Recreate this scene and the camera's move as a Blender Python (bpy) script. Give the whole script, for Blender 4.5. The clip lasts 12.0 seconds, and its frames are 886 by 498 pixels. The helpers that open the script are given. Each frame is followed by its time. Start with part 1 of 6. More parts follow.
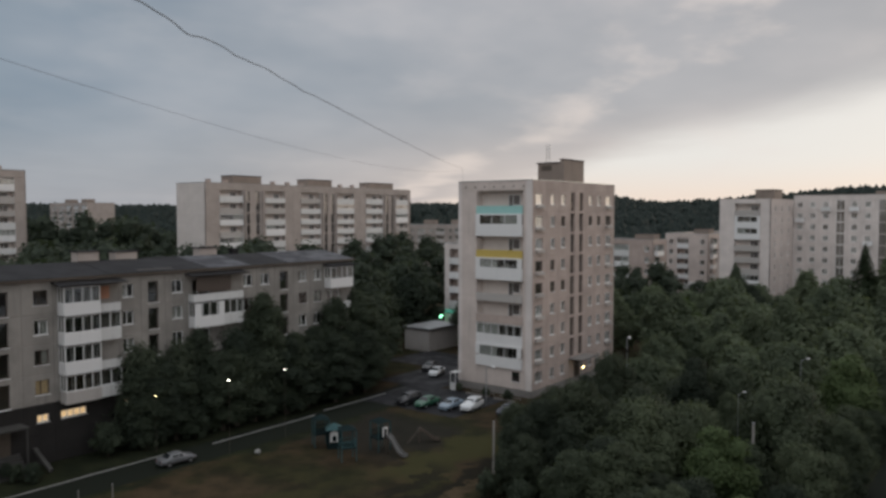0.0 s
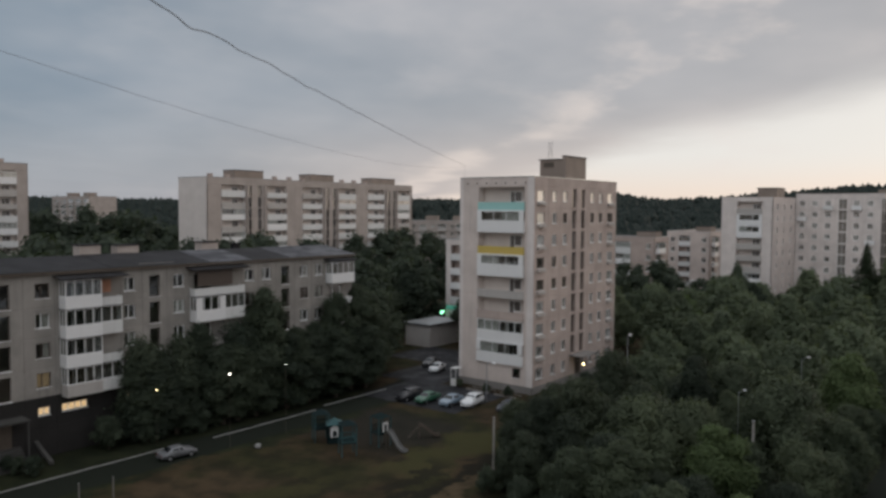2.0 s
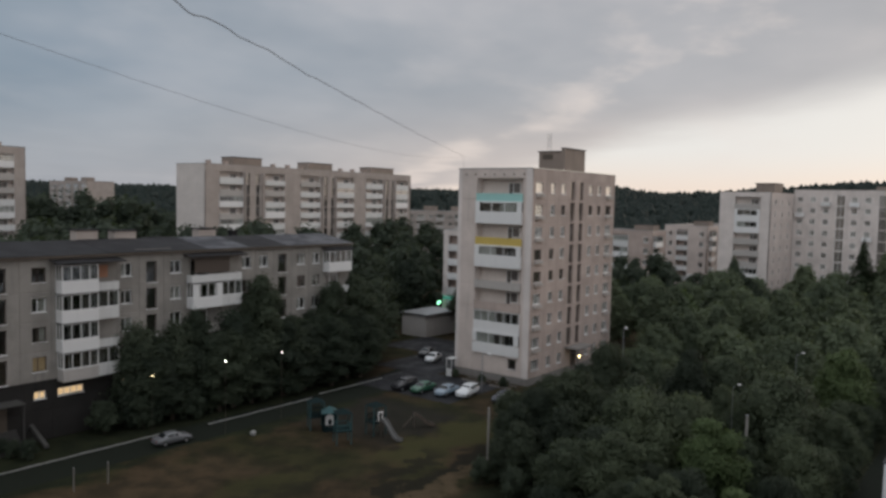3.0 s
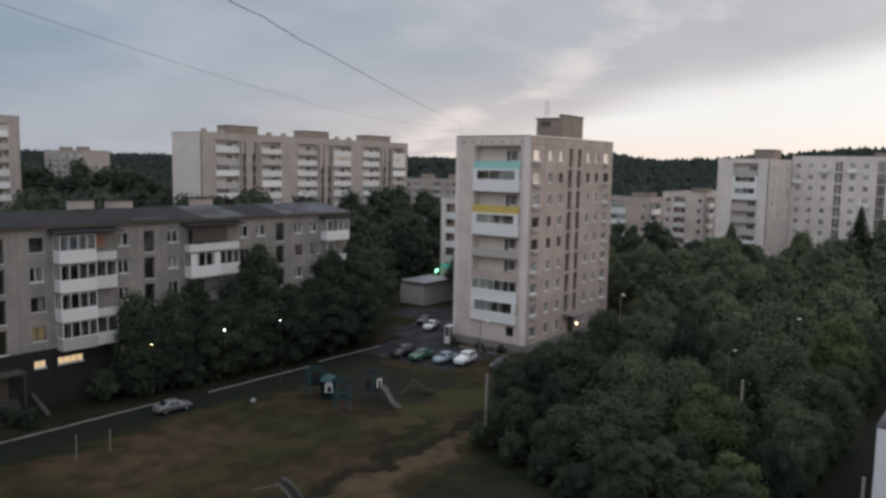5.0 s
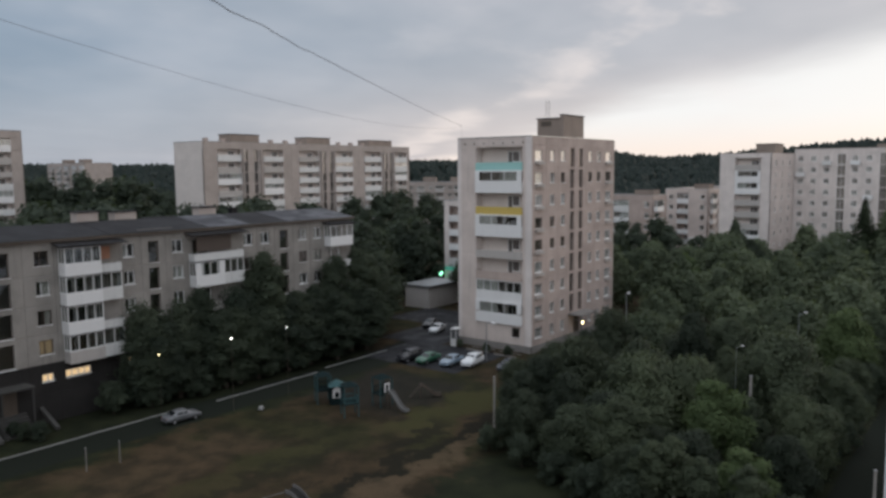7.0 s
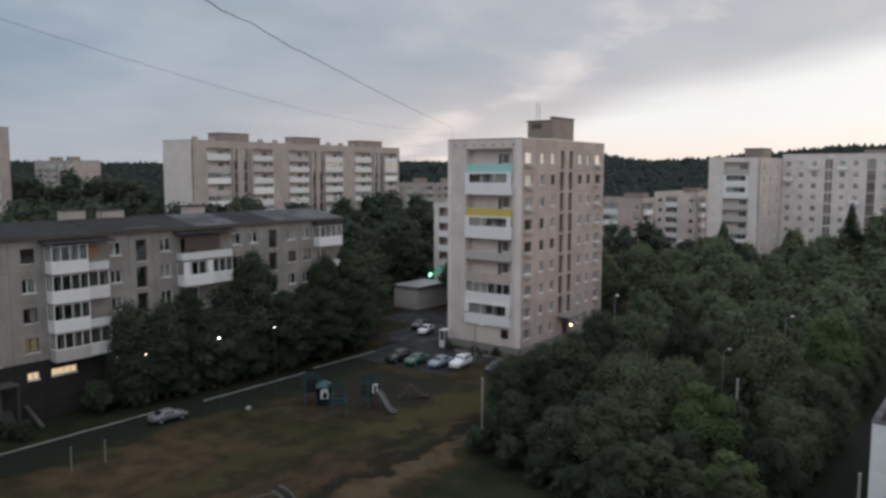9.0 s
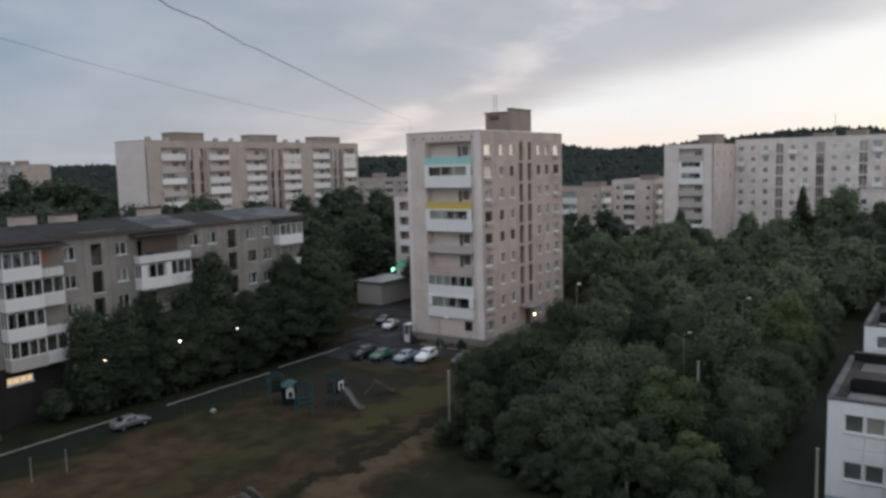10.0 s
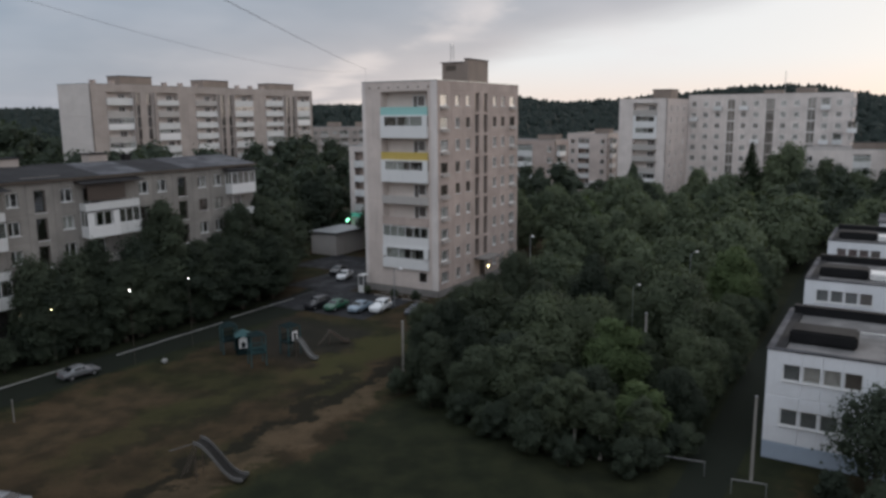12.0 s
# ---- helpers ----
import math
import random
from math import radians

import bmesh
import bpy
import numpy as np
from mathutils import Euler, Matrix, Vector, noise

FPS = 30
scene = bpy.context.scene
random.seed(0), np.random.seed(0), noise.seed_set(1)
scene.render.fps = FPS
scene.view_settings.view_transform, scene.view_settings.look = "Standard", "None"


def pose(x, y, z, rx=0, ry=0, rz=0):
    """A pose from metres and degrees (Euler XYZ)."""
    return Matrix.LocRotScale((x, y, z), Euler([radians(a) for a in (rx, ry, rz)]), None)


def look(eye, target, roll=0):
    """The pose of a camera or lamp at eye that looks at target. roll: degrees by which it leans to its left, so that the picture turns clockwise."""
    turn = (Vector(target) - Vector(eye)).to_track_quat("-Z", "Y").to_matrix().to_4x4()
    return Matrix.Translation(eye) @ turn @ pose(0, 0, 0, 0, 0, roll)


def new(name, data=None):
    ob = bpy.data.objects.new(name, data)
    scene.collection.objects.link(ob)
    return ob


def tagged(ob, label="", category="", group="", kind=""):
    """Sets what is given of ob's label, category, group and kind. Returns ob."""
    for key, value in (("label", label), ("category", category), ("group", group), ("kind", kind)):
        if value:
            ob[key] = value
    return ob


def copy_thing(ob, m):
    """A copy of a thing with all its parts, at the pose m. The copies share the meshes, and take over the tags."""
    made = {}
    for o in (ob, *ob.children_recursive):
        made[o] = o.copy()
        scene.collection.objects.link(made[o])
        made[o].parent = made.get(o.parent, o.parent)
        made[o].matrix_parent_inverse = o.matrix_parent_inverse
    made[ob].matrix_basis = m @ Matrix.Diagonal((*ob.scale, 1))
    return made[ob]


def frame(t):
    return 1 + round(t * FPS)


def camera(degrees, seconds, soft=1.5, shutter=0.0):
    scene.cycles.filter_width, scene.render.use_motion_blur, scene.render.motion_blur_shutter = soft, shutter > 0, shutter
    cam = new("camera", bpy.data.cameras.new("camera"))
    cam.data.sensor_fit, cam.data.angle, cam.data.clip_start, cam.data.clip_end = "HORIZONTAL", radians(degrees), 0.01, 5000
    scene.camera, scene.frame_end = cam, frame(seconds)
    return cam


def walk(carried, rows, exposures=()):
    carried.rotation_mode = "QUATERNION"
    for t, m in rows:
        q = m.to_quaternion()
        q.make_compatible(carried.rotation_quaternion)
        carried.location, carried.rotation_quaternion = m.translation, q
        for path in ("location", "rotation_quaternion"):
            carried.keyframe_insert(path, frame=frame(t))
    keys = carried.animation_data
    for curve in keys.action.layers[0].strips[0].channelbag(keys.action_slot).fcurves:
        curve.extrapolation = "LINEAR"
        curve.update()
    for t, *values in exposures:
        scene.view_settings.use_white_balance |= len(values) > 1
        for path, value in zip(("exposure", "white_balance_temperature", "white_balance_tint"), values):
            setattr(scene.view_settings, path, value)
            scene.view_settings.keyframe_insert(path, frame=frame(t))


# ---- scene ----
EYE = (0.0, 0.0, 23.5)
cam = camera(60.3, 12.0, soft=3.0)
PATH = [
    (0.0, 0.04, -2.66, 0.03), (0.5, 0.12, -2.92, -0.15), (1.0, -0.01, -3.04, -0.31), (1.5, 0.07, -3.07, -0.27),
    (2.0, 0.17, -2.96, -0.37), (2.5, 0.0, -3.06, 0.24), (3.0, 0.04, -3.68, -1.26), (3.2, 0.07, -3.81, -1.23), (4.8, -0.04, -5.63, -0.53), (5.0, -0.16, -6.07, -1.01),
    (5.5, -0.61, -6.48, -0.62), (6.0, -0.01, -6.25, -0.22), (6.5, -0.09, -5.94, 0.30), (7.0, -0.02, -5.86, 0.53), (7.2, -0.02, -5.93, 0.57), (8.8, -0.15, -5.84, -0.53),
    (9.0, -0.76, -5.77, -0.05), (9.5, -2.73, -5.88, 0.52), (10.0, -3.80, -6.28, 1.50), (10.5, -5.90, -6.65, 0.46),
    (11.0, -7.85, -6.87, -0.60), (11.5, -9.04, -7.22, -0.82), (12.0, -7.07, -9.99, 0.45)]
walk(cam, [(t, pose(*EYE, 90 + pitch, roll, yaw)) for t, yaw, pitch, roll in PATH],
     [(0.0, 0.38, 6800, 10), (3.0, 0.40, 6750, 10), (5.0, 0.57, 6550, 10), (7.0, 0.61, 6500, 10), (9.0, 0.60, 6480, 10), (10.0, 0.59, 6450, 10), (12.0, 0.48, 6400, 10)])

# ---- sky: a cloud deck with its edge over a clear, pale strip of dusk ----
TURN = 38.0                       # the blocks of the town share this turn
SUN_AZ, SUN_EL = radians(52), radians(7)
world = bpy.data.worlds.new("dusk_sky")
scene.world = world
world.use_nodes = True
wt = world.node_tree
wt.nodes.clear()


def wmath(op, a, b=None, c=None, clamp=False):
    n = wt.nodes.new("ShaderNodeMath")
    n.operation, n.use_clamp = op, clamp
    for i, v in enumerate((a, b, c)):
        if v is None:
            continue
        if isinstance(v, (int, float)):
            n.inputs[i].default_value = v
        else:
            wt.links.new(v, n.inputs[i])
    return n.outputs[0]


def wstep(value, lo, hi):
    n = wt.nodes.new("ShaderNodeMapRange")
    n.interpolation_type = "SMOOTHSTEP"
    wt.links.new(value, n.inputs["Value"])
    n.inputs["From Min"].default_value, n.inputs["From Max"].default_value = lo, hi
    return n.outputs["Result"]


def wmix(f, a, b, mode="MIX"):
    n = wt.nodes.new("ShaderNodeMix")
    n.data_type, n.blend_type = "RGBA", mode
    for sock, v in ((n.inputs[0], f), (n.inputs[6], a), (n.inputs[7], b)):
        if isinstance(v, tuple):
            sock.default_value = (*v, 1)
        elif isinstance(v, (int, float)):
            sock.default_value = v
        else:
            wt.links.new(v, sock)
    return n.outputs[2]


def wnoise(vec, scale, detail=5.0, rough=0.55):
    n = wt.nodes.new("ShaderNodeTexNoise")
    n.inputs["Scale"].default_value, n.inputs["Detail"].default_value, n.inputs["Roughness"].default_value = scale, detail, rough
    wt.links.new(vec, n.inputs["Vector"])
    return n.outputs["Fac"]


coord = wt.nodes.new("ShaderNodeTexCoord").outputs["Generated"]
sep = wt.nodes.new("ShaderNodeSeparateXYZ")
wt.links.new(coord, sep.inputs[0])
dx, dy, dz = sep.outputs
up = wmath("MAXIMUM", dz, 0.012)
px, py = wmath("DIVIDE", dx, wmath("ADD", up, 0.03)), wmath("DIVIDE", dy, wmath("ADD", up, 0.03))
deck = wt.nodes.new("ShaderNodeCombineXYZ")
wt.links.new(px, deck.inputs[0])
wt.links.new(wmath("MULTIPLY", py, 0.55), deck.inputs[1])
deck = deck.outputs[0]
soft_dir = wt.nodes.new("ShaderNodeVectorMath")
soft_dir.operation = "MULTIPLY"
soft_dir.inputs[1].default_value = (1.0, 1.0, 2.6)
wt.links.new(coord, soft_dir.inputs[0])
big = wnoise(soft_dir.outputs[0], 2.3, 4.0)
fine = wnoise(deck, 0.55, 5.0, 0.5)
wisps = wnoise(soft_dir.outputs[0], 6.5, 5.0, 0.5)
# the edge of the deck: a nearly straight line in the plane of the clouds
edge = wmath("ADD", wmath("ADD", px, wmath("MULTIPLY", py, 0.1655)), wmath("MULTIPLY", wmath("SUBTRACT", fine, 0.5), 2.4))
clear = wmath("MULTIPLY", wstep(edge, 2.6, 4.6), wstep(dy, -0.3, 0.2))
# how near the direction is to the sunset
toward = wmath("ADD", wmath("MULTIPLY", dx, math.sin(SUN_AZ)), wmath("MULTIPLY", dy, math.cos(SUN_AZ)))
glow = wstep(toward, 0.1, 1.0)
sky = wt.nodes.new("ShaderNodeTexSky")
sky.sky_type, sky.sun_disc = "NISHITA", False
sky.sun_elevation, sky.sun_rotation = SUN_EL, SUN_AZ
low_glow = wmath("MULTIPLY", wstep(dz, 0.16, 0.0), wstep(toward, 0.2, 0.85))
blue_grey = wmix(glow, (0.177, 0.246, 0.326), (0.385, 0.39, 0.418))
deck_col = wmix(wmath("MULTIPLY", wstep(big, 0.3, 0.75), 0.85), wmix(0.35, blue_grey, (0.10, 0.14, 0.195)), wmix(0.45, blue_grey, (0.42, 0.42, 0.455)))
deck_col = wmix(wmath("MULTIPLY", wstep(wisps, 0.48, 0.78), 0.35), deck_col, wmix(0.5, blue_grey, (0.56, 0.53, 0.545)))
deck_col = wmix(wmath("MULTIPLY", wstep(fine, 0.35, 0.7), 0.4), deck_col, wmix(0.5, deck_col, (0.14, 0.175, 0.22)))
deck_col = wmix(wmath("MULTIPLY", low_glow, 0.6), deck_col, (0.62, 0.53, 0.50))
deck_col = wmix(wmath("MULTIPLY", wstep(dz, 0.13, 0.0), 0.35), deck_col, (0.36, 0.355, 0.375))
band = wmath("MULTIPLY", wmath("MULTIPLY", wmath("MULTIPLY", wstep(edge, 1.3, 2.0), wstep(edge, 2.7, 2.0)), wstep(wisps, 0.45, 0.64)), 0.42)
deck_col = wmix(wmath("MULTIPLY", band, wstep(dy, 0.2, 0.5)), deck_col, (0.64, 0.585, 0.565))
pale = wmix(wstep(dz, 0.0, 0.075), (0.61, 0.545, 0.507), (0.572, 0.592, 0.612))
pale = wmix(wmath("MULTIPLY", wstep(wisps, 0.5, 0.8), 0.3), pale, (0.56, 0.53, 0.545))
colour = wmix(clear, deck_col, pale)
colour = wmix(0.005, colour, sky.outputs[0])
colour = wmix(1.0, colour, (1.01, 0.985, 0.965), "MULTIPLY")
# warmer away from the storm cloud
warm = wmath("MAXIMUM", wstep(dy, 0.25, -0.5), wstep(dz, 0.35, 0.8))
colour = wmix(warm, colour, wmix(1.0, colour, (1.09, 0.97, 0.86), "MULTIPLY"))
# an overcast vault is brighter overhead and on the side away from the storm
vault = wmath("ADD", 1.0, wmath("MULTIPLY", wstep(dz, 0.33, 0.85), 2.1))
vault = wmath("ADD", vault, wmath("MULTIPLY", wstep(dy, 0.05, -0.75), 1.7))
scaled = wt.nodes.new("ShaderNodeVectorMath")
scaled.operation = "SCALE"
wt.links.new(colour, scaled.inputs[0])
wt.links.new(vault, scaled.inputs["Scale"])
background = wt.nodes.new("ShaderNodeBackground")
background.inputs["Strength"].default_value = 1.0
wt.links.new(scaled.outputs[0], background.inputs["Color"])
wt.links.new(background.outputs[0], wt.nodes.new("ShaderNodeOutputWorld").inputs["Surface"])

sun_data = bpy.data.lights.new("sun", "SUN")
sun_data.energy, sun_data.angle, sun_data.color = 0.6, radians(14), (1.0, 0.86, 0.72)
sun = new("sun", sun_data)
sun.matrix_basis = look((300 * math.sin(SUN_AZ), 300 * math.cos(SUN_AZ), 300 * math.tan(SUN_EL)), (0, 0, 0))

# ---- materials ----


class Nodes:
    """A short way to write a node material."""

    def __init__(self, name):
        self.m = bpy.data.materials.new(name)
        self.m.use_nodes = True
        self.t = self.m.node_tree
        self.b = self.t.nodes["Principled BSDF"]
        self.out = self.t.nodes["Material Output"]

    def put(self, sock, v):
        if isinstance(v, tuple):
            sock.default_value = (*v, 1) if len(v) == 3 and sock.type == "RGBA" else v
        elif isinstance(v, (int, float)):
            sock.default_value = v
        else:
            self.t.links.new(v, sock)

    def where(self):
        return self.t.nodes.new("ShaderNodeNewGeometry").outputs["Position"]

    def stretch(self, vec, scale):
        n = self.t.nodes.new("ShaderNodeVectorMath")
        n.operation = "MULTIPLY"
        self.put(n.inputs[0], vec)
        n.inputs[1].default_value = scale
        return n.outputs[0]

    def noise(self, vec, scale, detail=4.0, rough=0.6):
        n = self.t.nodes.new("ShaderNodeTexNoise")
        self.put(n.inputs["Vector"], vec)
        n.inputs["Scale"].default_value, n.inputs["Detail"].default_value, n.inputs["Roughness"].default_value = scale, detail, rough
        return n.outputs["Fac"]

    def step(self, v, lo, hi, a=0.0, b=1.0):
        n = self.t.nodes.new("ShaderNodeMapRange")
        n.interpolation_type = "SMOOTHSTEP"
        self.put(n.inputs["Value"], v)
        for k, x in (("From Min", lo), ("From Max", hi), ("To Min", a), ("To Max", b)):
            n.inputs[k].default_value = x
        return n.outputs["Result"]

    def mix(self, f, a, b, mode="MIX"):
        n = self.t.nodes.new("ShaderNodeMix")
        n.data_type, n.blend_type = "RGBA", mode
        self.put(n.inputs[0], f), self.put(n.inputs[6], a), self.put(n.inputs[7], b)
        return n.outputs[2]

    def maths(self, op, u, v):
        n = self.t.nodes.new("ShaderNodeMath")
        n.operation = op
        self.put(n.inputs[0], u), self.put(n.inputs[1], v)
        return n.outputs[0]

    def sum(self, u, v):
        return self.maths("ADD", u, v)

    def times(self, u, v):
        return self.maths("MULTIPLY", u, v)

    def dot(self, vec, axis):
        n = self.t.nodes.new("ShaderNodeVectorMath")
        n.operation = "DOT_PRODUCT"
        self.put(n.inputs[0], vec)
        n.inputs[1].default_value = axis
        return n.outputs["Value"]

    def rand(self):
        return self.t.nodes.new("ShaderNodeObjectInfo").outputs["Random"]

    def island(self):
        return self.t.nodes.new("ShaderNodeNewGeometry").outputs["Random Per Island"]

    def bump(self, v, strength, distance=0.02):
        n = self.t.nodes.new("ShaderNodeBump")
        n.inputs["Strength"].default_value, n.inputs["Distance"].default_value = strength, distance
        self.put(n.inputs["Height"], v)
        self.t.links.new(n.outputs[0], self.b.inputs["Normal"])

    def done(self, colour, rough=0.8, metal=0.0):
        self.put(self.b.inputs["Base Color"], colour)
        self.put(self.b.inputs["Roughness"], rough)
        self.put(self.b.inputs["Metallic"], metal)
        return self.m


def tone(c, k):
    return tuple(x * k for x in c)


def masonry(name, c, vary=0.1, streak=0.35):
    """Panel concrete or render: blotches, rain streaks, and a tone of its own for each panel."""
    n = Nodes(name)
    p = n.where()
    blotch = n.noise(p, 0.35, 5.0)
    grain = n.noise(p, 9.0, 3.0)
    runs = n.noise(n.stretch(p, (2.2, 2.2, 0.12)), 1.0, 4.0)
    col = n.mix(n.step(blotch, 0.3, 0.7), tone(c, 1 - vary * 1.3), tone(c, 1 + vary))
    col = n.mix(n.step(runs, 0.52, 0.75, 0.0, streak), col, tone(c, 0.58))
    col = n.mix(n.step(grain, 0.35, 0.7, 0.0, 0.22), col, tone(c, 0.75))
    col = n.mix(n.step(n.rand(), 0.0, 1.0, 0.0, 0.3), col, tone(c, 0.84))
    n.bump(grain, 0.3, 0.01)
    n.b.inputs["Specular IOR Level"].default_value = 0.2
    return n.done(col, 0.9)


def paint(name, c, rough=0.55, dirt=0.3):
    n = Nodes(name)
    p = n.where()
    runs = n.noise(n.stretch(p, (3.0, 3.0, 0.3)), 1.0, 4.0)
    col = n.mix(n.step(runs, 0.5, 0.75, 0.0, dirt), c, tone(c, 0.6))
    col = n.mix(n.step(n.noise(p, 6.0), 0.4, 0.7, 0.0, 0.15), col, tone(c, 0.8))
    col = n.mix(n.step(n.rand(), 0.0, 1.0, 0.0, 0.2), col, tone(c, 0.85))
    return n.done(col, rough)


def plain(name, c, rough=0.5, metal=0.0):
    n = Nodes(name)
    n.b.inputs["Specular IOR Level"].default_value = 0.1 if rough > 0.9 else 0.5
    col = n.mix(n.step(n.noise(n.where(), 3.0), 0.3, 0.7), tone(c, 0.85), c)
    return n.done(col, rough, metal)


def glowing(name, c, strength):
    n = Nodes(name)
    n.put(n.b.inputs["Emission Color"], c)
    n.b.inputs["Emission Strength"].default_value = strength
    return n.done(tone(c, 0.5), 0.5)


def window_glass():
    n = Nodes("window_glass")
    t = n.t
    clear_, gloss, fres, mixed = (t.nodes.new(k) for k in ("ShaderNodeBsdfTransparent", "ShaderNodeBsdfGlossy", "ShaderNodeLayerWeight", "ShaderNodeMixShader"))
    clear_.inputs[0].default_value = (0.86, 0.88, 0.88, 1)
    gloss.inputs["Roughness"].default_value = 0.03
    wave = t.nodes.new("ShaderNodeBump")
    wave.inputs["Strength"].default_value, wave.inputs["Distance"].default_value = 0.25, 0.02
    t.links.new(n.noise(n.where(), 1.1, 1.0), wave.inputs["Height"])
    t.links.new(wave.outputs[0], gloss.inputs["Normal"])
    fres.inputs["Blend"].default_value = 0.5
    amount = t.nodes.new("ShaderNodeMath")
    amount.operation, amount.inputs[1].default_value, amount.inputs[2].default_value = "MULTIPLY_ADD", 0.55, 0.06
    t.links.new(fres.outputs["Facing"], amount.inputs[0])
    t.links.new(amount.outputs[0], mixed.inputs[0])
    t.links.new(clear_.outputs[0], mixed.inputs[1])
    t.links.new(gloss.outputs[0], mixed.inputs[2])
    t.links.new(mixed.outputs[0], n.out.inputs["Surface"])
    return n.m


def foliage(name, a, b):
    n = Nodes(name)
    col = n.mix(n.rand(), a, b)
    col = n.mix(n.step(n.island(), 0.0, 1.0, 0.0, 0.12), col, tone(b, 1.15))
    col = n.mix(n.step(n.noise(n.where(), 0.28, 2.0), 0.35, 0.7, 0.0, 0.45), col, tone(a, 0.75))
    n.b.inputs["Specular IOR Level"].default_value = 0.15
    n.done(col, 0.7)
    through_, both = n.t.nodes.new("ShaderNodeBsdfTranslucent"), n.t.nodes.new("ShaderNodeMixShader")
    n.t.links.new(n.mix(1.0, col, (1.15, 1.2, 0.75), "MULTIPLY"), through_.inputs["Color"])
    both.inputs[0].default_value = 0.34
    n.t.links.new(n.b.outputs[0], both.inputs[1])
    n.t.links.new(through_.outputs[0], both.inputs[2])
    n.t.links.new(both.outputs[0], n.out.inputs["Surface"])
    return n.m


def ground_cover():
    """Worn yard: olive grass, dry brown patches, bare soil, trodden ruts and dark rough grass, each with a ragged soft edge."""
    n = Nodes("yard_grass_and_soil")
    p = n.where()
    patches, tufts, fine_ = n.noise(n.stretch(p, (1.0, 0.8, 1.0)), 0.085, 4.0), n.noise(p, 0.36, 5.0, 0.62), n.noise(p, 6.0, 4.0)
    grass = n.mix(n.step(tufts, 0.35, 0.65), (0.014, 0.015, 0.007), (0.031, 0.029, 0.013))
    bare = n.mix(n.step(tufts, 0.3, 0.7), (0.022, 0.017, 0.010), (0.051, 0.035, 0.020))
    col = n.mix(n.step(patches, 0.40, 0.56), grass, bare)
    col = n.mix(n.step(n.noise(p, 0.3, 5.0, 0.7), 0.56, 0.72, 0.0, 0.75), col, (0.009, 0.010, 0.006))
    # the town's own axes: across the blocks and along them
    a0 = n.dot(p, (math.cos(radians(TURN)), -math.sin(radians(TURN)), 0))
    b = n.dot(p, (math.sin(radians(TURN)), math.cos(radians(TURN)), 0))
    a = n.sum(a0, n.step(n.noise(p, 0.22, 4.0, 0.6), 0.2, 0.8, -2.0, 2.0))
    a = n.sum(a, n.step(n.noise(p, 1.3, 3.0, 0.6), 0.2, 0.8, -0.5, 0.5))

    def band(lo, hi, soft, b0, b1, amount):
        across = n.times(n.step(a, lo - soft, lo + soft), n.step(a, hi + soft, hi - soft))
        return n.times(n.times(across, n.step(b, b0 - 2.0, b0 + 2.0)), n.step(b, b1 + 2.0, b1 - 2.0, 0.0, amount))
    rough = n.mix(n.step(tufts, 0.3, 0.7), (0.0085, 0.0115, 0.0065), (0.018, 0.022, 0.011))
    dirt = n.mix(n.step(tufts, 0.35, 0.65), (0.030, 0.023, 0.014), (0.064, 0.044, 0.026))
    trodden = n.mix(n.step(tufts, 0.3, 0.6), (0.042, 0.032, 0.020), (0.082, 0.058, 0.036))
    mud = (0.0125, 0.0115, 0.008)
    col = n.mix(band(-59.0, -51.0, 1.2, 26.0, 42.0, 0.75), col, dirt)
    col = n.mix(band(-49.3, -46.4, 0.8, 28.0, 47.0, 0.55), col, (0.038, 0.036, 0.015))
    col = n.mix(band(-47.4, -46.0, 0.7, 30.0, 46.0, 0.6), col, mud)
    col = n.mix(band(-38.6, -36.2, 0.6, 26.0, 66.0, 0.8), col, trodden)
    col = n.mix(band(-47.0, -41.5, 0.9, 50.0, 66.0, 0.8), col, (0.042, 0.041, 0.016))
    col = n.mix(band(-40.4, -38.6, 0.4, 22.0, 68.0, 0.9), col, mud)
    col = n.mix(band(-43.4, -41.9, 0.3, 46.0, 55.0, 0.8), col, mud)
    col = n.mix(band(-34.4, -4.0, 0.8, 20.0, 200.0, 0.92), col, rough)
    col = n.mix(band(-64.0, -48.0, 1.0, 53.0, 66.0, 0.85), col, n.mix(tufts, (0.011, 0.011, 0.010), (0.026, 0.023, 0.019)))
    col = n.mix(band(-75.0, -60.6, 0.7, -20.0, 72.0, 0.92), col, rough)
    col = n.mix(n.step(fine_, 0.35, 0.7, 0.0, 0.35), col, (0.010, 0.009, 0.006))
    n.bump(fine_, 0.6, 0.06)
    n.b.inputs["Specular IOR Level"].default_value = 0.08
    return n.done(col, 0.95)


def soil(name, a, b):
    """Bare or grown-over ground in two tones, in patches and in grain."""
    n = Nodes(name)
    p = n.where()
    fine_ = n.noise(p, 5.0, 4.0)
    col = n.mix(n.step(n.noise(p, 0.45, 5.0, 0.65), 0.36, 0.64), a, b)
    col = n.mix(n.step(fine_, 0.35, 0.7, 0.0, 0.4), col, tone(b, 0.7))
    n.bump(fine_, 0.6, 0.05)
    n.b.inputs["Specular IOR Level"].default_value = 0.06
    return n.done(col, 0.95)


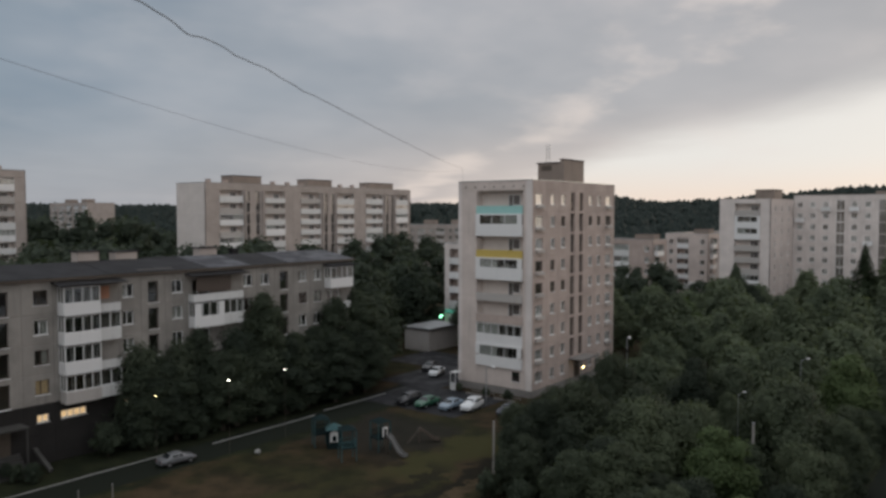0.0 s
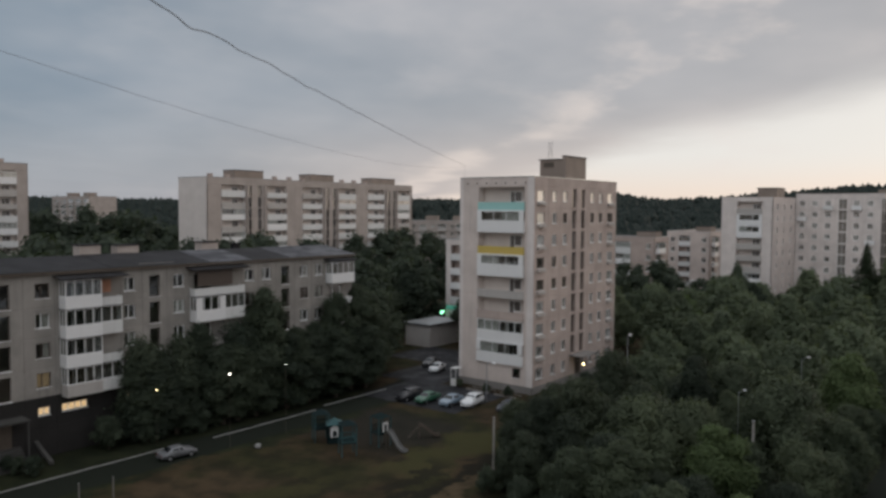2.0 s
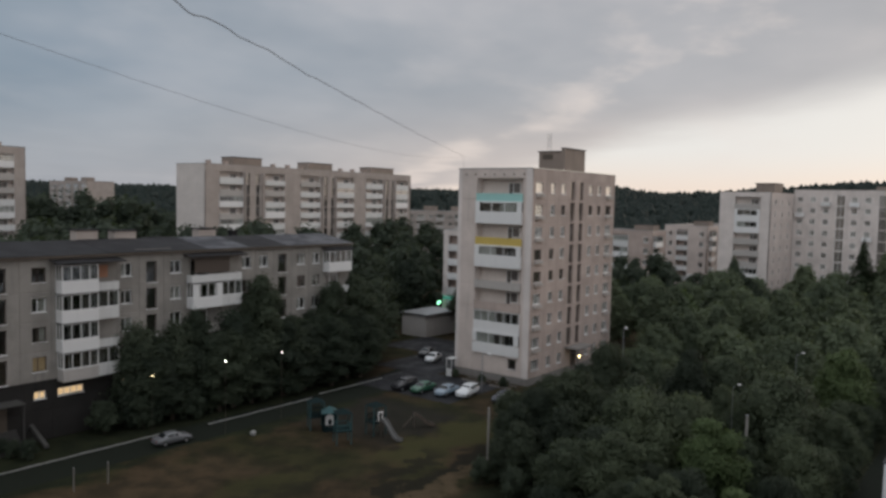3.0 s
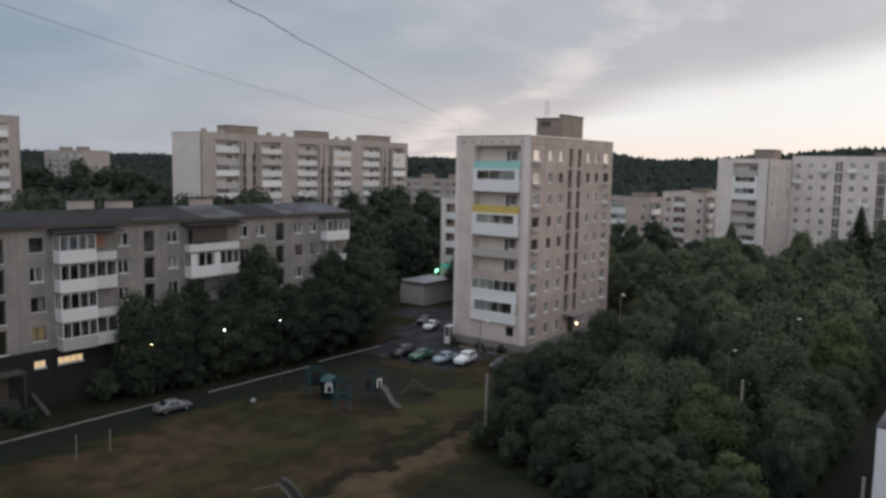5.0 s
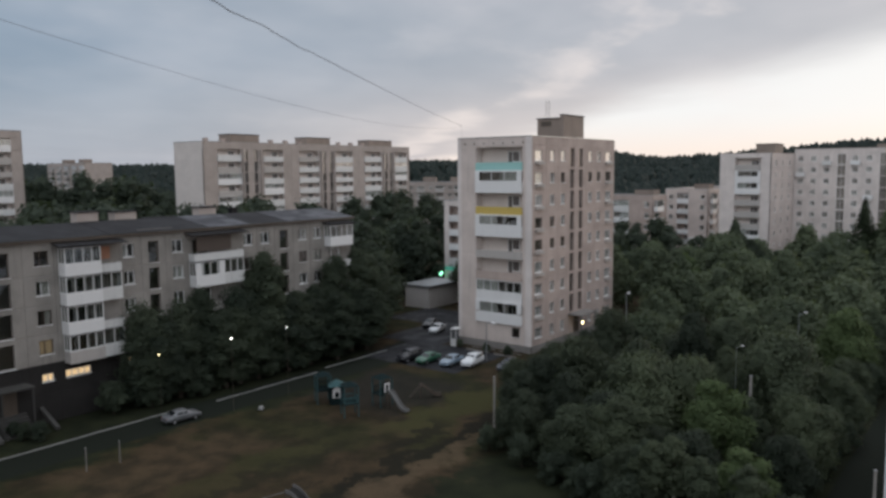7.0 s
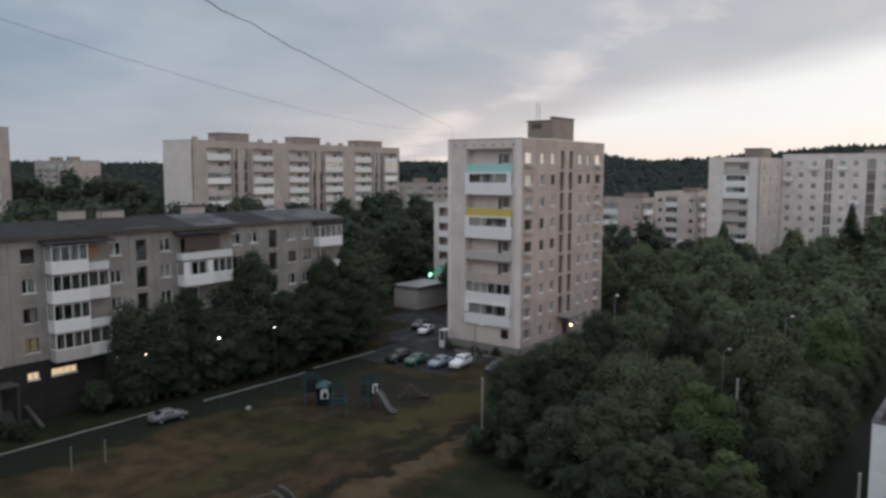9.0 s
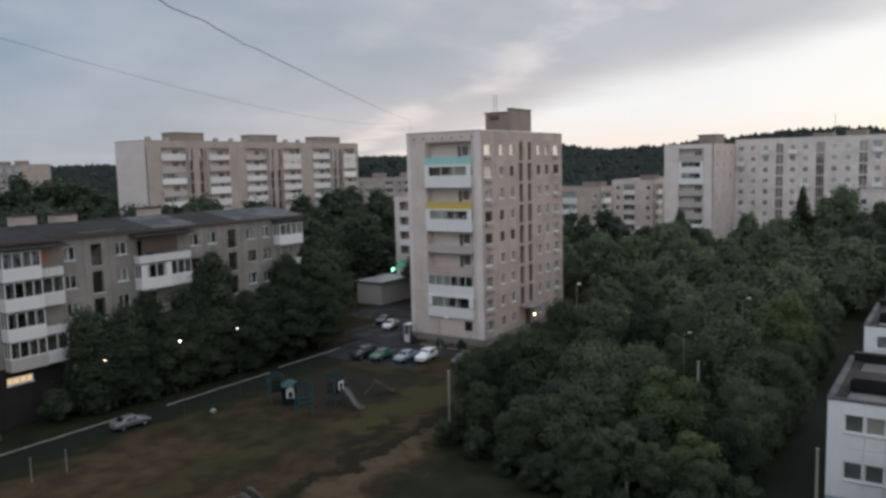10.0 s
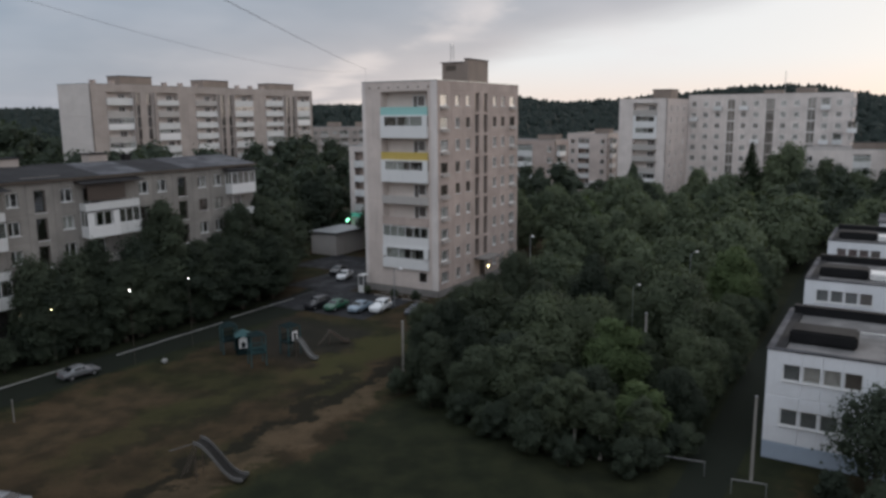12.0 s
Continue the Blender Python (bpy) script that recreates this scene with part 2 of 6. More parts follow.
def asphalt():
    n = Nodes("wet_grey_asphalt")
    p = n.where()
    col = n.mix(n.step(n.noise(p, 0.3, 5.0), 0.35, 0.65), (0.013, 0.0135, 0.0155), (0.026, 0.0265, 0.030))
    col = n.mix(n.step(n.noise(p, 14.0), 0.4, 0.7, 0.0, 0.4), col, (0.012, 0.012, 0.013))
    n.bump(n.noise(p, 30.0), 0.3, 0.01)
    n.b.inputs["Specular IOR Level"].default_value = 0.14
    return n.done(col, n.step(n.noise(p, 0.4, 4.0), 0.4, 0.65, 0.85, 0.6))


def roofing(name, c, sheen):
    n = Nodes(name)
    p = n.where()
    col = n.mix(n.step(n.noise(p, 0.5, 5.0), 0.35, 0.65), tone(c, 0.6), c)
    col = n.mix(n.step(n.noise(p, 5.0), 0.4, 0.7, 0.0, 0.3), col, tone(c, 0.5))
    n.bump(n.noise(p, 2.0), 0.3, 0.03)
    n.b.inputs["Specular IOR Level"].default_value = 0.2
    return n.done(col, n.step(n.noise(p, 0.25, 3.0), 0.4, 0.62, 0.8, sheen))


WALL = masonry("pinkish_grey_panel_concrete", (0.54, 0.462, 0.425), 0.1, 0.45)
# weather-streaked panel; its darker tone stands for shade on the tower's long face
WALL_DARK = masonry("dark_brown_grey_panel", (0.40, 0.322, 0.288), 0.13, 0.5)
WALL_PALE = masonry("pale_grey_gable_panel", (0.60, 0.54, 0.515), 0.08, 0.3)
WALL_OLD = masonry("weathered_grey_plaster", (0.247, 0.226, 0.207), 0.16, 0.5)
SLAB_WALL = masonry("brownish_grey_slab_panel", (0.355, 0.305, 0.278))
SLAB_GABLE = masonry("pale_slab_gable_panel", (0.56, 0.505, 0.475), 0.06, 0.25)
WALL_FAR = masonry("pale_beige_far_panel", (0.60, 0.535, 0.505))
WHITE_WALL = masonry("whitewashed_school_wall", (0.64, 0.645, 0.67), 0.05, 0.18)
PLINTH_BLUE = masonry("blue_grey_plinth_paint", (0.30, 0.35, 0.42), 0.06, 0.2)
# near-black: the trees' shade on the left block's foot is put into colour
SHADED_BASE = masonry("shaded_ground_storey", (0.023, 0.021, 0.020), 0.15, 0.5)
PORCH = masonry("dark_porch_concrete", (0.052, 0.05, 0.047), 0.12, 0.4)
PLINTH = masonry("dark_grey_plinth", (0.20, 0.185, 0.175))
ROOM = plain("dim_room_wall", (0.24, 0.215, 0.195), 0.9)
WHITE = paint("white_balcony_cladding", (0.64, 0.625, 0.62), 0.45, 0.2)
WHITE_OLD = paint("worn_white_balcony_sheet", (0.55, 0.54, 0.53), 0.7, 0.5)
GREY_SHEET = paint("grey_concrete_balcony_front", (0.37, 0.34, 0.32), 0.8, 0.5)
TEAL = paint("teal_balcony_sheet", (0.27, 0.48, 0.455), 0.5, 0.4)
YELLOW = paint("ochre_yellow_balcony_sheet", (0.47, 0.34, 0.085), 0.6, 0.45)
ORANGE = plain("dull_orange_blind", (0.36, 0.17, 0.105), 0.7)
FRAME = paint("white_window_frame", (0.70, 0.69, 0.68), 0.45, 0.2)
FRAME_BROWN = paint("dark_brown_timber_frame", (0.07, 0.05, 0.04), 0.6, 0.3)
GLASS = window_glass()
CURTAIN = plain("off_white_curtain", (0.60, 0.57, 0.53), 0.9)
TAN_BLIND = plain("tan_window_blind", (0.42, 0.355, 0.325), 0.9)
BROWN_BLIND = plain("brown_window_blind", (0.19, 0.148, 0.13), 0.9)
PALE_BLIND = plain("pale_window_blind", (0.68, 0.62, 0.58), 0.9)
DIM_GLASS = plain("dim_balcony_door_glass", (0.13, 0.115, 0.108), 0.25)
GREY_BLIND = plain("grey_school_blind", (0.24, 0.235, 0.235), 0.9)
PINK_BLIND = plain("dusty_pink_blind", (0.26, 0.17, 0.165), 0.9)
LOGGIA_WALL = masonry("pale_painted_loggia_wall", (0.60, 0.53, 0.49), 0.08, 0.3)
ROOF_DARK = roofing("dark_bitumen_roofing", (0.016, 0.015, 0.017), 0.75)
ROOF_GREY = roofing("grey_wet_roofing", (0.060, 0.060, 0.068), 0.5)
ROOF_SCHOOL = roofing("patched_grey_bitumen_roof", (0.15, 0.145, 0.145), 0.7)
ROOF_PALE = roofing("pale_grey_gravel_roof", (0.24, 0.225, 0.22), 0.7)
BLACK = roofing("black_bitumen_sheet", (0.010, 0.010, 0.011), 0.7)
BROWN_BOX = masonry("brown_brick_roof_house", (0.25, 0.20, 0.17))
METAL = plain("grey_galvanised_steel", (0.32, 0.33, 0.34), 0.4, 0.7)
RUST = plain("dark_rusty_steel", (0.09, 0.07, 0.055), 0.6, 0.3)
POLE = masonry("pale_concrete_pole", (0.25, 0.235, 0.215), 0.08, 0.2)
WHITEWASH = paint("whitewashed_kerb_stone", (0.21, 0.208, 0.20), 0.85, 0.5)
ASPHALT = asphalt()
LANE = plain("worn_dark_lane", (0.0105, 0.0130, 0.0095), 0.95)
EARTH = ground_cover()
TRACK = soil("trodden_brown_dirt", (0.060, 0.041, 0.024), (0.026, 0.021, 0.013))
BARK = plain("grey_brown_bark", (0.06, 0.05, 0.04), 0.95)
BIRCH = plain("pale_birch_bark", (0.30, 0.285, 0.265), 0.9)
LEAF = foliage("dark_summer_leaves", (0.041, 0.053, 0.036), (0.083, 0.100, 0.060))
LEAF_DEEP = foliage("deep_green_leaves", (0.029, 0.038, 0.027), (0.056, 0.068, 0.043))
# lighter copy of LEAF: the bright veil over farther trees, painted into colour
LEAF_HAZE = foliage("haze_paled_leaves", (0.068, 0.086, 0.056), (0.118, 0.140, 0.086))
LEAF_LIGHT = foliage("fresh_green_leaves", (0.068, 0.096, 0.042), (0.096, 0.126, 0.055))
# darker copy of LEAF; shade on the left tree row put into its colour
LEAF_SHADED = foliage("shade_darkened_leaves", (0.030, 0.040, 0.029), (0.058, 0.072, 0.047))
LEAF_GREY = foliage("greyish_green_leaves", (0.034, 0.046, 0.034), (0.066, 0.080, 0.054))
NEEDLE = foliage("dark_spruce_needles", (0.030, 0.042, 0.027), (0.044, 0.058, 0.033))
WOODS = foliage("far_woods", (0.020, 0.029, 0.027), (0.032, 0.043, 0.037))
RUBBER = plain("black_rubber", (0.012, 0.012, 0.012), 0.85)
CAR_GLASS = plain("dark_car_glass", (0.012, 0.014, 0.016), 0.06)
PLAY_TEAL = plain("teal_painted_timber", (0.022, 0.064, 0.068), 0.9)
PLAY_DARK = plain("dark_blue_green_timber", (0.008, 0.017, 0.018), 0.95)
CABLE = plain("black_cable", (0.035, 0.035, 0.038), 0.6)
LAMP_WARM = glowing("warm_lamp_glow", (1.0, 0.80, 0.42), 9.0)
LAMP_WHITE = glowing("white_lamp_glow", (1.0, 0.94, 0.84), 12.0)
LIT_ROOM = glowing("lit_shop_window", (1.0, 0.70, 0.40), 0.75)
# weak glow that stands for bright sky mirrored in panes
CREAM_GLARE = glowing("cream_sky_glare", (1.0, 0.84, 0.70), 0.55)
LIT_DIM = glowing("dimly_lit_window", (1.0, 0.72, 0.42), 0.055)
SIGN_GREEN = glowing("green_sign_glow", (0.30, 1.0, 0.58), 2.6)
SIGN_WHITE = glowing("white_sign_glow", (0.8, 0.97, 0.95), 0.35)
CYAN_BAR = glowing("faint_green_sign_strip", (0.12, 0.50, 0.38), 0.22)

# ---- building kit ----
SHARED = {}
rng = random.Random(7)


def boxes_mesh(name, rects, material):
    """One mesh of closed boxes (x0, x1, y0, y1, z0, z1)."""
    vs, fs = [], []
    for x0, x1, y0, y1, z0, z1 in rects:
        k = len(vs)
        vs += [(x0, y0, z0), (x1, y0, z0), (x1, y1, z0), (x0, y1, z0), (x0, y0, z1), (x1, y0, z1), (x1, y1, z1), (x0, y1, z1)]
        fs += [tuple(k + i for i in f) for f in ((3, 2, 1, 0), (4, 5, 6, 7), (0, 1, 5, 4), (1, 2, 6, 5), (2, 3, 7, 6), (3, 0, 4, 7))]
    me = bpy.data.meshes.new(name)
    me.from_pydata(vs, [], fs)
    me.materials.append(material)
    return me


def shared(key, make):
    if key not in SHARED:
        SHARED[key] = make()
    return SHARED[key]


def part(name, data, material, parent, label="", at=None):
    """Links a mesh or a bmesh as ONE object under a thing or a part."""
    if isinstance(data, bmesh.types.BMesh):
        me = bpy.data.meshes.new(name)
        data.to_mesh(me)
        data.free()
        me.materials.append(material)
        data = me
    ob = new(name, data)
    ob.parent = parent
    if at is not None:
        ob.matrix_basis = at
    return tagged(ob, label)


def thing(name, at, label, category, group="", kind=""):
    ob = new(name)
    ob.empty_display_size = 0.2
    ob.matrix_basis = at
    return tagged(ob, label, category, group, kind)


def single(name, data, material, at, label, category, group="", kind=""):
    ob = part(name, data, material, None, "", at)
    return tagged(ob, label, category, group, kind)


def panel_mesh(w, h, hole, material, groove=0.045, thick=0.32):
    """A wall panel w by h with bevelled edges and, where hole is given (x0, z0, x1, z1), an opening with its reveals."""
    key = ("panel", round(w, 2), round(h, 2), hole and tuple(round(x, 2) for x in hole), material.name)

    def make():
        b, vs, fs = groove, [], []

        def ring(x0, z0, x1, z1, y):
            k = len(vs)
            vs.extend([(x0, y, z0), (x1, y, z0), (x1, y, z1), (x0, y, z1)])
            return [k, k + 1, k + 2, k + 3]

        def join(p, q):
            for i in range(4):
                j = (i + 1) % 4
                fs.append((p[i], p[j], q[j], q[i]))
        back, rim, face = ring(0, 0, w, h, thick), ring(0, 0, w, h, b), ring(b, b, w - b, h - b, 0)
        join(back, rim), join(rim, face)
        if hole:
            near, far = ring(*hole, 0), ring(*hole, thick)
            join(face, near), join(near, far), join(far, back)
        else:
            fs.append(tuple(face)), fs.append(tuple(reversed(back)))
        me = bpy.data.meshes.new("wall_panel")
        me.from_pydata(vs, [], fs)
        me.materials.append(material)
        return me
    return shared(key, make)


def frame_mesh(name, w, h, splits, y0, y1, bar, material, ox=0.0, oz=0.0):
    """A window frame with its mullions as one connected solid."""
    xs = [0.0, bar]
    for s in splits:
        xs += [s * w - bar / 2, s * w + bar / 2]
    xs += [w - bar, w]
    zs = [0.0, bar, h - bar, h]
    nx, nz = len(xs) - 1, 3
    solid = {(i, j) for i in range(nx) for j in range(nz) if j != 1 or i % 2 == 0}
    vid, vs, fs = {}, [], []

    def v(i, j, k):
        if (i, j, k) not in vid:
            vid[(i, j, k)] = len(vs)
            vs.append((xs[i] + ox, (y0, y1)[k], zs[j] + oz))
        return vid[(i, j, k)]
    for i, j in solid:
        fs.append((v(i, j, 0), v(i + 1, j, 0), v(i + 1, j + 1, 0), v(i, j + 1, 0)))
        fs.append((v(i, j + 1, 1), v(i + 1, j + 1, 1), v(i + 1, j, 1), v(i, j, 1)))
        for di, dj, a, b in ((-1, 0, (i, j + 1), (i, j)), (1, 0, (i + 1, j), (i + 1, j + 1)), (0, -1, (i, j), (i + 1, j)), (0, 1, (i + 1, j + 1), (i, j + 1))):
            if (i + di, j + dj) not in solid:
                fs.append((v(*a, 1), v(*b, 1), v(*b, 0), v(*a, 0)))
    me = bpy.data.meshes.new(name)
    me.from_pydata(vs, [], fs)
    me.materials.append(material)
    return me


def curtain_mesh(w, h, side):
    def make():
        n, vs, fs = 14, [], []
        x0, x1 = (0.0, 0.48 * w) if side == 0 else (0.55 * w, w) if side == 1 else (0.0, w)
        for i in range(n + 1):
            x = x0 + (x1 - x0) * i / n
            y = 0.04 * math.sin(i * 2.1)
            vs += [(x, y, 0), (x, y, h)]
        for i in range(n):
            fs.append((2 * i, 2 * i + 2, 2 * i + 3, 2 * i + 1))
        me = bpy.data.meshes.new("curtain")
        me.from_pydata(vs, [], fs)
        me.materials.append(CURTAIN)
        return me
    return shared(("curtain", round(w, 2), round(h, 2), side), make)


def window(owner, at, w, h, splits=(0.45,), frame_mat=None, curtain=None, lit=None, sill=True, depth=0.14):
    """A window in an opening: frame with a sill, a glass pane and sometimes a curtain or a plain or glowing blind
    behind it.
    """
    fm = frame_mat or FRAME

    frame_ob = part("window", shared(("win", round(w, 2), round(h, 2), splits, fm.name, depth), lambda: frame_mesh("window", w, h, splits, depth, depth + 0.07, 0.08, fm)), fm, owner, "", at)
    if sill:
        part("sill", shared(("sill", round(w, 2), depth), lambda: boxes_mesh("sill", [(-0.06, w + 0.06, -0.08, depth, -0.05, 0.0)], FRAME)), FRAME, frame_ob)
    pane = part("pane", shared(("pane", round(w, 2), round(h, 2), depth), lambda: boxes_mesh("pane", [(0.05, w - 0.05, depth + 0.03, depth + 0.04, 0.05, h - 0.05)], GLASS)), GLASS, frame_ob)
    pane.visible_shadow = False
    if lit:
        part("blind", shared(("blind", round(w, 2), round(h, 2), lit.name), lambda: boxes_mesh("blind", [(0.03, w - 0.03, depth + 0.12, depth + 0.15, 0.03, h - 0.03)], lit)), lit, frame_ob, "flat blind behind the glass")
    elif curtain is not None:
        part("curtain", curtain_mesh(w, h, curtain), CURTAIN, frame_ob, "", pose(0, depth + 0.1, 0))
    return frame_ob


def facade(owner, at, cols, floors, cell, wall_mat):
    """Panels between the column lines and floor lines; cell(i, k) gives the opening in panel i of storey k, or None."""
    for i in range(len(cols) - 1):
        for k in range(len(floors) - 1):
            w, h = cols[i + 1] - cols[i], floors[k + 1] - floors[k]
            part("wall_panel", panel_mesh(w, h, cell(i, k), wall_mat), wall_mat, owner, "", at @ pose(cols[i], 0, floors[k]))


def loggia(owner, at, w, h, front, style, deep=1.25, wall_mat=None, proud=0.16, tall=1.05, lowered=0.0):
    """A recessed balcony. style: 'open', 'glazed' (a row of lights over the front) or 'boxed' (white cladding with a strip of lights)."""
    wm = wall_mat or WALL_DARK
    body = part("loggia", shared(("loggia", round(w, 2), round(h, 2), deep, wm.name), lambda: boxes_mesh("loggia", [
        (-0.1, w + 0.1, 0.3, deep, -0.12, 0.02), (-0.1, w + 0.1, 0.3, deep, h - 0.02, h + 0.1), (-0.12, 0.02, 0.3, deep, 0.02, h - 0.02), (w - 0.02, w + 0.12, 0.3, deep, 0.02, h - 0.02),
        (-0.1, w + 0.1, deep, deep + 0.15, -0.1, h + 0.1)], wm)), wm, owner, "", at)
    # the balcony door and its side window on the back wall
    def back():
        return boxes_mesh("balcony_door", [(w * 0.58 + a, w * 0.58 + b, deep - 0.05, deep - 0.003, c, d) for a, b, c, d in (
            (0, 0.07, 0.05, 2.15), (0.7, 0.77, 0.05, 2.15), (1.75, 1.82, 0.8, 2.15), (0.07, 0.7, 2.08, 2.15), (0.77, 1.75, 2.08, 2.15), (0.77, 1.75, 0.8, 0.87), (0.07, 0.7, 0.05, 0.5))], FRAME)
    part("balcony_door", shared(("bdoor", round(w, 2), deep), back), FRAME, body)
    part("door_glass", shared(("bglass", round(w, 2), deep), lambda: boxes_mesh("door_glass", [(w * 0.58 + 0.07, w * 0.58 + 0.7, deep - 0.03, deep - 0.006, 0.5, 2.08), (w * 0.58 + 0.77, w * 0.58 + 1.75, deep - 0.03, deep - 0.006, 0.87, 2.08)], DIM_GLASS)), DIM_GLASS, body)
    top = tall
    part("parapet", shared(("parapet", round(w, 2), front.name, style, proud, tall, lowered), lambda: boxes_mesh("parapet", [(-0.02, w + 0.02, -proud, -proud + 0.07, -0.35 + lowered, top)] + [
        (-0.02, 0.05, -proud + 0.07, 0.02, -0.35 + lowered, top), (w - 0.05, w + 0.02, -proud + 0.07, 0.02, -0.35 + lowered, top)] +
        ([(-0.02, w + 0.02, -proud + 0.07, 0.3, -0.18, -0.12)]), front)), front, body, "")
    if style in ("glazed", "boxed"):
        side = 0.02 if style == "glazed" else 0.6
        gw, gh = w - 2 * side, h - top - 0.25
        n = 6 if style == "glazed" else 3
        part("glazing", shared(("glazing", round(w, 2), style, proud, round(gh, 2)), lambda: frame_mesh("glazing", gw, gh, tuple(i / n for i in range(1, n)), -proud + 0.005, -proud + 0.065, 0.07, FRAME, side, top)), FRAME, body, "white framed balcony glazing")
        p = part("pane", shared(("gpane", round(w, 2), style, proud, round(gh, 2)), lambda: boxes_mesh("pane", [(side + 0.05, w - side - 0.05, -proud + 0.025, -proud + 0.035, top + 0.04, top + gh - 0.04)], GLASS)), GLASS, body)
        p.visible_shadow = False
        if rng.random() < 0.85:
            part("curtain", curtain_mesh(gw, gh, rng.choice((0, 1, 2, 2))), CURTAIN, body, "", pose(side, -proud + 0.12, top))
        if style == "boxed":
            part("cladding", shared(("clad", round(w, 2), front.name, proud, round(h, 2)), lambda: boxes_mesh("cladding", [
                (-0.02, side, -proud, -proud + 0.07, top, h - 0.25), (w - side, w + 0.02, -proud, -proud + 0.07, top, h - 0.25), (-0.02, w + 0.02, -proud, 0.0, h - 0.25, h - 0.12)], front)), front, body)
    return body


def balcony(owner, at, w, deep, front, glazed, tall=1.05, h=2.6, end_panels=0.0):
    """A balcony that stands out from the wall: slab, a front on three sides and, where glazed, framed lights above it."""
    body = part("balcony", shared(("balc", round(w, 2), deep), lambda: boxes_mesh("balcony", [(0, w, -deep, -0.003, -0.16, 0.0)], GREY_SHEET)), GREY_SHEET, owner, "", at)
    t = 0.06
    part("parapet", shared(("bpar", round(w, 2), deep, front.name, tall), lambda: boxes_mesh("parapet", [
        (-0.02, w + 0.02, -deep - 0.02, -deep + t, -0.22, tall), (-0.02, t, -deep + t, -0.004, -0.22, tall), (w - t, w + 0.02, -deep + t, -0.004, -0.22, tall)], front)), front, body)
    if glazed:
        gh = h - tall - 0.12
        n = max(2, round(w / 0.9))

        part("glazing", shared(("bglz", round(w, 2), deep, round(gh, 2)), lambda: frame_mesh("glazing", w, gh, tuple(i / n for i in range(1, n)), -deep, -deep + 0.06, 0.075, FRAME, 0.0, tall)), FRAME, body, "white framed balcony glazing")
        for x in (0.0, w):
            part("end_glazing", shared(("bend", deep, round(gh, 2)), lambda: frame_mesh("end_glazing", deep - 0.07, gh, (0.5,), -0.03, 0.03, 0.07, FRAME)), FRAME, body, "", pose(x + (0.03 if x == 0 else -0.03), -deep + 0.064, tall, 0, 0, 90))
        p = part("pane", shared(("bpane", round(w, 2), deep, round(gh, 2)), lambda: boxes_mesh("pane", [
            (0.05, w - 0.05, -deep + 0.025, -deep + 0.035, tall, tall + gh), (0.02, 0.03, -deep + 0.06, -0.01, tall, tall + gh), (w - 0.03, w - 0.02, -deep + 0.06, -0.01, tall, tall + gh)], GLASS)), GLASS, body)
        p.visible_shadow = False
        part("canopy", shared(("bcan", round(w, 2), deep, h), lambda: boxes_mesh("canopy", [(-0.08, w + 0.08, -deep - 0.1, -0.004, h - 0.115, h - 0.05)], ROOF_DARK)), ROOF_DARK, body)
        if end_panels:
            part("cladding", shared(("bcl", round(w, 2), deep, end_panels, front.name), lambda: boxes_mesh("cladding", [
                (-0.025, end_panels, -deep - 0.025, -deep - 0.003, tall, h - 0.12), (w - end_panels, w + 0.025, -deep - 0.025, -deep - 0.003, tall, h - 0.12)], front)), front, body)
    return body


def hull(owner, x0, x1, y0, y1, z0, z1, faces, wall_mat, roof_mat, parapet=0.5, edge_mat=None, edge="thin grey metal coping"):
    """What a block has besides its detailed faces: plain outer walls, the rooms' inner walls, a roof slab and a coping."""
    t = 0.32
    rects = {"north": (x0, x1, y1 - t, y1, z0, z1), "west": (x0, x0 + t, y0 + t, y1 - t, z0, z1), "south": (x0, x1, y0, y0 + t, z0, z1), "east": (x1 - t, x1, y0 + t, y1 - t, z0, z1)}
    for f in faces:
        part("wall", boxes_mesh("wall", [rects[f]], wall_mat), wall_mat, owner)
    g = 2.1
    part("inner_walls", boxes_mesh("inner_walls", [(x0 + g, x1 - g, y0 + g, y1 - g, z0, z1 - 0.6)], ROOM), ROOM, owner)
    part("roof", boxes_mesh("roof", [(x0 + t, x1 - t, y0 + t, y1 - t, z1 - parapet - 0.25, z1 - parapet)], roof_mat), roof_mat, owner)
    c = 0.06
    part("coping", boxes_mesh("coping", [(x0 - c, x1 + c, y0 - c, y0 + t + c, z1, z1 + 0.09), (x0 - c, x1 + c, y1 - t - c, y1 + c, z1, z1 + 0.09), (x0 - c, x0 + t + c, y0 + t + c, y1 - t - c, z1, z1 + 0.09), (x1 - t - c, x1 + c, y0 + t + c, y1 - t - c, z1, z1 + 0.09)], edge_mat or METAL), edge_mat or METAL, owner, edge)


def lines(spans, total0, total1):
    """Column lines halfway between the openings given as (from, to)."""
    cuts = [total0]
    for (a, b), (c, d) in zip(spans, spans[1:]):
        cuts.append((b + c) / 2)
    return cuts + [total1]


EAST = pose(0, 0, 0, 0, 0, 90)      # a face that runs away from the camera


def some_curtain():
    k = rng.random()
    return 0 if k < 0.22 else 1 if k < 0.44 else 2 if k < 0.55 else None

# ---- the nine-storey tower ----
FLOORS9 = [1.3 + 2.8 * k for k in range(10)]
TOWER_FLOORS = [0.95 + 2.845 * k for k in range(10)]


# panes whose sky reflection is put in as a glowing blind
TOWER_GLARE = {(8, 0), (8, 1), (8, 2), (8, 5), (8, 7), (7, 0)}
TOWER_BROWN = {(5, 0), (5, 1), (4, 0), (4, 1), (4, 2), (7, 2), (7, 5), (7, 6), (7, 7)}


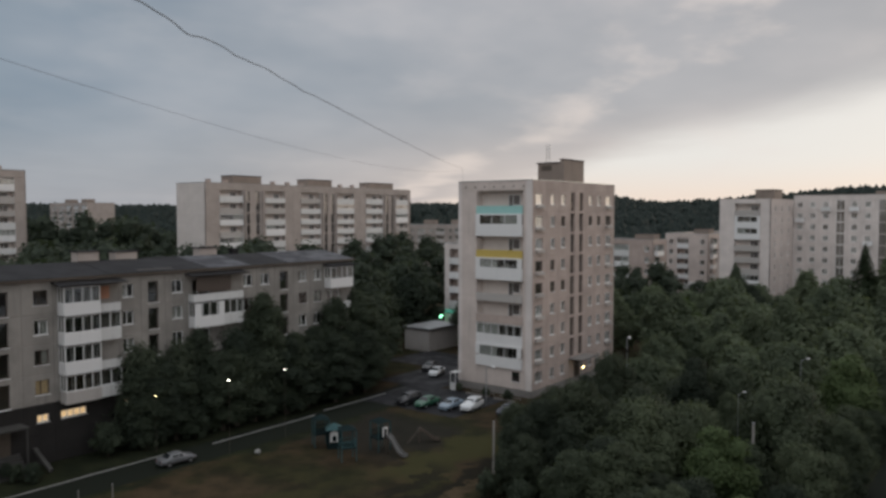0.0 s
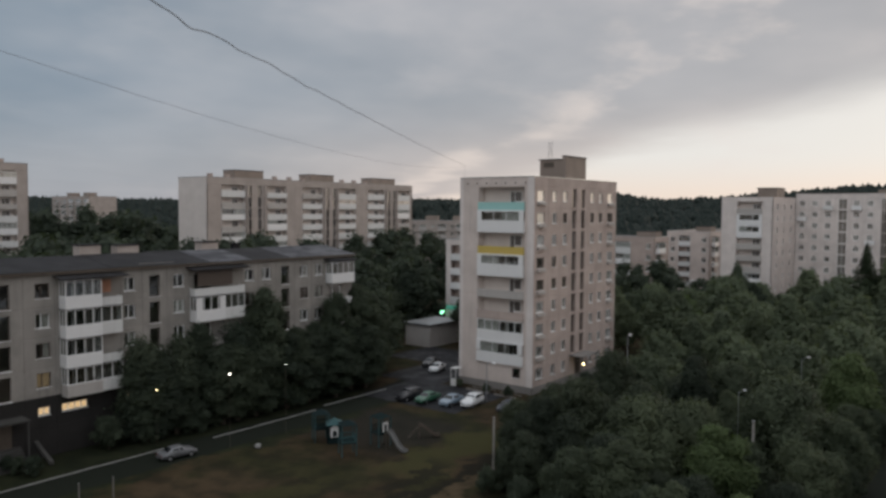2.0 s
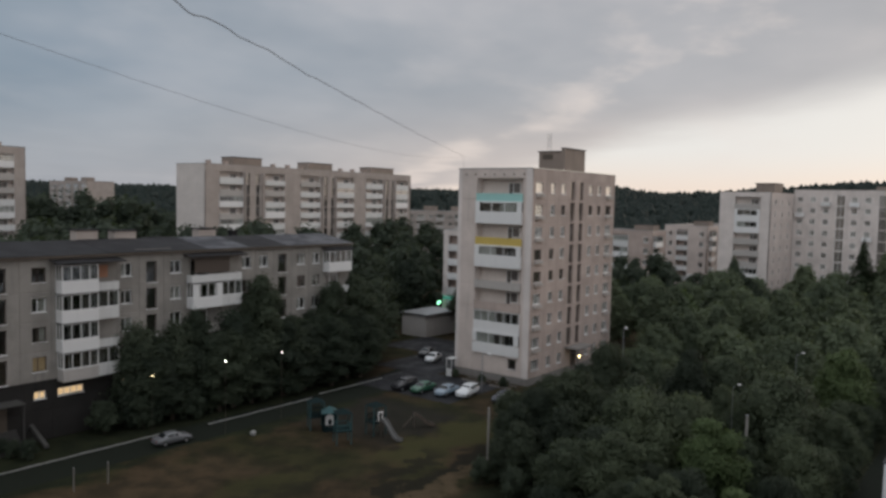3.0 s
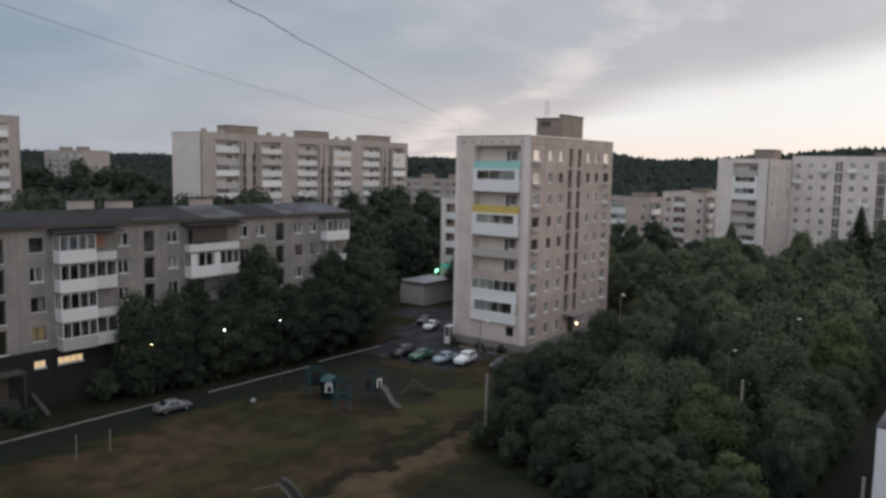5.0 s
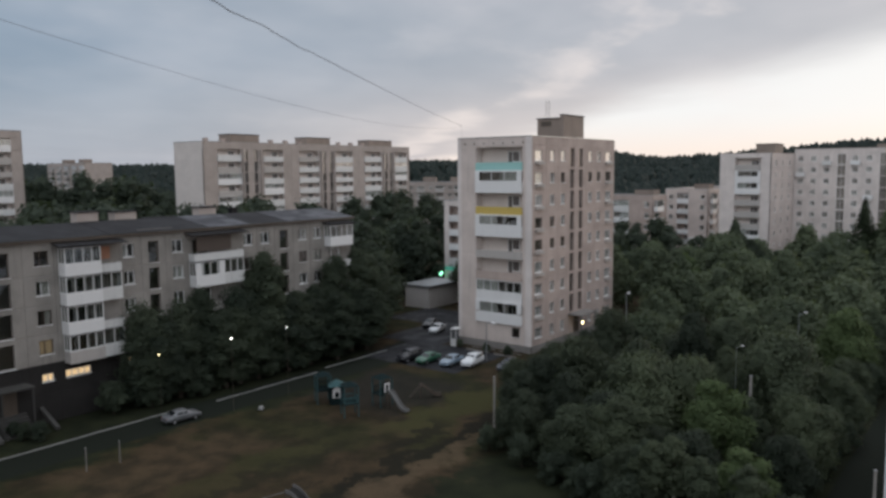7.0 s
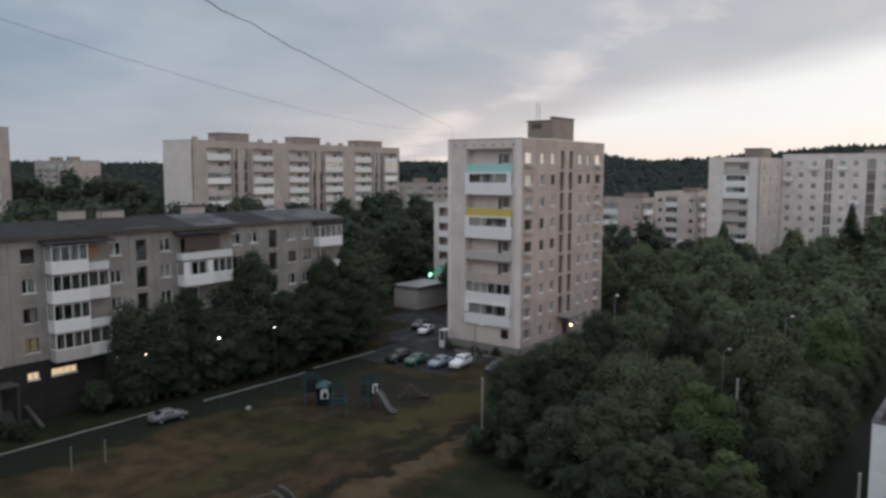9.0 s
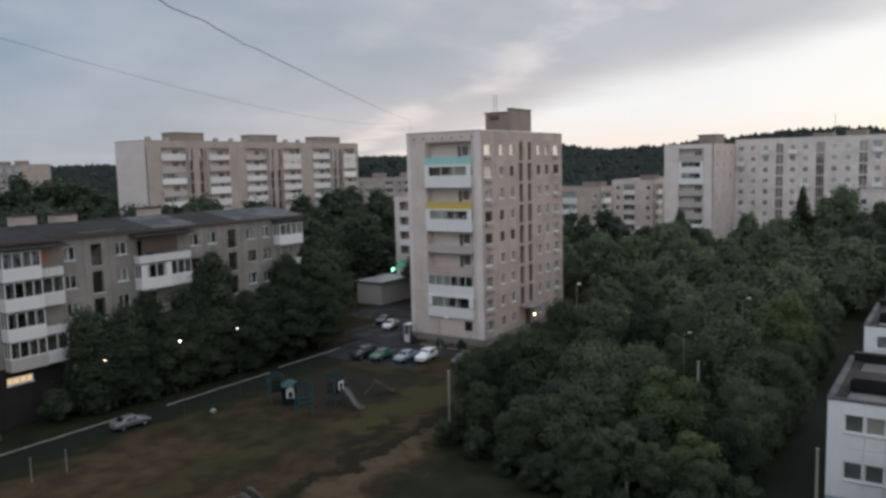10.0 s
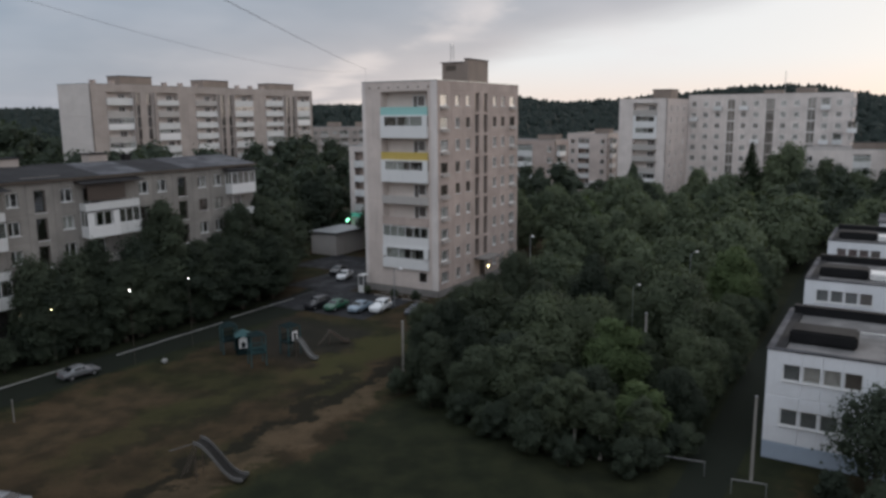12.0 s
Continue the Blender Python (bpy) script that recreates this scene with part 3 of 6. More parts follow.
def tower_block():
    ob = thing("apartment_tower", pose(11.12, 95.7, 0, 0, 0, -TURN), "nine-storey pinkish-grey panel apartment tower with a column of balconies", "apartment building")
    W, L, TOP = 11.5, 23.4, 27.7
    hull(ob, -W, 0, 0, L, 0, TOP, ("north", "west"), WALL, ROOF_GREY)
    south, east = pose(-W, 0, 0), EAST
    bands = [0.0] + TOWER_FLOORS + [TOP]
    # gable face with the balconies
    cols = [0, 2.9, 10.2, W]

    def gable_cell(i, k):
        return (0.08, 0.06, 7.22, 2.74) if i == 1 and 2 <= k <= 9 else ((5.6, 0.95, 6.8, 2.2) if i == 1 and k == 1 else None)
    facade(ob, south, cols, bands[:2], lambda i, k: None, PLINTH)
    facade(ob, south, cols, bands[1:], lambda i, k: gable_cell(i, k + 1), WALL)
    fronts = {9: (TEAL, "open", 0.74), 8: (WHITE, "boxed", 1.15), 7: (YELLOW, "open", 0.70), 6: (WHITE, "boxed", 1.2), 5: (GREY_SHEET, "open", 0.7), 4: (WALL_DARK, "open", 0.8), 3: (WHITE, "glazed", 1.0), 2: (WHITE, "boxed", 1.0)}
    for storey, (front, style, tall) in fronts.items():
        z = TOWER_FLOORS[storey - 1]
        body = loggia(ob, south @ pose(2.98, 0, z + 0.06), 7.14, 2.68, front, style, 1.3, LOGGIA_WALL, 0.3 if style == "boxed" else 0.14, tall)
        if front in (TEAL, YELLOW):
            tagged(body, "open balcony with a %s front sheet" % ("teal" if front is TEAL else "ochre-yellow"))
    window(ob, south @ pose(2.9 + 5.6, 0, TOWER_FLOORS[0] + 0.95), 1.2, 1.25, (0.5,), FRAME_BROWN)
    # pale corner strips
    part("corner_strip", boxes_mesh("corner_strip", [(-0.9, 0.03, -0.03, -0.004, 0.95, TOP - 0.02)], WALL_PALE), WALL_PALE, ob, "pale corner panel")
    part("corner_strip", boxes_mesh("corner_strip", [(-W - 0.03, -W + 0.5, -0.03, -0.004, 0.95, TOP - 0.02)], WALL_PALE), WALL_PALE, ob, "pale corner panel")
    # small vents under the roof edge
    for i in range(7):
        part("attic_vent", shared("attic_vent", lambda: boxes_mesh("attic_vent", [(0, 0.22, -0.02, -0.003, 0, 0.22)], RUST)), RUST, ob, "", south @ pose(1.1 + 1.5 * i, 0, TOP - 0.85))
    # long face; its shade is put into the darker panel colour
    spans = [(0.8, 2.6), (4.6, 5.7), (7.4, 8.5), (9.9, 11.1), (12.4, 13.6), (15.2, 16.3), (17.8, 18.9), (20.5, 22.3)]
    cols = lines(spans, 0, L)

    def long_cell(i, k):
        if not 1 <= k <= 9:
            return None
        a, b = spans[i][0] - cols[i], spans[i][1] - cols[i]
        if i in (3, 4):
            return (a, 0.15, b, 2.65) if k >= 2 else None
        return (a, 0.92, b, 2.28)
    facade(ob, east, cols, bands[:2], lambda i, k: None, PLINTH)
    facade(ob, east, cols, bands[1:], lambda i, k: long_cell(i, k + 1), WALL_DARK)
    for k in range(9):
        for i, (a, b) in enumerate(spans):
            z = TOWER_FLOORS[k]
            if i in (3, 4):
                if k:
                    window(ob, east @ pose(a, 0, z + 0.15), b - a, 2.5, (), FRAME_BROWN, None, None, False, 0.26)
                continue
            wide = b - a > 1.5
            lit = CREAM_GLARE if (k, i) in TOWER_GLARE else BROWN_BLIND if (k, i) in TOWER_BROWN else rng.choice((TAN_BLIND, TAN_BLIND, TAN_BLIND, PALE_BLIND, None))
            window(ob, east @ pose(a, 0, z + 0.92), b - a, 1.36, (0.33, 0.67) if wide else (0.4,), FRAME_BROWN if (k, i) in TOWER_BROWN else FRAME, rng.choice((0, 1, 2)), lit)
            if wide and k not in (0,):
                part("window_box", shared("window_box", lambda: boxes_mesh("window_box", [(0, 1.9, -0.36, -0.004, 0, 0.07), (0, 1.9, -0.36, -0.31, 0.07, 0.3), (0, 0.05, -0.31, -0.004, 0.07, 0.3), (1.85, 1.9, -0.31, -0.004, 0.07, 0.3)], GREY_SHEET)), GREY_SHEET, ob, "", east @ pose(a - 0.05, 0, z + 0.5))
    # dark recessed strip between the stair windows, entrance canopy and lamp
    part("stair_strip", boxes_mesh("stair_strip", [(0.004, 0.03, 11.25, 12.25, 3.9, 26.6)], WALL_DARK), WALL_DARK, ob)
    part("entrance_canopy", boxes_mesh("entrance_canopy", [(0.005, 2.0, 9.6, 14.2, 3.6, 3.8), (1.8, 1.95, 9.8, 9.95, 0, 3.6), (1.8, 1.95, 13.85, 14.0, 0, 3.6)], PLINTH), PLINTH, ob)
    part("entrance_door", boxes_mesh("entrance_door", [(0.004, 0.07, 11.2, 12.6, 1.0, 3.2)], RUST), RUST, ob)
    # lift house
    house = part("lift_house", boxes_mesh("lift_house", [(-4.5, -0.95, 8.8, 14.4, 27.2, 30.35), (-0.946, -0.4, 8.7, 14.4, 27.2, 30.75)], BROWN_BOX), BROWN_BOX, ob, "brown roof house for the lift")
    part("house_roof", boxes_mesh("house_roof", [(-4.7, -1.05, 8.65, 14.6, 30.354, 30.46), (-1.04, -0.3, 8.6, 14.5, 30.754, 30.86)], ROOF_DARK), ROOF_DARK, house)
    part("louvre", boxes_mesh("louvre", [(-3.9, -2.3, 8.75, 8.795, 29.35, 30.0)], RUST), RUST, house)
    part("antenna", boxes_mesh("antenna", [(-3.6, -3.53, 9.5, 9.57, 30.46, 32.9), (-3.1, -3.03, 9.5, 9.57, 30.46, 32.9)] + [(-3.53, -3.1, 9.51, 9.56, 31.2 + 0.35 * i, 31.25 + 0.35 * i) for i in range(5)], METAL), METAL, house, "small lattice antenna")
    return ob


tower_block()


# ---- five-storey block in front of the left row of trees ----
def left_block():
    ob = thing("apartment_block", pose(-12.5, 102.5, 0, 0, 0, -TURN), "five-storey weathered grey apartment block with mixed balconies", "apartment building")
    D, L, EAVE = 12.0, 62.0, 17.35
    floors = [0.0, 2.9, 5.7, 8.5, 11.3, 14.1, EAVE]
    hull(ob, -D, 0, -L, 0, 0, EAVE, ("north", "west", "south"), WALL_OLD, ROOF_DARK, 0.05)
    east = EAST
    # (from, to, kind): w window, s stair opening, b balcony bay
    bays = [(-60.0, -58.7, "w"), (-57.4, -56.0, "w"), (-54.0, -49.0, "b"), (-47.4, -46.2, "w"), (-44.8, -43.4, "s"), (-41.2, -39.9, "w"), (-39.0, -33.3, "b"), (-32.5, -31.3, "w"), (-29.7, -28.5, "s"), (-26.9, -25.6, "w"), (-24.9, -18.5, "b"), (-17.6, -16.3, "w"),
            (-15.1, -13.8, "w"), (-12.2, -10.9, "s"), (-9.2, -7.9, "w"), (-6.7, -5.4, "w"), (-4.8, -0.9, "b")]
    spans = [(a, b) for a, b, _ in bays]
    cols = lines(spans, -L, 0)

    def cell(i, k):
        a, b, kind = bays[i]
        a, b = a - cols[i], b - cols[i]
        if k == 0:
            return None
        if k == 1:
            return None if kind == "s" else (a + 0.1, 1.1, max(b - 0.1, a + 0.9) if kind == "w" else a + 2.6, 1.85)
        if kind == "s":
            return (a, 0.1, b, 2.35)
        if kind == "b":
            return (a + 0.5, 0.06, a + 2.7, 2.2)
        return (a, 0.9, b, 2.3)
    # the two lowest bands take the panels with shade in their colour
    facade(ob, east, cols, floors[:3], cell, SHADED_BASE)
    facade(ob, east, cols, floors[2:], lambda i, k: cell(i, k + 2), WALL_OLD)
    lit_low = {5, 6, 7}
    for i, (a, b, kind) in enumerate(bays):
        for k in range(1, 6):
            z = floors[k]
            if k == 1:
                if kind != "s":
                    w = max(b - a - 0.2, 0.8) if kind == "w" else 2.5
                    window(ob, east @ pose(a + 0.1, 0, z + 1.1), w, 0.75, (0.5,) if w < 2 else (0.25, 0.5, 0.75), FRAME, None, LIT_ROOM if i in lit_low else None)
            elif kind == "s":
                window(ob, east @ pose(a, 0, z + 0.1), b - a, 2.25, (), FRAME_BROWN, None, None, True, 0.24)
            elif kind == "w":
                window(ob, east @ pose(a, 0, z + 0.9), b - a, 1.4, (0.42,), FRAME if rng.random() < 0.75 else FRAME_BROWN, some_curtain(), LIT_DIM if (i, k) == (5, 2) else None)
            else:
                window(ob, east @ pose(a + 0.5, 0, z + 0.06), 2.2, 2.14, (0.36,), FRAME, None, None, False)
    # balconies: (bay, storey, from, to, out, front, glazed, end panels)
    for i, k, a, b, out, front, glazed, ends in (
            (6, 5, -39.0, -35.5, 1.3, WHITE, True, 0.0), (6, 4, -39.0, -35.5, 1.3, WHITE, True, 0.0), (6, 3, -39.0, -35.5, 1.3, WHITE, True, 0.0), (6, 2, -38.9, -35.5, 1.2, GREY_SHEET, True, 0.0),
            (6, 5, -35.4, -33.2, 0.9, WHITE_OLD, False, 0.0), (6, 4, -35.4, -33.2, 0.9, WHITE_OLD, True, 0.0), (6, 3, -35.4, -33.2, 0.9, WHITE_OLD, False, 0.0), (6, 2, -35.4, -33.2, 0.9, WHITE_OLD, True, 0.0),
            (10, 5, -24.9, -18.4, 1.0, WHITE_OLD, False, 0.0), (10, 4, -24.9, -21.2, 1.25, WHITE, True, 0.75), (10, 4, -21.1, -18.4, 1.0, WHITE_OLD, True, 0.0), (10, 3, -24.9, -21.4, 1.0, GREY_SHEET, False, 0.0), (10, 2, -21.2, -18.2, 1.0, WHITE_OLD, False, 0.0),
            (16, 5, -4.8, -0.8, 1.2, WHITE, True, 0.0), (16, 4, -4.6, -1.0, 0.9, WHITE_OLD, False, 0.0), (16, 3, -4.6, -1.0, 0.9, WHITE_OLD, False, 0.0), (16, 2, -4.6, -1.0, 0.9, GREY_SHEET, False, 0.0),
            (2, 5, -54.0, -50.0, 1.0, WHITE_OLD, False, 0.0), (2, 4, -54.0, -50.0, 1.0, WHITE, True, 0.0), (2, 3, -54.0, -50.0, 1.0, WHITE_OLD, False, 0.0)):
        balcony(ob, east @ pose(a, 0, floors[k]), b - a, out, front, glazed, 0.95 if glazed else 0.62, 2.62, ends)
    # brown screens that close two of the top balconies, an orange blind on another
    part("balcony_screen", boxes_mesh("balcony_screen", [(0.86, 0.9, -24.5, -20.0, 14.95, 16.55)], FRAME_BROWN), FRAME_BROWN, ob, "dark brown timber balcony screen")
    part("balcony_blind", boxes_mesh("balcony_blind", [(0.004, 0.05, -35.0, -33.9, 15.1, 16.35)], ORANGE), ORANGE, ob, "orange blind over a balcony door")
    # low gable roof of dark sheet, in strips with raised seams
    ridge, over = 18.4, 0.4

    def slope(x0, z0, x1, z1, y0, y1, thick=0.1):
        bm = bmesh.new()
        vs = [bm.verts.new(p) for p in ((x0, y0, z0), (x1, y0, z1), (x1, y1, z1), (x0, y1, z0), (x0, y0, z0 + thick), (x1, y0, z1 + thick), (x1, y1, z1 + thick), (x0, y1, z0 + thick))]
        for f in ((0, 3, 2, 1), (4, 5, 6, 7), (0, 1, 5, 4), (1, 2, 6, 5), (2, 3, 7, 6), (3, 0, 4, 7)):
            bm.faces.new([vs[i] for i in f])
        bmesh.ops.recalc_face_normals(bm, faces=bm.faces)
        return bm
    n = 11
    for j in range(n):
        y0, y1 = -L - 0.4 + (L + 0.8) * j / n, -L - 0.4 + (L + 0.8) * (j + 1) / n
        lift = 0.03 * (j % 2)
        rm = ROOF_GREY if j in (7, 9, 10) else ROOF_DARK
        part("roof_sheet", slope(over, EAVE + 0.02 + lift, -D / 2, ridge + lift, y0, y1 - 0.02), rm, ob)
        part("roof_sheet", slope(-D - over, EAVE + 0.02 + lift, -D / 2, ridge + lift, y0, y1 - 0.02), rm, ob)
    bm = bmesh.new()
    for y in (-L + 0.16, -0.16):
        vs = [bm.verts.new(p) for p in ((0, y, EAVE + 0.01), (-D, y, EAVE + 0.01), (-D / 2, y, ridge))]
        bm.faces.new(vs)
    solid = bmesh.ops.extrude_face_region(bm, geom=bm.faces[:])
    bmesh.ops.translate(bm, verts=[e for e in solid["geom"] if isinstance(e, bmesh.types.BMVert)], vec=(0, 0.1, 0))
    part("gable", bm, WALL_OLD, ob)
    for x, y, w, l, h in ((-7.2, -32.6, 1.4, 2.3, 1.15), (-7.4, -28.2, 1.4, 2.5, 1.0), (-8.0, -17.2, 1.4, 2.4, 1.0), (-7.5, -47.0, 1.4, 2.4, 1.0), (-8.0, -13.0, 0.8, 0.8, 0.7), (-4.0, -9.0, 0.9, 5.0, -0.35), (-7.0, -24.0, 0.8, 4.0, 0.1)):
        stack = part("chimney", boxes_mesh("chimney", [(x - w / 2, x + w / 2, y - l / 2, y + l / 2, 17.0, 18.3 + h)], SLAB_WALL if h > 0.9 else ROOF_DARK), SLAB_WALL, ob, "plastered ventilation stack")
        part("cap", boxes_mesh("cap", [(x - w / 2 - 0.15, x + w / 2 + 0.15, y - l / 2 - 0.15, y + l / 2 + 0.15, 18.3 + h, 18.42 + h)], ROOF_DARK), ROOF_DARK, stack)
    part("roof_rail", boxes_mesh("roof_rail", [(0.2, 0.26, -31, -27.0, EAVE + 0.35, EAVE + 0.42), (-1.6, -1.5, -30.5, -26.0, 17.5, 17.62)], PLINTH), PLINTH, ob)
    part("fascia", boxes_mesh("fascia", [(over - 0.04, over + 0.02, -L - 0.4, 0.4, EAVE - 0.1, EAVE + 0.1)], RUST), RUST, ob, "thin dark board along the eaves")
    for y0, y1, out in ((-39.6, -32.8, 1.75), (-25.4, -17.9, 1.5), (-5.2, -0.3, 1.4)):
        part("awning", slope(0.0, 16.98, out, 16.74, y0, y1, 0.07), ROOF_DARK, ob, "dark sheet awning over the top balconies")
    # porch with steps at the near entrance
    porch = part("entrance_canopy", boxes_mesh("entrance_canopy", [(0.005, 1.9, -45.6, -42.6, 4.2, 4.36), (1.7, 1.82, -45.5, -45.38, 0, 4.2), (1.7, 1.82, -42.82, -42.7, 0, 4.2)], PORCH), PORCH, ob)
    part("entrance_door", boxes_mesh("entrance_door", [(0.004, 0.06, -44.7, -43.5, 1.6, 3.9)], RUST), RUST, porch)
    for i in range(6):
        part("step", boxes_mesh("step", [(0.005 + 0.34 * i, 0.345 + 0.34 * i, -45.4, -42.8, 0, 1.6 - 0.26 * i)], PORCH), PORCH, porch)
    for y in (-46.4, -41.6):
        part("ramp_wall", slope(0.1, 1.5, 3.2, 0.2, y, y + 0.35, 0.3), PORCH, porch)
    return ob


left_block()


# ---- nine-storey slab with six columns of balconies ----
def balcony_slab(at, top, length, loggias, strips, label, boxes, depth=11.0):
    ob = thing("apartment_slab", at, label, "apartment building")
    floors = [top - 1.6 - 2.8 * k for k in range(9, -1, -1)] + [top]
    floors[0] = 0.0 if floors[0] < 3 else floors[0]
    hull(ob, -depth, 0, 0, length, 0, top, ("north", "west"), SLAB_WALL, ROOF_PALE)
    south = pose(-depth, 0, 0)
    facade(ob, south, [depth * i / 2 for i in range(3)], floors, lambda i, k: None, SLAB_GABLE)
    part("corner_strip", boxes_mesh("corner_strip", [(-0.55, 0.02, -0.02, -0.003, 0, top - 0.02)], SLAB_GABLE), SLAB_GABLE, ob)
    marks = sorted([(a, b, "l") for a, b in loggias] + [(a, b, "s") for a, b in strips])
    spans = [(a, b) for a, b, _ in marks]
    cols = lines(spans, 0, length)

    def cell(i, k):
        a, b, kind = marks[i]
        if k == 0 or k >= 9:
            return None
        return (a - cols[i], 0.05, b - cols[i], 2.7) if kind == "l" else (a - cols[i], 0.1, b - cols[i], 2.6)
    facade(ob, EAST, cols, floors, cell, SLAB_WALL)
    pick = random.Random(len(loggias) + int(length))
    for i, (a, b, kind) in enumerate(marks):
        for k in range(1, 9):
            z = floors[k]
            if kind == "l":
                r = pick.random()
                style, front = ("glazed", WHITE) if r < 0.22 else ("open", WHITE_OLD) if r < 0.8 else ("open", GREY_SHEET) if r < 0.95 else ("glazed", WHITE_OLD)
                loggia(ob, EAST @ pose(a, 0, z + 0.05), b - a, 2.65, front, style, 1.3, LOGGIA_WALL, 0.12, 0.85 + 0.5 * pick.random())
            else:
                window(ob, EAST @ pose(a, 0, z + 0.1), b - a, 2.5, (), FRAME_BROWN, None, None, False, 0.26)
    # fins that stand out between the bays
    for i, x in enumerate(cols[1:-1]):
        if marks[i][2] != marks[i + 1][2]:
            part("fin", shared(("fin", top), lambda: boxes_mesh("fin", [(0.004, 0.45, -0.16, 0.16, 0, top - 1.7)], SLAB_WALL)), SLAB_WALL, ob, "", pose(0, x, 0))
    for x0, x1, y0, y1, h in boxes:
        house = part("roof_house", boxes_mesh("roof_house", [(x0, x1, y0, y1, top - 0.5, top + h)], BROWN_BOX), BROWN_BOX, ob, "brown roof house for the lift")
        part("house_roof", boxes_mesh("house_roof", [(x0 - 0.15, x1 + 0.15, y0 - 0.15, y1 + 0.15, top + h, top + h + 0.12)], ROOF_DARK), ROOF_DARK, house)
    for j in range(int(length / 5)):
        if not any(b[2] - 2 < j * 5 + 2 < b[3] + 2 for b in boxes):
            part("vent_stack", shared(("vent", top), lambda: boxes_mesh("vent_stack", [(-1.4, -0.5, 0, 1.0, top - 0.5, top + 0.75), (-1.5, -0.4, -0.1, 1.1, top + 0.75, top + 0.85)], WALL_DARK)), WALL_DARK, ob, "", pose(0, j * 5 + 1.2, 0))
    return ob


SLAB_LOGGIAS = [(4.3, 11.3), (18.5, 25.0), (30.7, 37.9), (44.5, 51.5), (56.8, 64.1), (70.6, 76.4)]
SLAB_STRIPS = [(12.4, 13.5), (15.4, 16.6), (39.6, 40.8), (42.2, 43.4), (66.0, 67.2), (68.4, 69.4)]
balcony_slab(pose(-56.3, 180, 0, 0, 0, -36), 30.9, 77.8, SLAB_LOGGIAS, SLAB_STRIPS, "long nine-storey panel block with white balconies and roof houses",
             [(-6, -1.5, 9.5, 18.5, 2.0), (-6, -1.5, 35.0, 44.0, 1.9), (-6, -1.5, 60.5, 71.0, 1.8)])
balcony_slab(pose(-94.0 - 0.588 * 52, 172 - 0.809 * 52, 0, 0, 0, -36), 33.2, 52.0, [(3, 10), (20, 26), (33.5, 40), (43.0, 49.5)], [(12, 13.2), (30.5, 31.6)], "nine-storey panel block with glazed balconies",
             [(-6, -1.5, 10, 18, 2.0)])


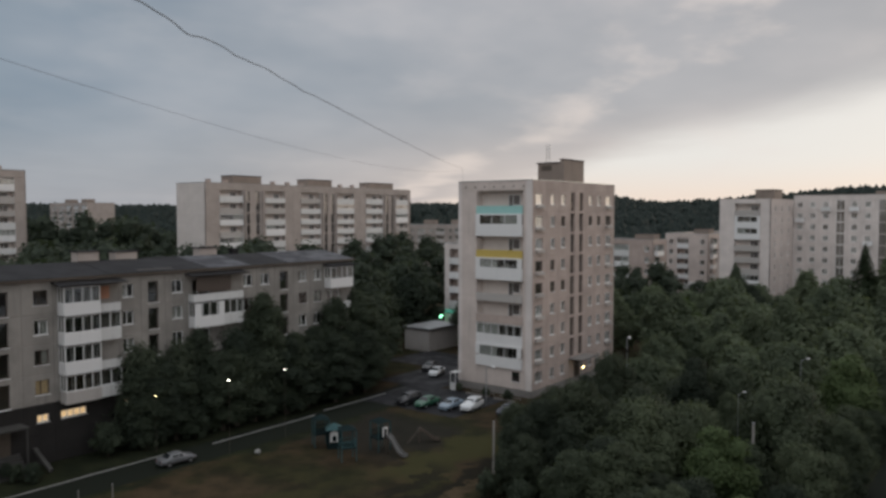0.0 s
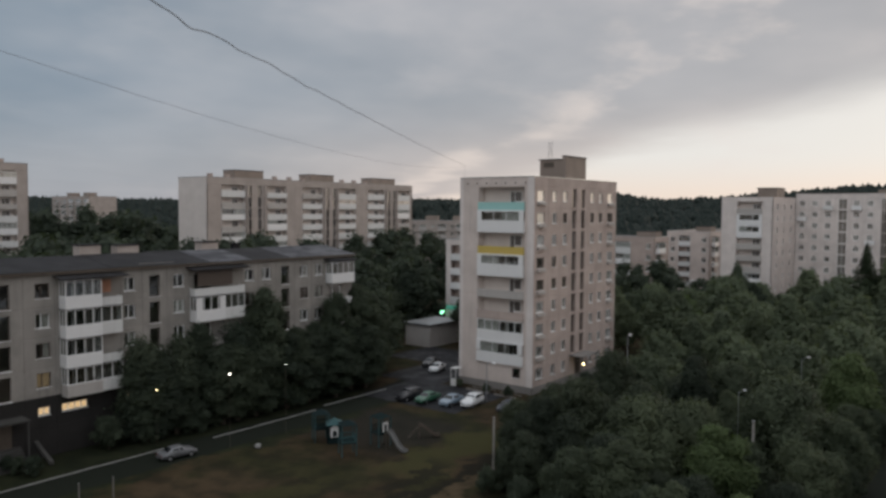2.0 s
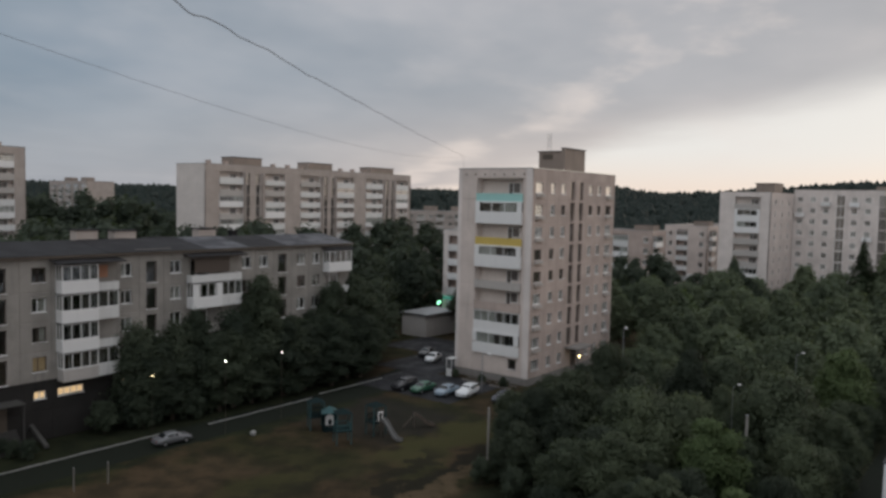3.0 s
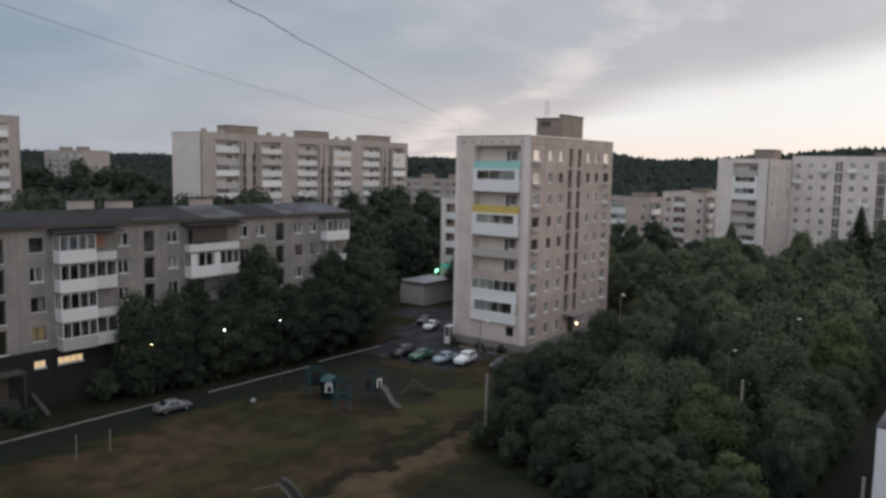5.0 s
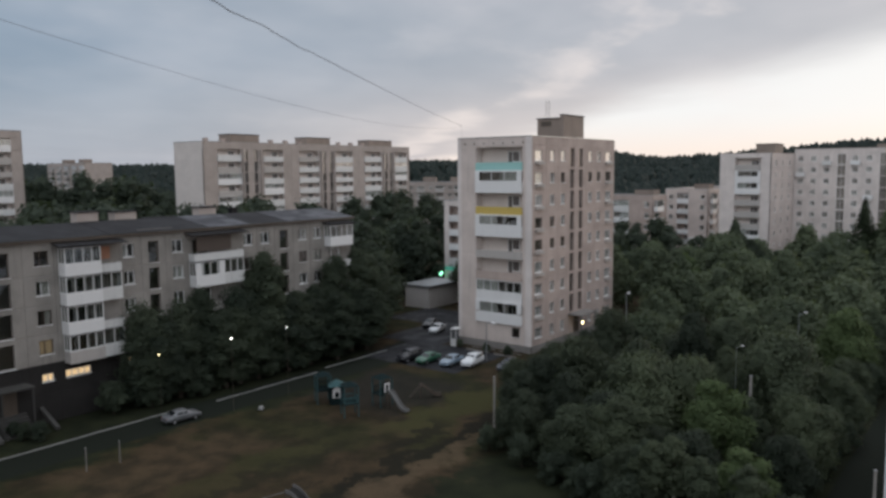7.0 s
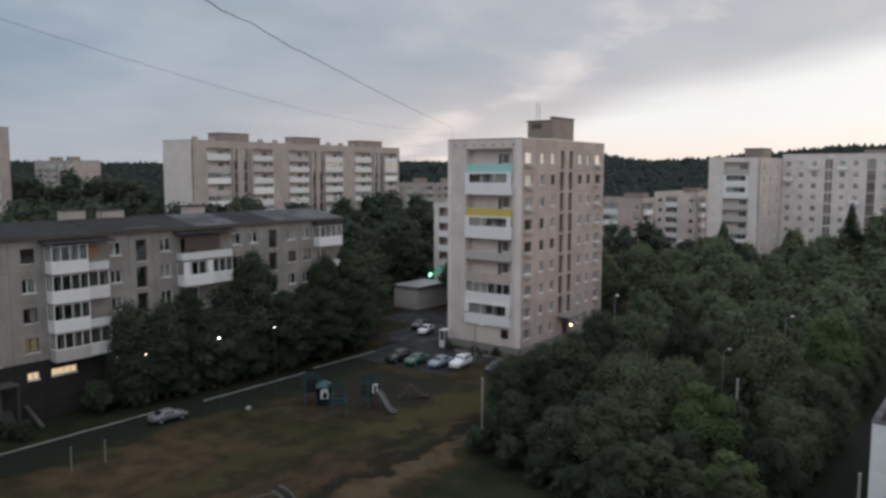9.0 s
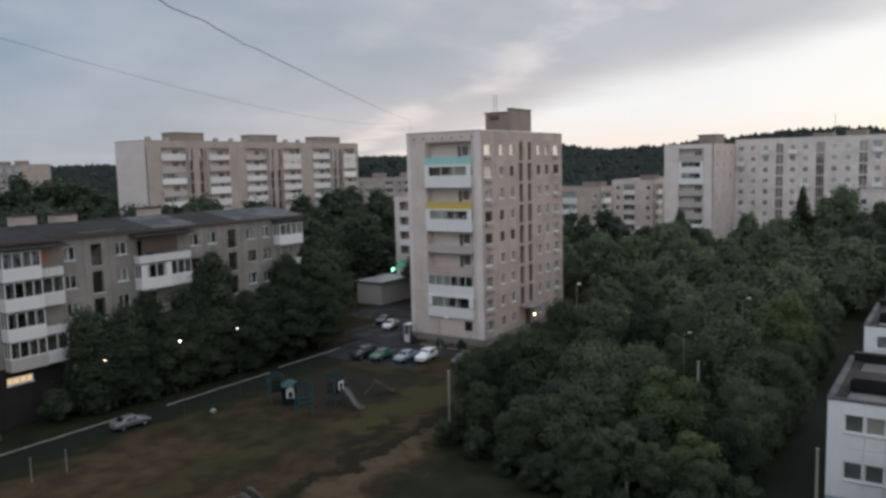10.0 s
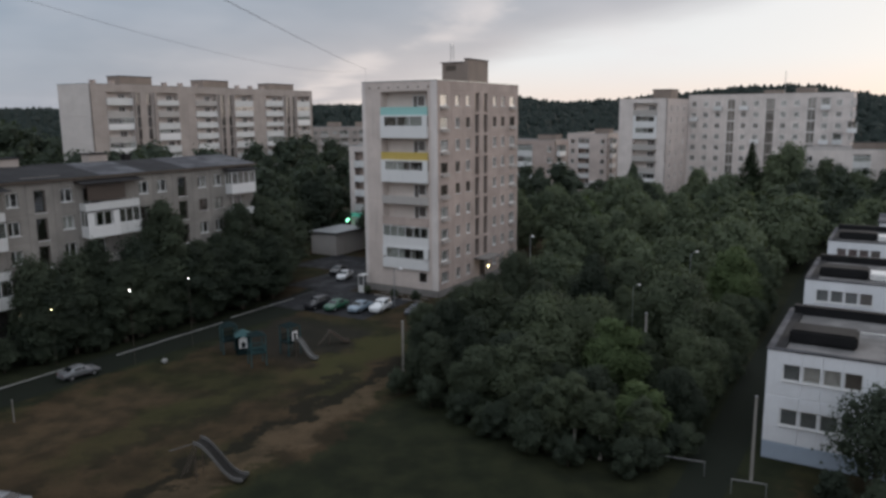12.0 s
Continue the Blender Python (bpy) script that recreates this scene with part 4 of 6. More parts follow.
# ---- nine-storey corner block with a long wing ----
def corner_block():
    ob = thing("apartment_block", pose(67.6, 187, 0, 0, 0, -TURN), "nine-storey beige corner block with a long wing", "apartment building")
    W, L, TOP = 12.0, 20.7, 27.0
    bands = [0.0] + [f - 0.6 for f in FLOORS9] + [TOP]
    hull(ob, 0, W, 0, L, 0, TOP, ("north", "west"), WALL_FAR, ROOF_DARK, 0.5, BROWN_BOX, "brown roof edge")
    cols = [0, 3.6, 9.6, W]
    facade(ob, pose(0, 0, 0), cols, bands, lambda i, k: (0.08, 0.06, 5.92, 2.74) if i == 1 and 1 <= k <= 9 else None, WALL_FAR)
    for k, (front, style) in enumerate(((WHITE, "glazed"), (WHITE, "boxed"), (WHITE, "glazed"), (GREY_SHEET, "open"), (GREY_SHEET, "open"), (GREY_SHEET, "open"), (WHITE, "boxed"), (WHITE, "boxed"), (GREY_SHEET, "open"))):
        loggia(ob, pose(3.68, 0, bands[k + 1] + 0.06), 5.84, 2.68, front, style, 1.3, LOGGIA_WALL, 0.2, 1.05)
    spans = [(3.0, 4.4), (9.0, 10.0), (15.5, 16.9)]
    cols = lines(spans, 0, L)
    facade(ob, pose(W, 0, 0) @ EAST, cols, bands, lambda i, k: (spans[i][0] - cols[i], 0.9, spans[i][1] - cols[i], 2.2) if 1 <= k <= 9 else None, WALL)
    for k in range(9):
        for a, b in spans:
            window(ob, pose(W, 0, 0) @ EAST @ pose(a, 0, bands[k + 1] + 0.9), b - a, 1.3, (0.45,), FRAME, None, rng.choice((TAN_BLIND, PALE_BLIND)))
    house = part("lift_house", boxes_mesh("lift_house", [(6.5, 11.0, 6.5, 13.5, 26.5, 29.2)], BROWN_BOX), BROWN_BOX, ob)
    part("house_roof", boxes_mesh("house_roof", [(6.3, 11.2, 6.3, 13.7, 29.2, 29.35)], ROOF_DARK), ROOF_DARK, house)
    # wing
    W0, W1, WT = W, 50.6, 28.1
    wing = thing("apartment_wing", pose(67.6, 187, 0, 0, 0, -TURN), "long nine-storey beige wing with a flat parapet", "apartment building")
    bands = [0.0] + [f + 0.4 for f in FLOORS9] + [WT]
    hull(wing, W0, W1, L, L + 12, 0, WT, ("north", "east", "west"), WALL_FAR, ROOF_DARK, 0.5, BROWN_BOX, "brown roof edge")
    spans, x = [], 0.9
    kinds = []
    for i in range(13):
        wide = i in (3, 6, 9)
        w = 1.9 if wide else 1.25
        spans.append((x, x + w)), kinds.append(wide)
        x += w + (1.75 if not wide else 1.5)
    cols = lines(spans, 0, W1 - W0)
    facade(wing, pose(W0, L, 0), cols, bands, lambda i, k: None if not 1 <= k <= 9 else ((spans[i][0] - cols[i], 0.12, spans[i][1] - cols[i], 2.68) if kinds[i] else (spans[i][0] - cols[i], 0.9, spans[i][1] - cols[i], 2.25)), WALL_FAR)
    # blinds added behind every pane; their pale colour stands for haze on the wing
    for k in range(9):
        for i, (a, b) in enumerate(spans):
            if kinds[i]:
                window(wing, pose(W0 + a, L, bands[k + 1] + 0.12), b - a, 2.56, (0.5,), FRAME_BROWN if i == 6 else FRAME, None, TAN_BLIND, False, 0.2)
            else:
                window(wing, pose(W0 + a, L, bands[k + 1] + 0.9), b - a, 1.35, (0.45,), FRAME, None, rng.choice((TAN_BLIND, PALE_BLIND, PALE_BLIND)), True, 0.08)
            if not kinds[i] and rng.random() < 0.2:
                balcony(wing, pose(W0 + a - 0.4, L, bands[k + 1] + 0.1), 2.1, 0.7, WHITE if rng.random() < 0.6 else WHITE_OLD, rng.random() < 0.5, 0.9)
    part("wing_front_wall", boxes_mesh("wing_front_wall", [(W0 + 2, W0 + 13, L - 3.5, L - 0.2, 0, 4.4)], PLINTH), PLINTH, wing, "low dark shop annex")
    for x, h in ((30.0, 0.9), (37.5, 1.3)):
        part("roof_house", boxes_mesh("roof_house", [(x, x + 4.5, L + 3, L + 8, WT - 0.5, WT + h)], BROWN_BOX), BROWN_BOX, wing)
    part("mast", boxes_mesh("mast", [(35.0, 35.14, L + 2, L + 2.14, WT - 0.5, WT + 5.5)], METAL), METAL, wing, "thin roof mast")


corner_block()


# ---- five-storey blocks among the trees ----
def five_storey(at, top, width, length, label, loggia_span, side_windows, door=False, wall_mat=None):
    wm = wall_mat or WALL_FAR
    ob = thing("five_storey_block", at, label, "apartment building", "five-storey blocks")
    floors = [0.0] + [top - 1.0 - 2.8 * k for k in range(5, -1, -1)] + [top]
    hull(ob, 0, width, 0, length, 0, top, ("north", "west"), wm, ROOF_GREY)
    a, b = loggia_span
    spans = [(1.0, 2.2), (a, b), (width - 2.2, width - 1.0)] if a > 3 else [(a, b), (width - 4.6, width - 3.4), (width - 2.2, width - 1.0)]
    cols = lines(spans, 0, width)

    def cell(i, k):
        if not 1 <= k <= 5:
            return None
        p, q = spans[i][0] - cols[i], spans[i][1] - cols[i]
        return (p, 0.06, q, 2.7) if spans[i] == (a, b) else (p, 0.9, q, 2.25)
    facade(ob, pose(0, 0, 0), cols, floors, cell, wm)
    for k in range(5):
        for p, q in spans:
            if (p, q) == (a, b):
                loggia(ob, pose(p, 0, floors[k + 1] + 0.06), q - p, 2.64, WHITE if rng.random() < 0.5 else WHITE_OLD, "open" if rng.random() < 0.5 else "glazed", 1.2, WALL_DARK, 0.15, 0.95)
            else:
                window(ob, pose(p, 0, floors[k + 1] + 0.9), q - p, 1.35, (0.45,), FRAME, some_curtain())
    sp = side_windows
    cols = lines(sp, 0, length)
    facade(ob, pose(width, 0, 0) @ EAST, cols, floors, lambda i, k: (sp[i][0] - cols[i], 0.9, sp[i][1] - cols[i], 2.25) if 1 <= k <= 5 else None, wm)
    for k in range(5):
        for p, q in sp:
            window(ob, pose(width, 0, 0) @ EAST @ pose(p, 0, floors[k + 1] + 0.9), q - p, 1.35, (0.45,), FRAME, some_curtain())
            if q - p > 1.7:
                balcony(ob, pose(width, 0, 0) @ EAST @ pose(p - 0.3, 0, floors[k + 1]), q - p + 0.6, 0.9, WHITE if rng.random() < 0.6 else WHITE_OLD, rng.random() < 0.5, 0.95)
    house = part("roof_house", boxes_mesh("roof_house", [(width * 0.55, width * 0.9, 4, 8, top - 0.5, top + 1.3)], BROWN_BOX), BROWN_BOX, ob)
    part("house_roof", boxes_mesh("house_roof", [(width * 0.55 - 0.1, width * 0.9 + 0.1, 3.9, 8.1, top + 1.3, top + 1.4)], ROOF_DARK), ROOF_DARK, house)
    if door:
        part("porch", boxes_mesh("porch", [(7.0, 7.25, -0.9, -0.005, 0.0, 4.2), (9.2, 9.45, -0.9, -0.005, 0.0, 4.2), (7.0, 9.45, -0.9, -0.005, 4.2, 4.6)], WHITE), WHITE, ob, "white framed porch")
    return ob


five_storey(pose(62.6, 215, 0, 0, 0, -TURN), 17.9, 12.0, 38.0, "five-storey pale panel block with a white porch", (3.4, 6.6), [(2.0, 4.2), (7, 8.3), (11, 13.2), (17, 18.3)], True, WALL)
five_storey(pose(40.5, 198, 0, 0, 0, -TURN), 16.9, 14.5, 9.0, "five-storey pale panel block half hidden by the tower", (3.4, 8.2), [(1.2, 4.6)], False, WALL_DARK)
five_storey(pose(0.2, 150.0, 0, 0, 0, -TURN), 17.7, 11.5, 30.0, "five-storey pale block with a shop in its ground floor", (1.2, 3.6), [(3, 4.2), (8, 9.2), (13, 14.2)])
five_storey(pose(103.6, 165, 0, 0, 0, -30), 15.1, 19.7, 14.0, "five-storey pale block with a dark roof edge", (10.5, 14.0), [(3, 4.3), (8, 9.3)])
five_storey(pose(116.6, 150, 0, 0, 0, -TURN), 19.6, 14.0, 14.0, "five-storey pale block at the edge of the trees", (5.0, 9.0), [(3, 4.3), (8, 9.3)])


def far_block(at, top, length, storeys, label, depth=11.0):
    """A block far off: storey bands with window openings and balcony fronts on one face."""
    ob = thing("far_apartment_block", at, label, "apartment building", "far blocks")
    floors = [top - 1.0 - 2.8 * k for k in range(storeys, -1, -1)] + [top]
    hull(ob, 0, length, 0, depth, 0, top, ("north", "west", "east"), SLAB_WALL, ROOF_GREY)
    spans, x = [], 1.2
    while x + 3 < length:
        spans.append((x, x + 1.4)), spans.append((x + 2.8, x + 5.6))
        x += 7.4
    cols = lines(spans, 0, length)
    facade(ob, pose(0, 0, 0), cols, floors, lambda i, k: (spans[i][0] - cols[i], 0.8, spans[i][1] - cols[i], 2.3) if k < storeys else None, SLAB_WALL)
    part("wall", boxes_mesh("wall", [(0, length, 0, 0.32, 0, max(floors[0], 0.1))], SLAB_WALL), SLAB_WALL, ob)
    for k in range(storeys):
        for p, q in spans:
            window(ob, pose(p, 0, floors[k] + 0.8), q - p, 1.5, (0.5,), GREY_SHEET, None, rng.choice((TAN_BLIND, TAN_BLIND, PALE_BLIND)), False)
            if q - p > 2:
                balcony(ob, pose(p - 0.2, 0, floors[k]), q - p + 0.4, 0.9, GREY_SHEET, rng.random() < 0.4, 1.0)
    for j in range(2):
        part("roof_house", boxes_mesh("roof_house", [(length * (0.25 + 0.45 * j), length * (0.25 + 0.45 * j) + 5, 3, 7, top - 0.5, top + 1.8)], BROWN_BOX), BROWN_BOX, ob)
    return ob


far_block(pose(-14.0, 297, 0, 0, 0, -6), 19.2, 24.0, 5, "low pale block far behind the trees")
far_block(pose(-164.5 - 36 * 0.788, 352 + 36 * 0.6157, 0, 0, 0, -TURN), 28.6, 36.0, 9, "pale nine-storey block in the distance", 13.5)


# ---- white school with three stepped wings ----
def school_wing(x, y, raised, label, glazed=True, blind=None):
    ob = thing("school_wing", pose(x, y, 0, 0, 0, -TURN), label, "school building", "wings of the school")
    W, D, TOP = 34.0, 12.3, 7.76 + raised
    floors = [0.0, 1.25, 4.6, TOP]
    hull(ob, 0, W, 0, D, 0, TOP, ("north", "east"), WHITE_WALL, ROOF_SCHOOL, 0.12, ROOF_GREY, "weathered dark grey roof edge")
    part("wall", boxes_mesh("wall", [(0, 0.32, 0.32, D - 0.32, 0, TOP)], WHITE_WALL), WHITE_WALL, ob)
    spans = []
    for j in range(5):
        spans += [(1.0 + 6.2 * j + 1.22 * i, 1.0 + 6.2 * j + 1.22 * i + 1.12) for i in range(4)]
    cols = lines(spans, 0, W)
    facade(ob, pose(0, 0, 0), [0, 7.1, 13.3, 19.5, 25.7, W], [0.0, 1.25], lambda i, k: None, PLINTH_BLUE)
    facade(ob, pose(0, 0, 0), cols, floors[1:], lambda i, k: (spans[i][0] - cols[i], 1.28 if k == 0 else 1.1, spans[i][1] - cols[i], 2.5 if k == 0 else 2.25), WHITE_WALL)
    for k in range(2):
        z = floors[k + 1] + (1.28 if k == 0 else 1.1)
        for i, (a, b) in enumerate(spans):
            dark = i in (3,) and k == 1
            window(ob, pose(a, 0, z), b - a, 1.2, (), FRAME, None, BROWN_BLIND if dark else blind or (GREY_BLIND if rng.random() < 0.8 else PALE_BLIND), True, 0.1)
    # bitumen-covered roof lights and the dark upstand along the back edge
    for j in range(5):
        part("roof_light", shared("roof_light", lambda: roof_light_mesh()), BLACK, ob, "black bitumen-covered roof light", pose(1.0 + 6.6 * j, 2.6, TOP - 0.1))
    if glazed:
        for j in range(4):
            lantern = part("lantern", shared("lantern", lambda: boxes_mesh("lantern", [(0, 2.1, 0, 2.2, 0, 0.62)], WHITE_OLD)), WHITE_OLD, ob, "white sheet roof lantern", pose(5.35 + 6.6 * j, 2.7, TOP - 0.1))
            for zz in (0.12, 0.4):
                part("slat", shared(("slat", zz), lambda: boxes_mesh("slat", [(-0.03, 2.13, -0.05, -0.004, zz, zz + 0.13)], WHITE)), WHITE, lantern)
    part("west_flashing", boxes_mesh("west_flashing", [(0.34, 1.0, 0.4, D - 1.2, TOP - 0.12, TOP + 0.06)], BLACK), BLACK, ob, "tarred flashing along the roof edge")
    part("back_upstand", boxes_mesh("back_upstand", [(0.35, W - 0.4, D - 1.1, D - 0.36, TOP - 0.1, TOP + 0.6)], BLACK), BLACK, ob, "black bitumen upstand")
    part("roof_kerb", boxes_mesh("roof_kerb", [(0.4, W - 0.4, 0.5, 0.62, TOP - 0.12, TOP + 0.0), (5.2, W - 1, 7.4, 7.5, TOP - 0.11, TOP + 0.02)], WHITE_OLD), WHITE_OLD, ob)
    return ob


def roof_light_mesh():
    bm = bmesh.new()
    bmesh.ops.create_cube(bm, size=1)
    for v in bm.verts:
        v.co = Vector((v.co.x * 4.2 + 2.1, v.co.y * 2.4 + 1.2, (v.co.z + 0.5) * 0.95))
    bmesh.ops.bevel(bm, geom=bm.edges[:], offset=0.14, segments=2, affect="EDGES")
    me = bpy.data.meshes.new("roof_light")
    bm.to_mesh(me)
    bm.free()
    me.materials.append(BLACK)
    return me


school_wing(27.75, 46.5, 0.0, "white two-storey school wing with a blue-grey plinth", False)
school_wing(43.0, 66.5, 0.0, "white two-storey school wing behind the first roof")
school_wing(58.8, 86.8, 0.0, "white two-storey school wing at the far end", True, PINK_BLIND)


def school_hall():
    ob = thing("school_hall", pose(72.6, 96.2, 0, 0, 0, -TURN), "pale school hall behind the stepped wings", "school building")
    part("wall", boxes_mesh("wall", [(0, 26, 0, 10, 0, 8.3)], WHITE_WALL), WHITE_WALL, ob)
    part("roof", boxes_mesh("roof", [(-0.2, 26.2, -0.2, 10.2, 8.304, 8.5)], ROOF_GREY), ROOF_GREY, ob)


school_hall()


# ---- the block that the camera looks out of: a plain wall behind it ----
def own_block():
    ob = thing("own_block", pose(0, -1.2, 0, 0, 0, -12), "plain panel apartment block behind the viewpoint", "apartment building")
    part("wall", boxes_mesh("wall", [(-30, 30, -12, 0, 0, 27.4)], WALL), WALL, ob)
    part("roof", boxes_mesh("roof", [(-30.3, 30.3, -12.3, 0.3, 27.404, 27.7)], ROOF_DARK), ROOF_DARK, ob)


own_block()


# ---- brick garage ----
def garage():
    ob = thing("garage", pose(-2.5, 128.8, 0, 0, 0, -TURN), "low grey rendered garage with a flat metal roof", "garage")
    part("wall", boxes_mesh("wall", [(-5.4, 0, 0, 8.5, 0, 3.7)], GREY_SHEET), GREY_SHEET, ob)
    part("roof", boxes_mesh("roof", [(-5.7, 0.3, -0.3, 8.8, 3.704, 3.95)], METAL), METAL, ob)


garage()

# ---- ground ----
UX, UY = math.sin(radians(TURN)), math.cos(radians(TURN))


def grid(a, b):
    """World place from the town's own axes: a across the blocks, b along them."""
    return (a * UY + b * UX, -a * UX + b * UY)


def lerp_table(x, table):
    for (x0, y0), (x1, y1) in zip(table, table[1:]):
        if x <= x1:
            return y0 + (y1 - y0) * max(0.0, x - x0) / (x1 - x0)
    return table[-1][1]


def height(x, y):
    r, az = math.hypot(x, y), math.degrees(math.atan2(x, y))
    rise = 3.0 + lerp_table(az, [(-180, 18), (-45, 20), (-28, 20), (-12, 19), (0, 22), (9, 25), (12.7, 27), (15.9, 22), (19.6, 25), (23.8, 30), (28.7, 35), (31.5, 36), (33.6, 33.5), (35, 29), (37.6, 23), (48, 20), (58, 14), (180, 12)])
    k = min(1.0, max(0.0, (r - 330) / 470))
    return rise * k * k * (3 - 2 * k) + (3.0 * noise.noise((x * 0.006, y * 0.006, 3.0)) if r > 330 else 0.0) * k


def sheet(name, nx, ny, place, material, label="", category="", kind="structure"):
    vs = [place(i / nx, j / ny) for j in range(ny + 1) for i in range(nx + 1)]
    fs = [(j * (nx + 1) + i, j * (nx + 1) + i + 1, (j + 1) * (nx + 1) + i + 1, (j + 1) * (nx + 1) + i) for j in range(ny) for i in range(nx)]
    me = bpy.data.meshes.new(name)
    me.from_pydata(vs, [], fs)
    me.materials.append(material)
    for p in me.polygons:
        p.use_smooth = True
    return tagged(new(name, me), label, category, "", kind)


def spread(t):
    s = 2 * t - 1
    return math.copysign(abs(s) ** 2.2, s) * 2600


def ground_place(s, t):
    x, y = spread(s), spread(t) + 60
    return (x, y, height(x, y))


sheet("ground", 150, 150, ground_place, EARTH, "worn yard of dry grass and brown soil", "ground")


def strip(name, points, half, z, material, label, category, ragged=0.0, steps=60, kind="structure"):
    """A band along a line of (a, b) places."""
    pts = [Vector((*grid(*p), 0)) for p in points]

    def at(t):
        f = t * (len(pts) - 1)
        i = min(int(f), len(pts) - 2)
        return pts[i].lerp(pts[i + 1], f - i), (pts[i + 1] - pts[i]).normalized()

    def place(s, t):
        p, d = at(t)
        side = Vector((d.y, -d.x, 0))
        off = (s * 2 - 1) * half + (ragged * noise.noise((t * 17, s * 3, half * 7)) if s in (0.0, 1.0) else 0)
        q = p + side * off
        return (q.x, q.y, z)
    return sheet(name, 4, steps, place, material, label, category, kind)


strip("road", [(-64.4, -20), (-64.4, 30), (-64.4, 68), (-66.0, 76), (-69.0, 92), (-73.0, 125), (-74.0, 170)], 2.4, 0.012, LANE, "narrow dark asphalt lane beside a whitewashed kerb", "road")
strip("parking_area", [(-67.5, 74.5), (-52.5, 74.5)], 5.6, 0.018, ASPHALT, "dark wet asphalt parking area", "road", 0.5)
strip("road_apron", [(-82.0, 95.5), (-63.0, 95.5)], 5.5, 0.024, ASPHALT, "dark asphalt apron before the garage", "road", 0.5)
strip("road_behind", [(-73.0, 84.5), (-63.0, 84.5)], 6.0, 0.028, ASPHALT, "dark wet asphalt lane beside the tower", "road", 0.5)
strip("pavement", [(-48.0, 80), (-48.0, 108)], 1.2, 0.02, ASPHALT, "asphalt path along the tower", "pavement", 0.1)
strip("path", [(-9.3, 20), (-9.3, 58), (-9.5, 96), (-10, 135)], 1.5, 0.014, LANE, "dark asphalt path along the school", "path", 0.1)

# ---- whitewashed kerb stones ----
def kerb_row(a, b0, b1, gap=()):
    row = thing("kerb", pose(*grid(a, b0), 0, 0, 0, -TURN), "whitewashed concrete kerb stones along the lane", "kerb", "", "structure")
    stone = boxes_mesh("kerb_stone", [(-0.055, 0.055, 0, 0.97, 0, 0.10)], WHITEWASH)
    n = int(b1 - b0)
    for i in range(n):
        if not any(g0 <= b0 + i < g1 for g0, g1 in gap):
            part("kerb_stone", stone, WHITEWASH, row, "", pose(rng.uniform(-0.03, 0.03), i, rng.uniform(-0.02, 0.02), 0, 0, rng.uniform(-1, 1)))


kerb_row(-66.5, -10, 42, ((24, 25),))
kerb_row(-65.85, 46, 60)
kerb_row(-66.6, 62, 73)


# ---- trees ----
def leaf_cloud(seed, centres, n, size, core=0.66):
    """Leaf sprays as many small tilted triangles in and round the lobes of a crown, with a ragged core inside each lobe."""
    r = np.random.default_rng(seed)
    rad = np.array([c[3] for c in centres])
    pick = r.choice(len(centres), n, p=rad ** 2 / (rad ** 2).sum())
    c = np.array(centres)[pick]
    d = r.normal(size=(n, 3))
    d /= np.linalg.norm(d, axis=1)[:, None]
    d[:, 2] = np.where(d[:, 2] < -0.5, -d[:, 2], d[:, 2])
    depth = 0.6 + 0.5 * r.random(n) + 0.38 * (r.random(n) < 0.22) * r.random(n)
    p = c[:, :3] + d * (c[:, 3] * depth)[:, None]
    nrm = d * 0.7 + r.normal(size=(n, 3)) * 0.34 + np.array([0, 0, 0.3])
    nrm /= np.linalg.norm(nrm, axis=1)[:, None]
    t1 = np.cross(nrm, r.normal(size=(n, 3)))
    t1 /= np.linalg.norm(t1, axis=1)[:, None]
    t2 = np.cross(nrm, t1)
    s = size * r.uniform(0.55, 1.35, n)[:, None]
    tri = np.stack([p - t1 * s * 0.5, p + t1 * s * 0.5, p + t2 * s * 0.8], 1).reshape(-1, 3)
    vs, fs = tri.tolist(), np.arange(3 * n).reshape(-1, 3).tolist()
    ico = bmesh.new()
    bmesh.ops.create_icosphere(ico, subdivisions=2 if n > 2000 else 1, radius=1)
    iv, it = [v.co.copy() for v in ico.verts], [[v.index for v in f.verts] for f in ico.faces]
    ico.free()
    for k, (x, y, z, q) in enumerate(centres):
        base = len(vs)
        for v in iv:
            w = core + 0.3 * noise.noise(v * 2.6 + Vector((seed, k * 3.1, 0)))
            vs.append((x + v.x * q * w, y + v.y * q * w, z + v.z * q * w))
        fs += [[base + i for i in f] for f in it]
    return vs, fs


def mesh_of(name, vs, fs, material):
    me = bpy.data.meshes.new(name)
    me.from_pydata(vs, [], fs)
    me.materials.append(material)
    return me


def limb(bm, p, q, r0, r1, seg=6):
    d = (q - p).normalized()
    a = d.orthogonal().normalized()
    b = d.cross(a)
    rings = [[bm.verts.new(c + (a * math.cos(6.2832 * i / seg) + b * math.sin(6.2832 * i / seg)) * r) for i in range(seg)] for c, r in ((p, r0), (q, r1))]
    for i in range(seg):
        j = (i + 1) % seg
        bm.faces.new((rings[0][i], rings[0][j], rings[1][j], rings[1][i]))


